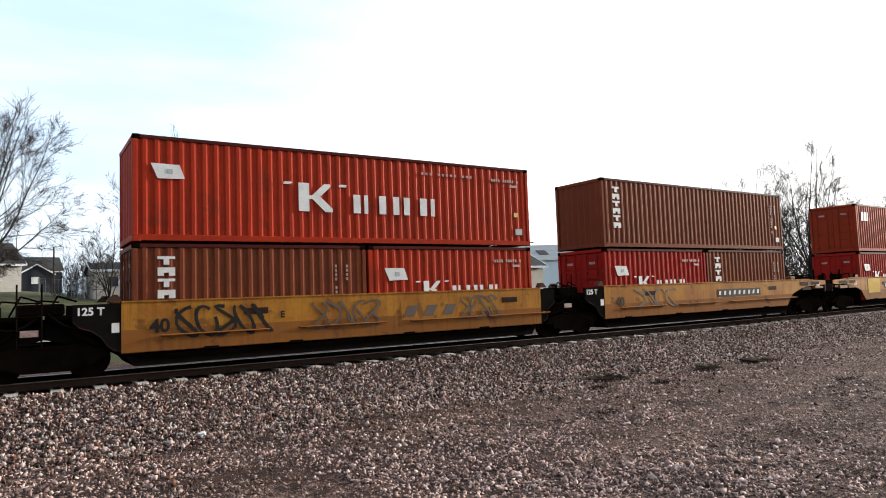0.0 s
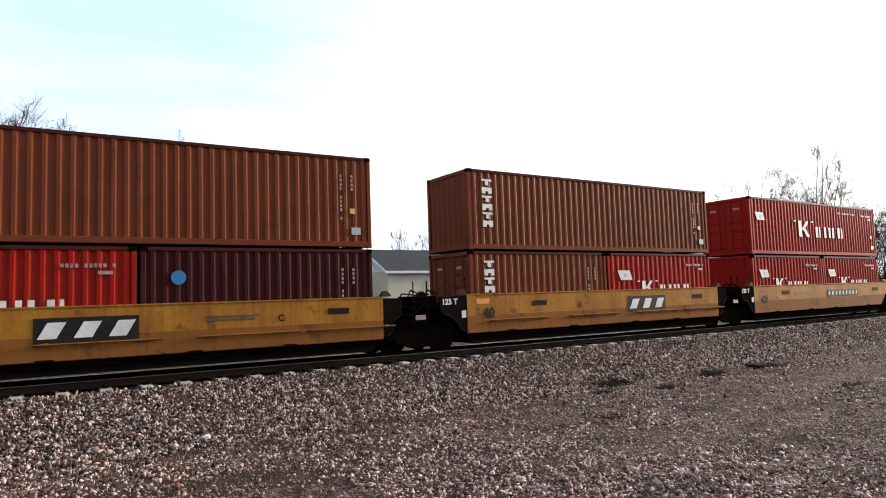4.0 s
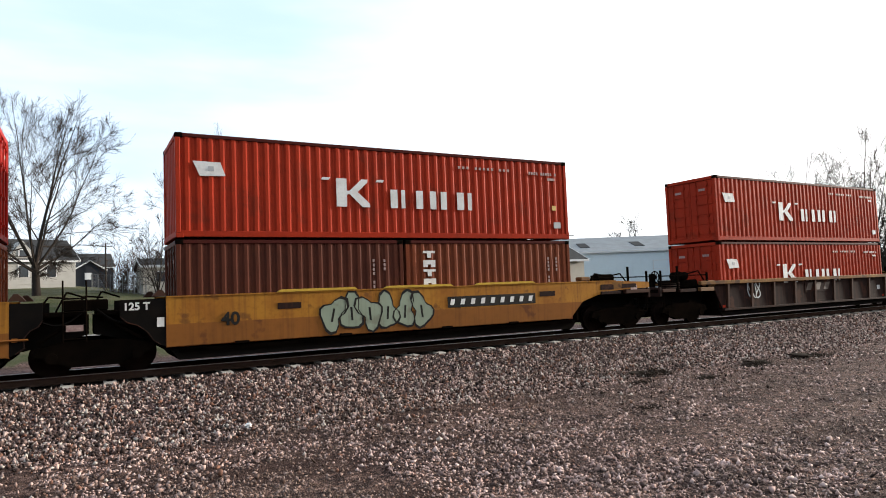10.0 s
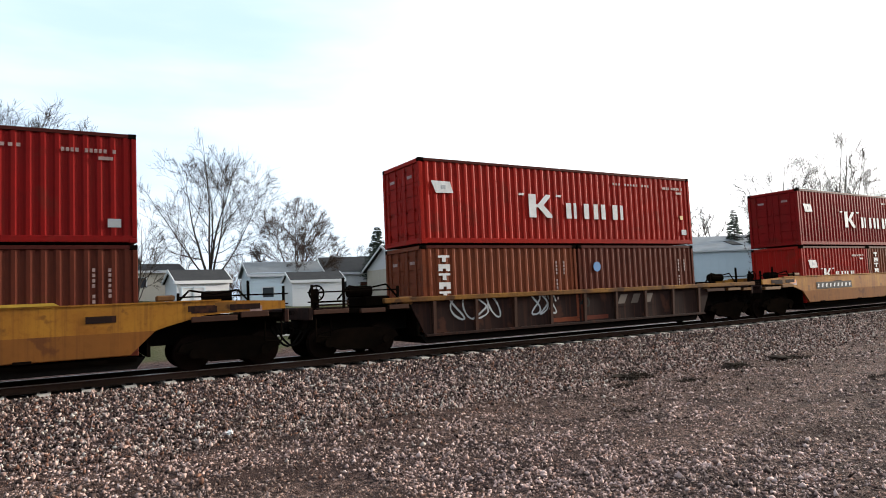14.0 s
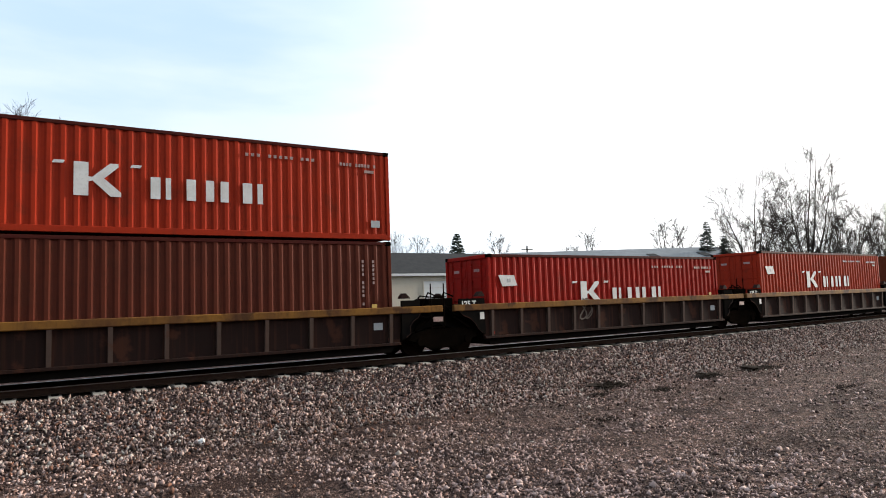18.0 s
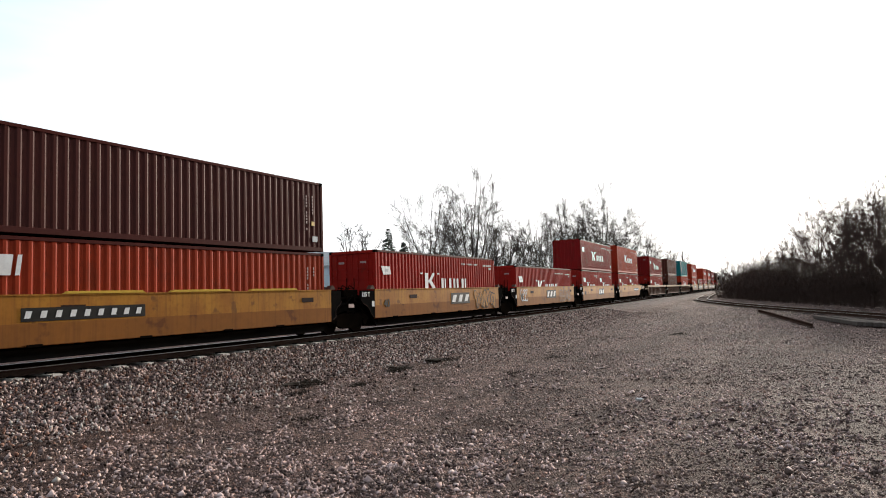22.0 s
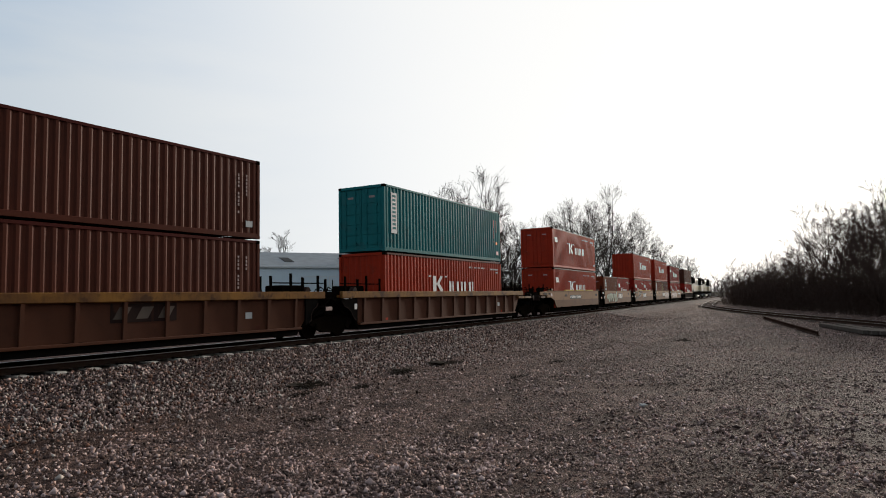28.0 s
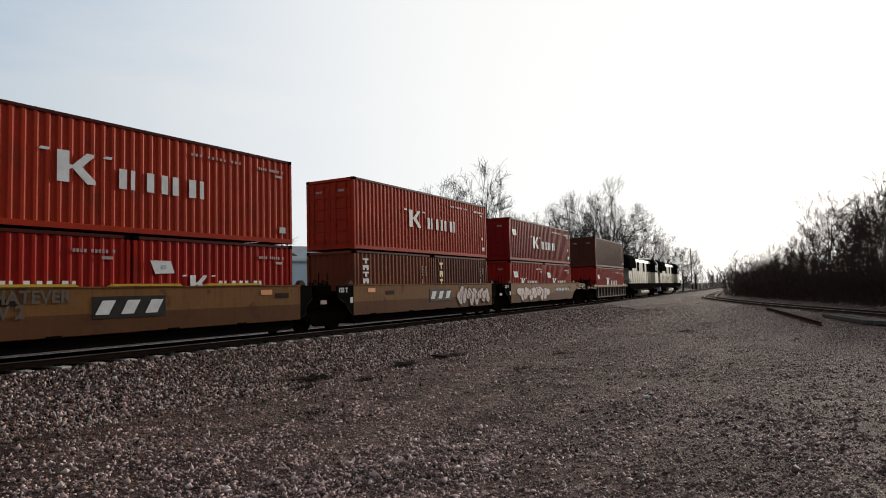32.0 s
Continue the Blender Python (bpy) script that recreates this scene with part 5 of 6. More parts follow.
        for k in range(9):
            z = H - 0.52 - k * 0.175
            prism(bm, [(x0 + 0.62, z), (x0 + 0.88, z), (x0 + 0.88, z + 0.1), (x0 + 0.62, z + 0.1)], "y", -w - 0.014, -w - 0.0105)
        part("writing_on_panel", bm, "teal", t)
    elif code == "S":
        plates("small_mark", [(x0 + 0.62, x0 + 1.0, H - 0.8, H - 0.42)], "blue", t)
        plates("small_mark", [(x0 + 0.62, x0 + 1.0, H - 0.55, H - 0.46)], "markyellow", t, -w - 0.011)
    # small identification marks by the right-hand end
    rs = random.Random(len(made) + 7)
    if code in "Kkoq":
        rows = [(x1 - 1.55 + 0.095 * i, x1 - 1.485 + 0.095 * i, H - 0.50, H - 0.41) for i in range(12) if i not in (4, 10)] + [(x1 - 0.8, x1 - 0.5, H - 0.66, H - 0.58)]
    else:
        rows = [(x1 - 0.95, x1 - 0.89, H - 0.62 - 0.12 * i, H - 0.54 - 0.12 * i) for i in range(11) if i not in (4, 9)] + [(x1 - 0.62, x1 - 0.56, H - 0.62 - 0.12 * i, H - 0.54 - 0.12 * i) for i in range(rs.choice((3, 4, 6)))]
    plates("identification_marks", rows, "dim", t)
    if length == 40:
        plates("label", [(x1 - 0.62, x1 - 0.34, 0.36, 0.56)], "grey", t)
    if rs.random() < 0.5:
        plates("warning_mark", [(x1 - 0.66, x1 - 0.5, 0.95, 1.1)], "markyellow", t)
    made[key] = t
    return t


# ---- well cars ----
SILL_T, SILL_B = 1.70, 0.52


def truck_parts(t, x, parent_name="bogie"):
    """A two-axle bogie: side frames, bolster, springs, four wheels and their axles."""
    bm = bmesh.new()
    box(bm, x - 0.25, x + 0.25, -1.05, 1.05, 0.42, 0.75, 0.03)
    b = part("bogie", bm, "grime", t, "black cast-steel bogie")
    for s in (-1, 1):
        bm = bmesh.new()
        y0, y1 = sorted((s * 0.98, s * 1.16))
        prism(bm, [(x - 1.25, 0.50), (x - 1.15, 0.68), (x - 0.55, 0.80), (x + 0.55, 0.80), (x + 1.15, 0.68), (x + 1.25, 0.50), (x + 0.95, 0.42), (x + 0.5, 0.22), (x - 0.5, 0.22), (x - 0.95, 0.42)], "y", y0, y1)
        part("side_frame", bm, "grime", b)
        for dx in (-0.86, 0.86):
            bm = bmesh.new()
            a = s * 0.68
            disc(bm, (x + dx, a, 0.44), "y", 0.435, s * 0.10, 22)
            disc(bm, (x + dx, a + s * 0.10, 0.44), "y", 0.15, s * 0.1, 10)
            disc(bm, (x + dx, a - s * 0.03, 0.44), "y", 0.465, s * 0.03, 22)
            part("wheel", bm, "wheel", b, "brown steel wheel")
            if s > 0:
                continue
            bm = bmesh.new()
            disc(bm, (x + dx, s * 1.16, 0.44), "y", 0.13, s * 0.06, 10)
            part("axle_box", bm, "grime", b)
    for dx in (-0.86, 0.86):
        bm = bmesh.new()
        tube(bm, (x + dx, -0.72, 0.44), (x + dx, 0.72, 0.44), 0.08, None, 8)
        part("axle", bm, "wheel", b)
    return b


def sill_smooth(t, side, x0, x1, e0, e1, upper, lower):
    """A smooth side sill with a folded lower plate. e0, e1: how far it runs on, stepped up over the bogie, past each end."""
    a, b = side * 1.325, side * 1.265
    bm = bmesh.new()
    z = 1.06
    pts = [(x0 - e0, 1.44 if e0 else z), (x0 - e0, SILL_T - (0.06 if e0 else 0)), (x0 - e0 * 0.55, SILL_T), (x1 + e1 * 0.55, SILL_T), (x1 + e1, SILL_T - (0.06 if e1 else 0)), (x1 + e1, 1.44 if e1 else z)] if e0 or e1 else [(x0, z), (x0, SILL_T), (x1, SILL_T), (x1, z)]
    if e1:
        pts += [(x1 + 1.9, 1.40), (x1 + 1.2, 1.36), (x1 + 0.35, 1.14), (x1 + 0.1, z)]
    if e0:
        pts += [(x0 - 0.1, z), (x0 - 0.35, 1.14), (x0 - 1.2, 1.36), (x0 - 1.9, 1.40)]
    pts = [p for i, p in enumerate(pts) if p != pts[i - 1]]
    prism(bm, pts, "y", min(a, b), max(a, b))
    up = part("side_sill", bm, upper, t, "ochre side sill")
    bm = bmesh.new()
    a2, b2 = side * 1.318, side * 1.24
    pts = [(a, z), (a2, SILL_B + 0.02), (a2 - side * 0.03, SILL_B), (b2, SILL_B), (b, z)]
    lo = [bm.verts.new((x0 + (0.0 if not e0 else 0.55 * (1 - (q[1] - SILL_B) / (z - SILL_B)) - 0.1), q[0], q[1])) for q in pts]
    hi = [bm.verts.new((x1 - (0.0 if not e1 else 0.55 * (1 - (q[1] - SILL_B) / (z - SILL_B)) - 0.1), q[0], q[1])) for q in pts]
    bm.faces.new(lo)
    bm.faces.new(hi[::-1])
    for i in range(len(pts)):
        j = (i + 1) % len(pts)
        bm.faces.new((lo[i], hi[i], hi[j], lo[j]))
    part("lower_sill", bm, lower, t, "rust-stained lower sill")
    bm = bmesh.new()
    y0, y1 = sorted((side * 1.24, side * 1.345))
    box(bm, x0 - e0 * 0.5, x1 + e1 * 0.5, y0, y1, SILL_T, SILL_T + 0.035)
    part("top_flange", bm, upper, t)
    return up


def sill_ribbed(t, side, x0, x1, e0, e1, chord, web, ribs, z_t=1.58, chord_h=0.24, rib_mat=None, slope=1.0):
    """A side sill with a heavy top chord, a recessed web and upright ribs."""
    y0, y1 = sorted((side * 1.20, side * 1.345))
    bm = bmesh.new()
    box(bm, x0 - e0, x1 + e1, y0, y1, z_t - chord_h, z_t, 0.02)
    part("top_chord", bm, chord, t, "dented yellow-edged top chord")
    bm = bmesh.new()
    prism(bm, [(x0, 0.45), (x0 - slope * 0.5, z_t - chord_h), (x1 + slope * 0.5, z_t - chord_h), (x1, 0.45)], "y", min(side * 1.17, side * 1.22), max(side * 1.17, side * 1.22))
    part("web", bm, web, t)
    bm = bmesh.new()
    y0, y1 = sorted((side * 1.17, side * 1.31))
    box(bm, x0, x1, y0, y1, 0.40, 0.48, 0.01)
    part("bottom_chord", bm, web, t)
    for k in range(ribs):
        x = x0 + 0.3 + (x1 - x0 - 0.6) * k / (ribs - 1)
        bm = bmesh.new()
        prism(bm, [(side * 1.22, 0.48), (side * 1.29, 0.48), (side * 1.335, z_t - chord_h), (side * 1.22, z_t - chord_h)], "x", x - 0.05, x + 0.05)
        part("rib", bm, rib_mat or web, t)


def art_end(t, sg, x, ladder, worn=False):
    """The inner end of an articulated unit: dark gusset panels, deck plate, corner guides, and a ladder on one."""
    reach = 0.62 if ladder else 0.98
    for s in (-1, 1):
        bm = bmesh.new()
        foot = [(x + sg * reach, 1.30), (x + sg * reach * 0.86, 1.16), (x + sg * reach * 0.62, 1.08), (x + sg * reach * 0.42, 0.92), (x + sg * 0.28, 0.72), (x + sg * 0.12, 0.60)]
        prism(bm, [(x, SILL_B + 0.02), (x, 1.68), (x + sg * reach, 1.68)] + foot, "y", min(s * 1.31, s * 1.24), max(s * 1.31, s * 1.24))
        g = part("end_gusset", bm, "black", t, "black end panel")
        bm = bmesh.new()
        for (a, za), (b, zb) in zip(foot, foot[1:]):
            tube(bm, (a, s * 1.318, za), (b, s * 1.318, zb), 0.016, None, 4)
        part("gusset_edge", bm, "rib_brown", g, "rust-brown edge strip")
    bm = bmesh.new()
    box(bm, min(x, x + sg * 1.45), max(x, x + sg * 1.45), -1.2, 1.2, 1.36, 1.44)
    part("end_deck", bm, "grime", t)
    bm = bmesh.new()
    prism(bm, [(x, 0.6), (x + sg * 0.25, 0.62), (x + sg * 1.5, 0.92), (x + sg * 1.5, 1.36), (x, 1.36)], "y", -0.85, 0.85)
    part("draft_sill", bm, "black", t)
    for s in (-1, 1):
        bm = bmesh.new()
        prism(bm, [(x - sg * 0.02, 1.735), (x + sg * 0.30, 1.735), (x + sg * 0.26, 1.79), (x + sg * 0.16, 1.89), (x + sg * 0.08, 1.89), (x + sg * 0.01, 1.80)], "y", min(s * 1.10, s * 1.3), max(s * 1.10, s * 1.3))
        part("corner_guide", bm, "rib_brown" if worn else "rib_mid", t, "rust-stained corner guide")
    bm = bmesh.new()
    tube(bm, (x + sg * 0.5, -1.15, 0.78), (x + sg * 1.35, -1.1, 1.34), 0.045, None, 5)
    part("brace", bm, "grime", t)
    bm = bmesh.new()
    pts = [Vector((x + sg * (0.3 + 1.15 * k / 7), -1.22, 1.50 - 0.34 * math.sin(math.pi * k / 7))) for k in range(8)]
    for p, q in zip(pts, pts[1:]):
        tube(bm, p, q, 0.022, None, 5)
    part("air_hose", bm, "black", t)
    if ladder:
        lx = x + sg * 1.0
        bm = bmesh.new()
        for dx in (0, 0.46):
            tube(bm, (lx + sg * dx, -1.30, 0.78), (lx + sg * dx, -1.30, 2.16), 0.02, None, 5)
        for k in range(4):
            tube(bm, (lx, -1.30, 0.85 + 0.3 * k), (lx + sg * 0.46, -1.30, 0.85 + 0.3 * k), 0.02, None, 5)
        part("ladder", bm, "grime", t, "grimy steel ladder")
        bm = bmesh.new()
        box(bm, min(lx + sg * 0.06, lx + sg * 0.40), max(lx + sg * 0.06, lx + sg * 0.40), -1.325, -1.315, 1.02, 1.16)
        part("small_plate", bm, "dim", t)
        bm = bmesh.new()
        for k in range(4):
            p = Vector((lx - sg * 0.5 + sg * 0.35 * k, -1.12 + 0.1 * k, 1.46))
            tube(bm, p, p + Vector((sg * 0.22, 0.0, 0.34 + 0.1 * (k % 2))), 0.022, None, 5)
            tube(bm, p + Vector((sg * 0.22, 0.0, 0.34 + 0.1 * (k % 2))), p + Vector((sg * 0.6, 0.05, 0.30)), 0.022, None, 5)
        part("air_pipe", bm, "grime", t)
        bm = bmesh.new()
        box(bm, min(lx, lx + sg * 0.9), max(lx, lx + sg * 0.9), -1.15, -0.3, 1.46, 1.72, 0.03)
        part("brake_box", bm, "grime", t)
    else:
        o = lettering("car_number", "125 T", 0.24, pose(x - 0.92 if sg < 0 else x + 0.12, -1.317, 1.44, 90, 0, 0), "white", t)
        bm = bmesh.new()
        box(bm, x - 0.2 if sg < 0 else x + 0.04, x - 0.04 if sg < 0 else x + 0.2, -1.32, -1.312, 1.02, 1.24)
        part("small_plate", bm, "white", t)


def coupler_end(t, sg, x, reach=3.3, tall=True, seed=1, smooth=True):
    """The outer end of a car: deck over the bogie with battered edge plates, gratings, buffer beam, coupler, hoses, posts, rails and brake gear."""
    rs = random.Random(seed * 13 + (7 if sg > 0 else 0))
    X = lambda a, b: (min(x + sg * a, x + sg * b), max(x + sg * a, x + sg * b))
    face = -1.36 if smooth else -1.30
    def piece(name, material, a, b, y0, y1, z0, z1, bevel=0.0, label=""):
        bm = bmesh.new()
        box(bm, *X(a, b), y0, y1, z0, z1, bevel)
        return part(name, bm, material, t, label)
    def pipe(name, material, pts, r, label="", n=5):
        bm = bmesh.new()
        pts = [Vector((x + sg * p[0], p[1], p[2])) for p in pts]
        for p, q in zip(pts, pts[1:]):
            tube(bm, p, q, r, None, n)
        return part(name, bm, material, t, label)
    piece("end_deck", "grime", 0, reach, -1.2, 1.2, 1.22, 1.34)
    piece("centre_sill", "black", 0, reach - 0.1, -0.5, 0.5, 0.66, 1.22)
    piece("buffer_beam", "rib_brown", reach - 0.12, reach, -1.28, 1.28, 1.08, 1.42, 0.02)
    bm = bmesh.new()
    box(bm, *X(reach - 0.6, reach + 0.35), -0.16, 0.16, 0.72, 1.02, 0.03)
    prism(bm, [(x + sg * (reach + 0.3), -0.2), (x + sg * (reach + 0.62), -0.14), (x + sg * (reach + 0.66), 0.16), (x + sg * (reach + 0.3), 0.2)], "z", 0.70, 1.04)
    part("coupler", bm, "black", t)
    pipe("brake_hose", "black", [(reach - 0.15 + 0.95 * k / 8, -0.5, 0.95 - 0.55 * math.sin(math.pi * k / 8)) for k in range(9)], 0.032)
    pipe("cut_lever", "grime", [(reach + 0.06, -1.25, 1.05), (reach + 0.10, -1.25, 0.86), (reach + 0.10, -0.5, 0.86), (reach + 0.25, -0.2, 1.0)], 0.016, "bent uncoupling lever")
    # battered plates along the deck edge
    a = 0.9 if smooth else 0.3
    while a < reach - 0.3:
        w = rs.uniform(0.6, 1.2)
        z0 = rs.choice((1.20, 1.23, 1.26))
        piece("edge_plate", rs.choice(("rib_mid", "chord_rust", "rib_brown", "rib_mid", "chord")), a, min(a + w, reach - 0.14), face - 0.012, face + 0.14, z0, z0 + rs.uniform(0.10, 0.15), 0.012)
        a += w + rs.uniform(0.08, 0.4)
    if smooth:
        for q in (0.9, 2.0):
            piece("sill_pocket", "rib_brown", q + rs.uniform(-0.2, 0.2), q + 0.55, -1.338, -1.322, 1.46, 1.60)
        piece("worn_patch", "chord_rust", 1.45, 1.95, -1.334, -1.323, 1.44, 1.66)
    # gratings, boxes and brake gear on the deck
    for k in range(3):
        piece("grating", "rib_brown", 2.1, 2.1 + 0.75, -1.18, -0.3, 1.36 + 0.085 * k, 1.40 + 0.085 * k)
    piece("tie_down_box", "chord", 0.14, 0.55, -1.26, -0.95, 1.36 if not smooth else 1.74, 1.60 if not smooth else 1.88, 0.03, "dented tan tie-down box")
    piece("brake_cylinder_box", "grime", 0.7, 1.5, -0.9, 0.4, 1.34, 1.66, 0.05)
    pipe("air_reservoir", "grime", [(1.25, -0.75, 1.80), (1.95, -0.75, 1.80)], 0.16, "", 12)
    pipe("air_pipe", "grime", [(0.55, -1.05, 1.62), (0.9, -1.08, 1.98), (1.5, -1.05, 1.88), (2.05, -1.1, 1.96), (2.4, -1.08, 1.60)], 0.026)
    for dx, h in ((0.62, 1.92), (2.28, 2.18), (reach - 0.12, 2.02)):
        piece("post", "grime", dx - 0.03, dx + 0.03, -1.27, -1.21, 1.34, h if tall else 1.8)
    pipe("grab_rail", "grime", [(0.62, -1.24, 1.82), (reach, -1.24, 1.82)], 0.02)
    pipe("grab_rail", "grime", [(2.28, -1.24, 1.56), (reach, -1.24, 1.56)], 0.02)
    pipe("step_stirrup", "grime", [(reach - 0.62, -1.26, 1.12), (reach - 0.62, -1.26, 0.62), (reach - 0.2, -1.26, 0.62), (reach - 0.2, -1.26, 1.12)], 0.02, "bent step iron")
    # hand-brake wheel on its stand
    if sg < 0:
        wx, wz = x + sg * (reach - 0.45), 1.80
        piece("brake_stand", "grime", reach - 0.55, reach - 0.35, -0.64, -0.46, 1.34, wz + 0.12, 0.03)
        bm = bmesh.new()
        rings = []
        for k in range(16):
            a = 6.2832 * k / 16
            rings.append([bm.verts.new((wx + (0.21 + 0.025 * p) * math.cos(a), -0.70 + 0.025 * q, wz + (0.21 + 0.025 * p) * math.sin(a))) for p, q in ((1, 0), (0, 1), (-1, 0), (0, -1))])
        for k in range(16):
            for i in range(4):
                bm.faces.new((rings[k][i], rings[k][(i + 1) % 4], rings[(k + 1) % 16][(i + 1) % 4], rings[(k + 1) % 16][i]))
        for k in range(4):
            a = 3.1416 * k / 4
            tube(bm, (wx - 0.21 * math.cos(a), -0.70, wz - 0.21 * math.sin(a)), (wx + 0.21 * math.cos(a), -0.70, wz + 0.21 * math.sin(a)), 0.016, None, 4)
        disc(bm, (wx, -0.73, wz), "y", 0.08, 0.06, 8)
        part("hand_brake_wheel", bm, "grime", t, "spoked steel hand-brake wheel")
    truck_parts(t, x + sg * 1.85)


def scribble(t, x, z, w, h, material, seed, strokes=5, r=0.022, y=-1.333):
    """Sprayed tag: looping painted strokes, no letters."""
    rs = random.Random(seed)
    for s in range(strokes):
        bm = bmesh.new()
        cx = x + w * (s + 0.5) / strokes
        ph, fr, n = rs.uniform(0, 6.28), rs.choice((1, 1.5, 2)), 16
        pts = []
        for k in range(n + 1):
            a = 6.2832 * k / n * rs.choice((1.0, 0.98)) * 0.9
            pts.append(Vector((cx + w / strokes * 0.55 * math.cos(a * fr + ph), y, z + h * (0.5 + 0.46 * math.sin(a + ph * 0.7)))))
        last = None
        for k, q in enumerate(pts):
            d = (pts[min(n, k + 1)] - pts[max(0, k - 1)])
            d = d.normalized() if d.length > 1e-5 else Vector((1, 0, 0))
            nrm = Vector((-d.z, 0, d.x)) * r * rs.uniform(0.7, 1.15)
            pair = [bm.verts.new(q + nrm + Vector((0, o, 0))) for o in (-0.004 - 0.0002 * k, 0)] + [bm.verts.new(q - nrm + Vector((0, o, 0))) for o in (0, -0.004 - 0.0002 * k)]
            if last:
                for i in range(4):
                    bm.faces.new((last[i], last[(i + 1) % 4], pair[(i + 1) % 4], pair[i]))
            last = pair
        part("spray_stroke", bm, material, t)


def bubble_tag(t, x, z, w, h, material, seed, count, y=-1.333):
    """A sprayed piece: overlapping filled blobs with thick outlines, no letters."""
    rs = random.Random(seed)
    fill = {"ink": "yellow", "faded": "yellow_low", "teal": "pale_green", "white": "dim", "grey": "dim"}[material]
    edge = {"teal": "ink", "white": "ink"}.get(material, material)
    step = w / count
    for s in range(count):
        cx, cz, n = x + step * (s + 0.5), z + h * rs.uniform(0.45, 0.55), 18
        ph = rs.uniform(0, 6.28)
        out = []
        for k in range(n):
            a = 6.2832 * k / n
            r = 0.95 + 0.24 * math.sin(2 * a + ph) + 0.26 * math.sin(3 * a + 2 * ph)
            out.append(Vector((cx + step * 0.70 * r * math.cos(a), 0, cz + h * 0.42 * r * math.sin(a))))
        lift = 0.0035 + 0.0012 * (s % 3)
        bm = bmesh.new()
        prism(bm, [(p.x, p.z) for p in out], "y", y - lift, y + 0.001)
        blob = part("sprayed_shape", bm, fill, t)
        bm = bmesh.new()
        rings = []
        for k, p in enumerate(out):
            d = (p - Vector((cx, 0, cz)))
            wide = rs.uniform(0.05, 0.11)
            rings.append([bm.verts.new((cx + d.x * (1 + o), y - lift - 0.002 * b, cz + d.z * (1 + o))) for o, b in ((-wide, 1), (0.06, 1), (0.06, 0), (-wide, 0))])
        for k in range(n):
            for i in range(4):
                bm.faces.new((rings[k][i], rings[k][(i + 1) % 4], rings[(k + 1) % n][(i + 1) % 4], rings[(k + 1) % n][i]))
        part("sprayed_outline", bm, edge, blob)
        bm = bmesh.new()
        a = rs.uniform(-0.5, 0.5)
        prism(bm, [(cx - 0.03 + a * 0.1, cz - h * 0.2), (cx + 0.03 + a * 0.1, cz - h * 0.2), (cx + 0.03 - a * 0.1, cz + h * 0.15), (cx - 0.03 - a * 0.1, cz + h * 0.15)], "y", y - lift - 0.002, y - lift + 0.001)
        part("sprayed_mark", bm, edge, blob)


def plate_sign(t, x, z, w, h, back="ink", blocks=3, y=-1.333, front="white"):
    """A dark panel with slanted plain blocks on it."""
    s = plates("sign_panel", [(x, x + w, z, z + h)], back, t, y + 0.003, 0.006)
    k = w / blocks
    for i in range(blocks):
        x0 = x + k * i
        if blocks <= 3:
            bm = bmesh.new()
            prism(bm, [(x0 + 0.10 * k, z + h * 0.18), (x0 + 0.62 * k, z + h * 0.18), (x0 + 0.90 * k, z + h * 0.82), (x0 + 0.38 * k, z + h * 0.82)], "y", y - 0.008, y - 0.0035)
            part("sign_block", bm, front, s)
        else:
            bm = bmesh.new()
            prism(bm, [(x0 + 0.2 * k, z + h * 0.24), (x0 + 0.58 * k, z + h * 0.24), (x0 + 0.70 * k, z + h * 0.76), (x0 + 0.32 * k, z + h * 0.76)], "y", y - 0.008, y - 0.0035)
            part("sign_block", bm, front, s)


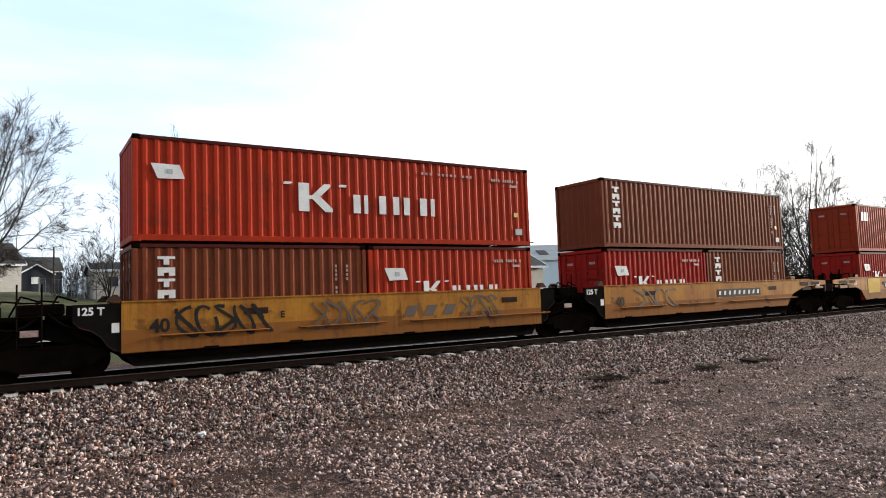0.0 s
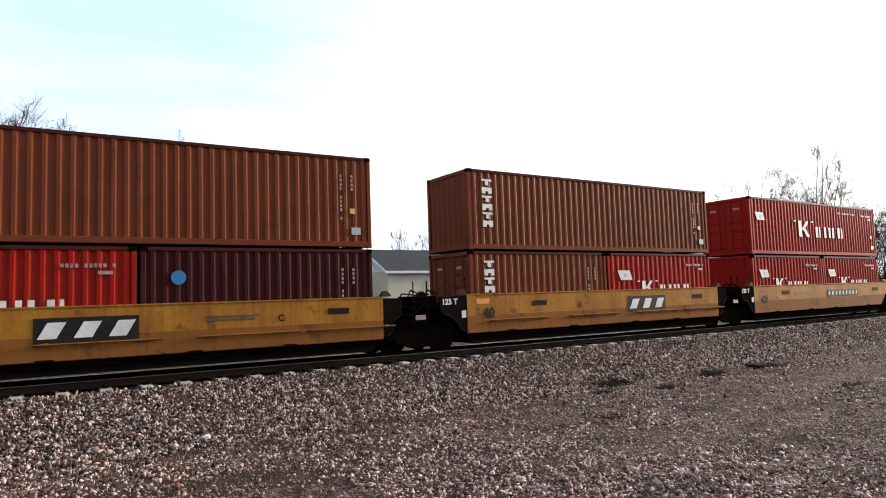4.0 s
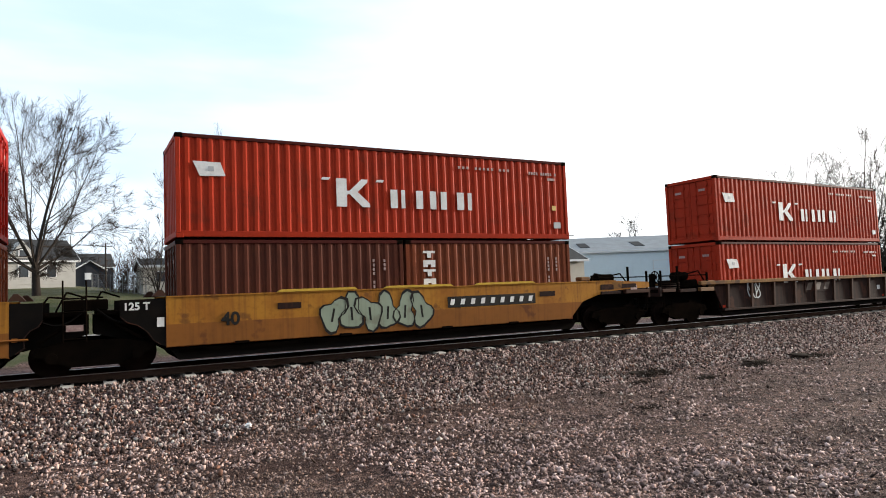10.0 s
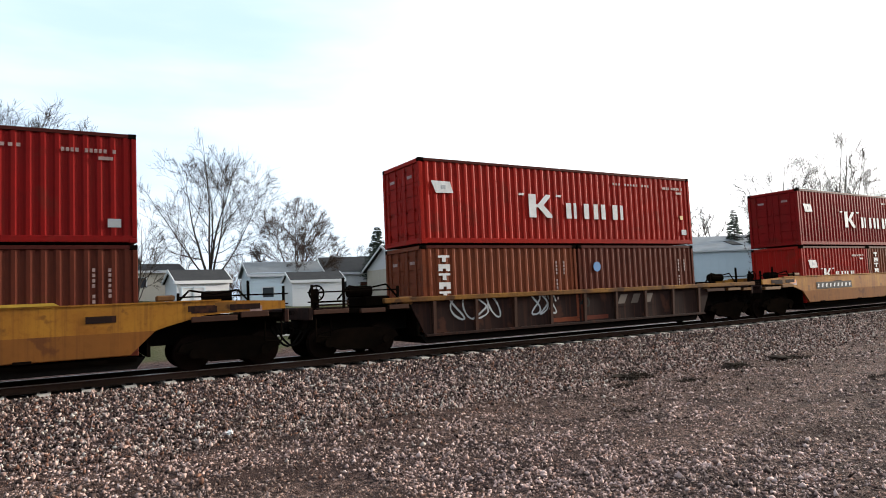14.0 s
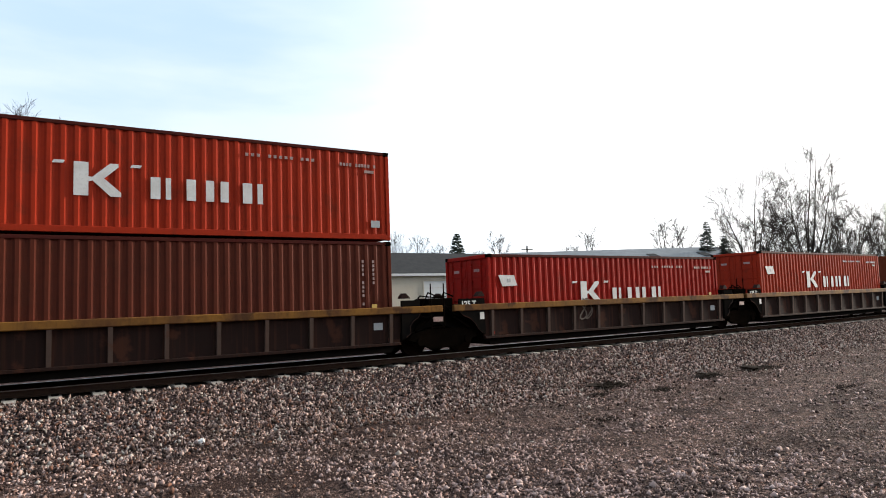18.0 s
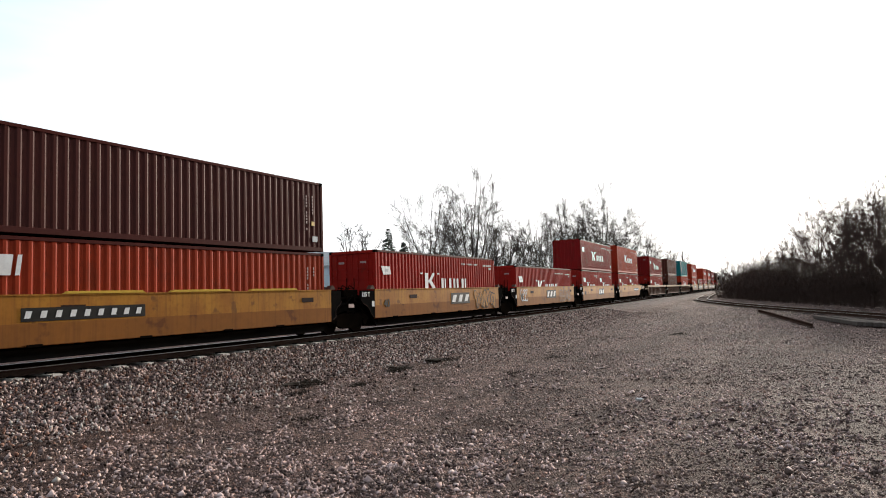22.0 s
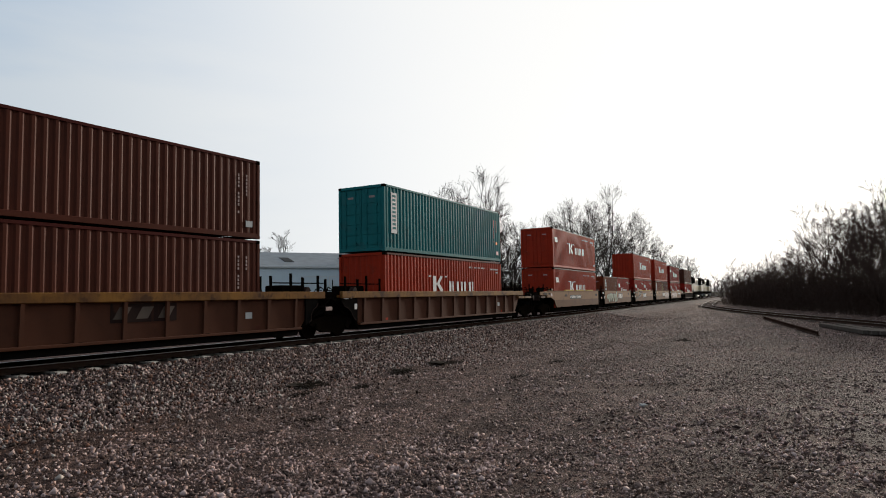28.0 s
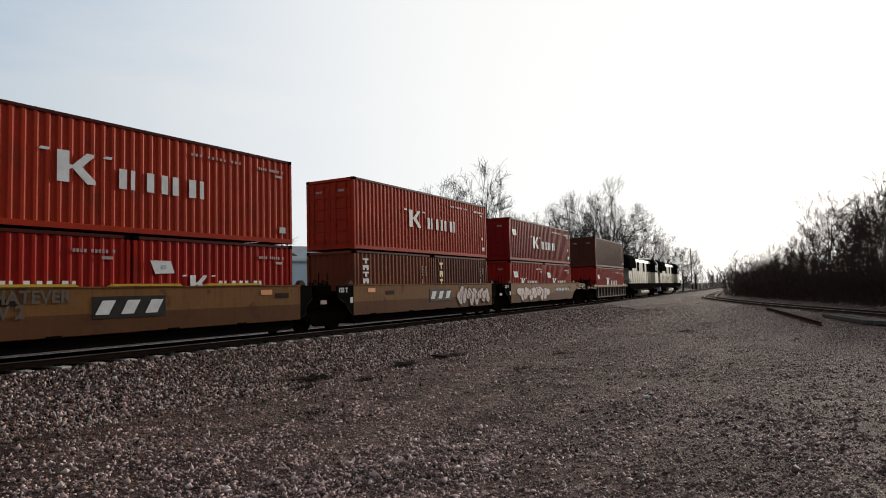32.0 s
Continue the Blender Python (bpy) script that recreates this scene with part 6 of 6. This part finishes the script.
def well_car(style, left, right, deco, dull=False, pitch=15.65):
    """One unit. style: smooth, ribbed, spine, long. left, right: 'art' joint or 'end'. Local x = 0 in the middle of its container bay."""
    words = {"smooth": "ochre-yellow well car with smooth stained side sills", "ribbed": "rusty brown well car with ribbed sides", "spine": "brown ribbed well car with a dented yellow top chord", "long": "long brown ribbed well car with worn yellow top chord"}
    t = thing("well_car", words[style], "freight car", "cars of the train")
    h = 6.35
    if style == "smooth":
        e0, e1 = (3.2 if left == "end" else 0), (3.2 if right == "end" else 0)
        for s in (-1, 1):
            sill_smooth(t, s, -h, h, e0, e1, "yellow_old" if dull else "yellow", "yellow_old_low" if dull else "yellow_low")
        y = -1.333
    elif style == "ribbed":
        for s in (-1, 1):
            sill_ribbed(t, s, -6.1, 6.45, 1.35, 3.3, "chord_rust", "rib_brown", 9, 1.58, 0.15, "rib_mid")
        y = -1.235
    elif style == "spine":
        for s in (-1, 1):
            # web darker than its ribs: shade below the chord is in its colour
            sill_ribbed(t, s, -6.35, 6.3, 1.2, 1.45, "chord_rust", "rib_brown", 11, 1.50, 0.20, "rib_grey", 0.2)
        y = -1.235
    else:
        h = 8.2
        for s in (-1, 1):
            sill_ribbed(t, s, -8.0, 8.0, 1.2, 1.2, "chord_rust", "rib_tan", 13, 1.72, 0.26, "rib_tan", 1.6)
        y = -1.235
    bm = bmesh.new()
    for k in range(5):
        xx = -h + 0.6 + (2 * h - 1.2) * k / 4
        box(bm, xx - 0.3, xx + 0.3, -1.24, 1.24, 0.38, 0.49)
    box(bm, -h + 0.3, h - 0.3, -1.24, -0.9, 0.37, 0.47)
    box(bm, -h + 0.3, h - 0.3, 0.9, 1.24, 0.37, 0.47)
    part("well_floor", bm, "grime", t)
    # black slab reaching low enough to stand in for shade below the well
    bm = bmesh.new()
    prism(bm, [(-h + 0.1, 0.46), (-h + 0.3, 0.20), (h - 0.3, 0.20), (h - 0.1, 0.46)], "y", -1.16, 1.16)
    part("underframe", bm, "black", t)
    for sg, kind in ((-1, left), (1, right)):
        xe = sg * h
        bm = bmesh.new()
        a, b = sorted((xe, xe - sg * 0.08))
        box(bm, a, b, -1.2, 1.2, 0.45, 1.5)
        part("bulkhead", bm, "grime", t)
        if kind == "end":
            coupler_end(t, sg, xe, 3.3 if style != "long" else 3.0, True, len(deco) + int(deco[0][1] * 10) if deco else 2, style == "smooth")
        else:
            art_end(t, sg, xe, sg > 0, style != "smooth")
    if style == "long":
        # open well ends beyond the shorter container: guide posts, rails and tie-down boxes
        for sg in (-1, 1):
            for dx, s, zt in ((6.55, -1, 2.25), (7.5, -1, 2.35), (8.1, -1, 2.2), (8.9, -1, 2.3), (7.0, 1, 2.3), (8.5, 1, 2.35)):
                bm = bmesh.new()
                y0, y1 = sorted((s * 1.21, s * 1.28))
                box(bm, sg * dx - 0.035, sg * dx + 0.035, y0, y1, 1.68, zt)
                part("post", bm, "grime", t)
            bm = bmesh.new()
            tube(bm, (sg * 6.55, -1.245, 2.02), (sg * 9.2, -1.245, 2.02), 0.022, None, 5)
            part("grab_rail", bm, "grime", t)
            bm = bmesh.new()
            box(bm, min(sg * 7.3, sg * 8.4), max(sg * 7.3, sg * 8.4), -1.0, -0.2, 1.6, 1.95, 0.04)
            part("brake_cylinder_box", bm, "grime", t)
    if left == "art":
        truck_parts(t, -pitch / 2)
    L0 = -6.096
    for item in deco:
        k = item[0]
        if k == "40":
            lettering("load_number", item[2] if len(item) > 2 else "40", 0.44, pose(L0 + item[1], y - 0.004, 0.98, 90, 0, 0), "ink", t)
        elif k == "letter":
            lettering("unit_letter", item[2], 0.24, pose(L0 + item[1], y - 0.004, 1.18, 90, 0, 0), "ink", t)
        elif k == "text":
            lettering("sprayed_word", item[2], 0.42, pose(L0 + item[1], y - 0.004, item[3], 90, 0, 0), "faded", t)
        elif k == "sign":
            plate_sign(t, L0 + item[1], 0.92, 2.1, 0.56, "ink", 3, y)
        elif k == "oldsign":
            plate_sign(t, L0 + item[1], 0.92, 2.0, 0.50, "yellow" if style == "smooth" else "rib_brown", 3, y, "faded")
        elif k == "number":
            plate_sign(t, L0 + item[1], 1.10, 3.2, 0.32, "ink", 9, y)
        elif k == "patch":
            plates("repainted_patch", [(L0 + item[1], L0 + item[1] + item[2], 0.88, 1.66)], "yellow_new", t, y + 0.004, 0.006)
        elif k == "orange":
            plates("orange_sticker", [(L0 + item[1], L0 + item[1] + 0.5, 1.42, 1.58)], "orange", t, y + 0.003)
        elif k == "lines":
            plates("rows_of_writing", [(L0 + item[1], L0 + item[1] + 1.3, 1.34, 1.38), (L0 + item[1], L0 + item[1] + 1.2, 1.26, 1.30)], "faded", t, y + 0.003)
        elif k == "tag":
            if (item[4] if len(item) > 4 else 5) >= 6:
                bubble_tag(t, L0 + item[1], 0.60, item[2], 1.02, item[3], int(item[1] * 10), 6, y)
                continue
            scribble(t, L0 + item[1], 0.80, item[2], 0.78, item[3], int(item[1] * 10), item[4] if len(item) > 4 else 5, 0.045 if item[3] == "ink" else 0.03, y)
        elif k == "pads":
            for q in (2.4, 5.4, 8.4):
                bm = bmesh.new()
                prism(bm, [(L0 + q, 1.735), (L0 + q + 2.2, 1.735), (L0 + q + 2.1, 1.80), (L0 + q + 0.1, 1.80)], "y", -1.36, -1.22)
                part("edge_guide", bm, "yellow_new", t)
        elif k == "runs":
            for q in (0.6, 4.0, 7.4, 10.2):
                bm = bmesh.new()
                tube(bm, (L0 + q, -1.37, 0.9), (L0 + q + 2.6, -1.37, 0.9), 0.025, None, 5)
                box(bm, L0 + q + 0.2, L0 + q + 0.3, -1.37, -1.32, 0.86, 0.94)
                box(bm, L0 + q + 2.3, L0 + q + 2.4, -1.37, -1.32, 0.86, 0.94)
                part("side_pipe", bm, "yellow_low", t)
    if style == "smooth":
        rs = random.Random(len(deco) * 7 + int(deco[0][1] * 10) if deco else 3)
        for q in range(4):
            a = L0 + 1.2 + q * 2.9 + rs.uniform(-0.4, 0.4)
            bm = bmesh.new()
            box(bm, a, a + 0.35, -1.36, -1.30, 0.50, 0.57, 0.01)
            part("floor_bracket", bm, "grime", t)
        for q in (rs.uniform(1.9, 2.6), rs.uniform(10.4, 11.4)):
            plates("sill_pocket", [(L0 + q, L0 + q + 0.62, 1.30, 1.46)], "rib_brown", t, y + 0.004, 0.006)
        for a, b in ((-h - e0, -h), (h, h + e1)):
            if b - a > 1:
                plates("sill_pocket", [(a + 0.9, a + 1.5, 1.42, 1.58)], "rib_brown", t, y + 0.004, 0.006)
                plates("label", [(a + 2.3, a + 2.6, 1.34, 1.54)], "dim", t, y + 0.004, 0.006)
    return t


# ---- the train: rear end of each container bay along the train, in metres ----
def along(t):
    return 17.951 * t - 0.0084 * (t - 16.0) ** 2


# u, style, left, right, containers [(code, feet, high)], top container or None, decorations
S, R, P, LG = "smooth", "ribbed", "spine", "long"
TTX = [("40", 0.35), ("letter", 3.5, "E"), ("sign", 7.0), ("lines", 4.4)]
CARS = [
    (-16.00, S, "art", "art", [("K", 20), ("K", 20)], ("T", 40), TTX),
    (-0.30, S, "art", "art", [("T", 20), ("q", 20)], ("q", 40), [("40", 0.35), ("letter", 3.5, "E"), ("oldsign", 7.1), ("tag", 0.95, 2.3, "ink", 5), ("tag", 4.4, 2.0, "faded", 5), ("tag", 9.2, 1.5, "faded", 4), ("runs", 0)]),
    (15.42, S, "art", "end", [("K", 20), ("T", 20)], ("T", 40), [("40", 0.35), ("number", 6.6), ("tag", 1.4, 2.4, "faded", 4), ("runs", 0)]),
    (35.28, S, "end", "art", [("K", 20), ("K", 20)], ("C", 40), [("patch", 0.5, 1.5), ("number", 2.6), ("lines", 6.6), ("letter", 6.2, "B")]),
    (50.86, S, "art", "art", [("P", 20), ("K", 20)], ("C", 40), [("patch", 0.1, 1.6), ("sign", 3.8), ("letter", 9.4, "C"), ("lines", 7.6), ("runs", 0)]),
    (66.37, S, "art", "art", [("K", 20), ("P", 20)], ("T", 40), [("40", 0.35), ("sign", 4.0), ("letter", 9.4, "C"), ("lines", 7.6), ("runs", 0)]),
    (81.94, S, "art", "art", [("T", 20), ("K", 20)], ("T", 40), [("40", 0.35), ("letter", 4.5, "E"), ("sign", 7.0), ("orange", 0.1), ("runs", 0)]),
    (97.26, S, "art", "end", [("K", 20), ("K", 20)], ("K", 40), [("40", 0.35), ("number", 6.2), ("lines", 3.2)]),
    (118.00, S, "end", "art", [("K", 20), ("K", 20)], ("D", 40), [("40", 0.2), ("number", 2.2), ("letter", 6.0, "A"), ("tag", 7.3, 4.6, "ink", 6)]),
    (133.68, S, "art", "art", [("P", 20), ("T", 20)], ("K", 40), [("40", 1.2), ("letter", 3.4, "E"), ("sign", 5.5), ("tag", 8.2, 2.4, "ink", 5), ("orange", 4.8)]),
    (149.42, S, "art", "art", [("K", 20), ("K", 20)], ("S", 40), [("40", 1.2), ("letter", 3.6, "I"), ("sign", 5.6)]),
    (165.19, S, "art", "art", [("K", 20), ("T", 20)], ("K", 40), [("40", 1.2), ("letter", 3.6, "C"), ("sign", 5.7), ("lines", 9.6), ("runs", 0)]),
    (180.98, S, "art", "end", [("B", 20), ("T", 20)], ("q", 40), [("40", 1.0), ("tag", 3.6, 3.2, "teal", 6), ("number", 7.4), ("pads", 0)]),
    (200.71, R, "end", "end", [("q", 40)], ("q", 40), [("tag", 1.6, 0.8, "grey", 3), ("oldsign", 5.6)]),
    (220.55, S, "end", "end", [("T", 40)], ("M", 40), [("40", 0.0), ("number", 2.4), ("tag", 2.0, 3.2, "faded", 6), ("tag", 8.2, 1.6, "grey", 5)]),
    (240.48, S, "end", "end", [("U", 20), ("G", 20)], ("k", 40), [("40", -0.4), ("number", 2.0), ("pads", 0)]),
    (260.27, R, "end", "end", [("T", 20), ("U", 20)], ("K", 40), [("40", 6.1), ("tag", 0.9, 1.8, "grey", 4), ("oldsign", 7.8), ("tag", 4.0, 1.0, "grey", 3)]),
    (280.06, S, "end", "end", [("K", 20), ("T", 20)], ("k", 40), [("number", 0.8), ("oldsign", 7.8), ("40", 11.4), ("orange", -1.4)]),
    (300.05, S, "end", "end", [("K", 20), ("K", 20)], None, [("40", 0.2), ("number", 1.6), ("tag", 8.6, 1.2, "grey", 3)]),
    (319.63, P, "end", "art", [("G", 40, True)], ("q", 40), []),
    (335.30, P, "art", "art", [("K", 40)], None, [("tag", 4.0, 0.6, "faded", 2)]),
    (350.80, P, "art", "art", [("q", 40, True)], None, []),
    (366.15, P, "art", "art", [("T", 40, True)], None, [("tag", 8.2, 0.9, "grey", 3)]),
    (381.67, P, "art", "end", [("o", 40, True)], ("o", 40, True), [("number", 0.2)]),
    (401.28, S, "end", "art", [("C", 40)], ("X", 40), [("orange", 0.2), ("number", 1.4), ("pads", 0)]),
    (416.80, S, "art", "art", [("K", 40, True)], None, [("40", 0.4), ("sign", 6.5), ("tag", 9.3, 2.6, "ink", 6)]),
    (432.40, S, "art", "art", [("K", 40)], None, [("40", 0.4), ("sign", 5.6), ("tag", 8.6, 2.8, "faded", 6), ("tag", 0.4, 1.2, "grey", 3)]),
    (447.97, S, "art", "art", [("K", 20), ("K", 20)], ("k", 40), [("40", 0.3), ("sign", 5.6)]),
    (463.54, S, "art", "end", [("K", 20), ("K", 20)], ("o", 40, True), [("40", 0.2), ("number", 8.4), ("pads", 0)]),
    (485.54, LG, "end", "art", [("K", 40)], ("k", 40), []),
    (504.60, LG, "art", "art", [("B", 40, True)], ("B", 40), [("40", 0.9, "53"), ("letter", -0.8, "C"), ("oldsign", 7.0)]),
    (523.95, LG, "art", "end", [("o", 40, True)], ("D", 40, True), []),
    (545.80, S, "end", "art", [("q", 40, True)], ("q", 40, True), [("number", 3.6), ("pads", 0)]),
    (561.20, S, "art", "art", [("T", 20), ("K", 20)], None, [("tag", 0.9, 4.4, "teal", 6), ("sign", 5.8)]),
    (576.87, S, "art", "art", [("K", 20), ("K", 20)], ("o", 40, True), [("sign", 4.95), ("tag", 0.1, 1.4, "ink", 3), ("text", 2.2, "WHATEVER", 1.36), ("text", 2.0, "BOW 2", 1.02), ("orange", 10.6), ("pads", 0)]),
    (592.55, S, "art", "art", [("T", 20), ("G", 20)], ("o", 40, True), [("orange", 0.7), ("sign", 5.6), ("tag", 8.4, 3.6, "white", 6)]),
    (608.00, S, "art", "end", [("K", 20), ("K", 20)], ("k", 40), [("tag", 1.0, 5.5, "white", 8), ("number", 8.0)]),
    (628.10, P, "end", "end", [("K", 40)], ("B", 40), []),
]
moving = []      # thing, its place along the train, height
for u, style, left, right, low, top, deco in CARS:
    mid = u + 6.096
    moving.append((well_car(style, left, right, deco, u > 540, 19.2 if style == LG else 15.65), mid, 0.0))
    z = 0.505
    for k, spec in enumerate(low):
        c = container(spec[0], spec[1], len(spec) > 2 and spec[2], (int(u) + k) % 3 != 1)
        dx = 0.0 if spec[1] == 40 else (-3.067 if k == 0 else 3.067)
        moving.append((c, mid + dx, z))
    if top:
        z2 = z + (HIGH if len(low[0]) > 2 and low[0][2] else STD) + 0.045
        moving.append((container(top[0], 40, len(top) > 2, int(u) % 3 != 0), mid, z2))


# ---- two locomotives at the far end of the train ----
def locomotive(front):
    t = thing("locomotive", "black and white diesel locomotive with rounded cab", "locomotive", "locomotives of the train")
    L = 11.2
    bm = bmesh.new()
    prism(bm, [(-L + 0.3, 1.1), (-L + 0.3, 1.62), (L - 0.3, 1.62), (L - 0.3, 1.1), (L - 2.2, 1.0), (-L + 2.2, 1.0)], "y", -1.5, 1.5)
    part("underframe", bm, "black", t)
    bm = bmesh.new()
    prism(bm, [(-0.98, 1.62), (0.98, 1.62), (0.98, 4.1), (0.8, 4.45), (-0.8, 4.45), (-0.98, 4.1)], "x", -L + 2.6, 6.4)
    hood = part("engine_hood", bm, "loco_white", t, "white engine hood")
    for a, b in ((-L + 2.6, -L + 4.6), (-3.4, -2.2), (0.6, 1.5), (3.2, 6.4)):
        bm = bmesh.new()
        for s in (-1, 1):
            y0, y1 = sorted((s * 0.985, s * 1.03))
            box(bm, a, b, y0, y1, 3.05, 4.1)
        part("air_intake", bm, "black", hood, "black intake grille")
    bm = bmesh.new()
    box(bm, -L + 2.6, 6.4, -0.7, 0.7, 4.452, 4.56, 0.03)
    part("roof_walk", bm, "black", hood, "black hood roof")
    bm = bmesh.new()
    prism(bm, [(-1.5, 3.3), (1.5, 3.3), (1.45, 4.35), (0.9, 4.75), (-0.9, 4.75), (-1.45, 4.35)], "x", -L + 0.8, -L + 4.4)
    part("radiator_wings", bm, "black", t, "flared black radiator housing")
    bm = bmesh.new()
    prism(bm, [(-1.5, 1.62), (1.5, 1.62), (1.5, 4.2), (1.1, 4.68), (-1.1, 4.68), (-1.5, 4.2)], "x", 6.4, 9.0)
    cab = part("cab", bm, "loco_white", t, "white driver's cab")
    bm = bmesh.new()
    prism(bm, [(-1.508, 3.0), (1.508, 3.0), (1.508, 4.2), (1.105, 4.69), (-1.105, 4.69), (-1.508, 4.2)], "x", 6.38, 8.7)
    part("cab_band", bm, "black", cab, "black band round the cab windows")
    for s in (-1, 1):
        for a, b in ((6.8, 7.5), (7.7, 8.5)):
            bm = bmesh.new()
            y0, y1 = sorted((s * 1.51, s * 1.522))
            box(bm, a, b, y0, y1, 3.2, 3.95)
            part("cab_window", bm, "glass", cab)
    bm = bmesh.new()
    prism(bm, [(9.0, 1.62), (9.0, 3.3), (10.2, 3.1), (10.5, 2.8), (10.5, 1.62)], "y", -1.1, 1.1)
    part("nose", bm, "loco_white", t, "white short nose")
    bm = bmesh.new()
    tube(bm, (-2.8, 0, 0.72), (2.8, 0, 0.72), 0.62, None, 14)
    bmesh.ops.scale(bm, vec=(1, 2.1, 0.85), verts=bm.verts)
    part("fuel_tank", bm, "loco_white", t, "pale fuel tank")
    for s in (-1, 1):
        bm = bmesh.new()
        for k in range(14):
            xx = -L + 1.2 + k * 1.25
            tube(bm, (xx, s * 1.46, 1.62), (xx, s * 1.46, 2.65), 0.022, None, 4)
        tube(bm, (-L + 1.2, s * 1.46, 2.65), (-L + 1.2 + 13 * 1.25, s * 1.46, 2.65), 0.025, None, 4)
        part("handrail", bm, "markyellow", t, "yellow handrail")
        for k in range(9):
            bm = bmesh.new()
            y0, y1 = sorted((s * 0.98, s * 1.0))
            box(bm, -L + 4.8 + k * 1.35, -L + 5.9 + k * 1.35, y0, y1, 1.8, 3.7)
            part("hood_door", bm, "loco_white", t)
    for s in (-1, 1):
        bm = bmesh.new()
        box(bm, min(s * L, s * (L - 0.15)), max(s * L, s * (L - 0.15)), -1.45, 1.45, 0.5, 1.62, 0.03)
        part("end_plate", bm, "white" if s > 0 else "black", t)
        bm = bmesh.new()
        box(bm, min(s * L, s * (L + 0.6)), max(s * L, s * (L + 0.6)), -0.15, 0.15, 0.7, 1.0)
        part("coupler", bm, "black", t)
    for cx in (-7.2, 7.2):
        bm = bmesh.new()
        for s in (-1, 1):
            box(bm, cx - 2.4, cx + 2.4, min(s * 1.0, s * 1.2), max(s * 1.0, s * 1.2), 0.45, 0.85, 0.04)
        tr = part("truck_frame", bm, "grime", t)
        for dx in (-1.8, 0, 1.8):
            for s in (-1, 1):
                bm = bmesh.new()
                disc(bm, (cx + dx, s * 0.7, 0.51), "y", 0.51, s * 0.13, 20)
                part("wheel", bm, "wheel", tr)
    bm = bmesh.new()
    for k in range(3):
        disc(bm, (-L + 2.0 + k * 0.9, 0, 4.75), "z", 0.5, 0.08, 14)
    box(bm, 1.5, 2.3, -0.3, 0.3, 4.45, 4.7)
    part("roof_fans", bm, "black", t)
    return t


loco = locomotive(True)
moving.append((loco, 652.6, 0.0))
moving.append((copy_thing(loco, Matrix.Identity(4)), 675.5, 0.0))


# ---- what moves: the whole train rolls by, following the line of the track ----
def motions():
    for ob, u, z in moving:
        rows = []
        for k in range(0, 33):
            x = u - along(float(k))
            y, s = yc(x)
            rows.append((float(k), pose(x, y, z, 0, 0, math.degrees(math.atan(s)))))
        walk(ob, rows)


motions()
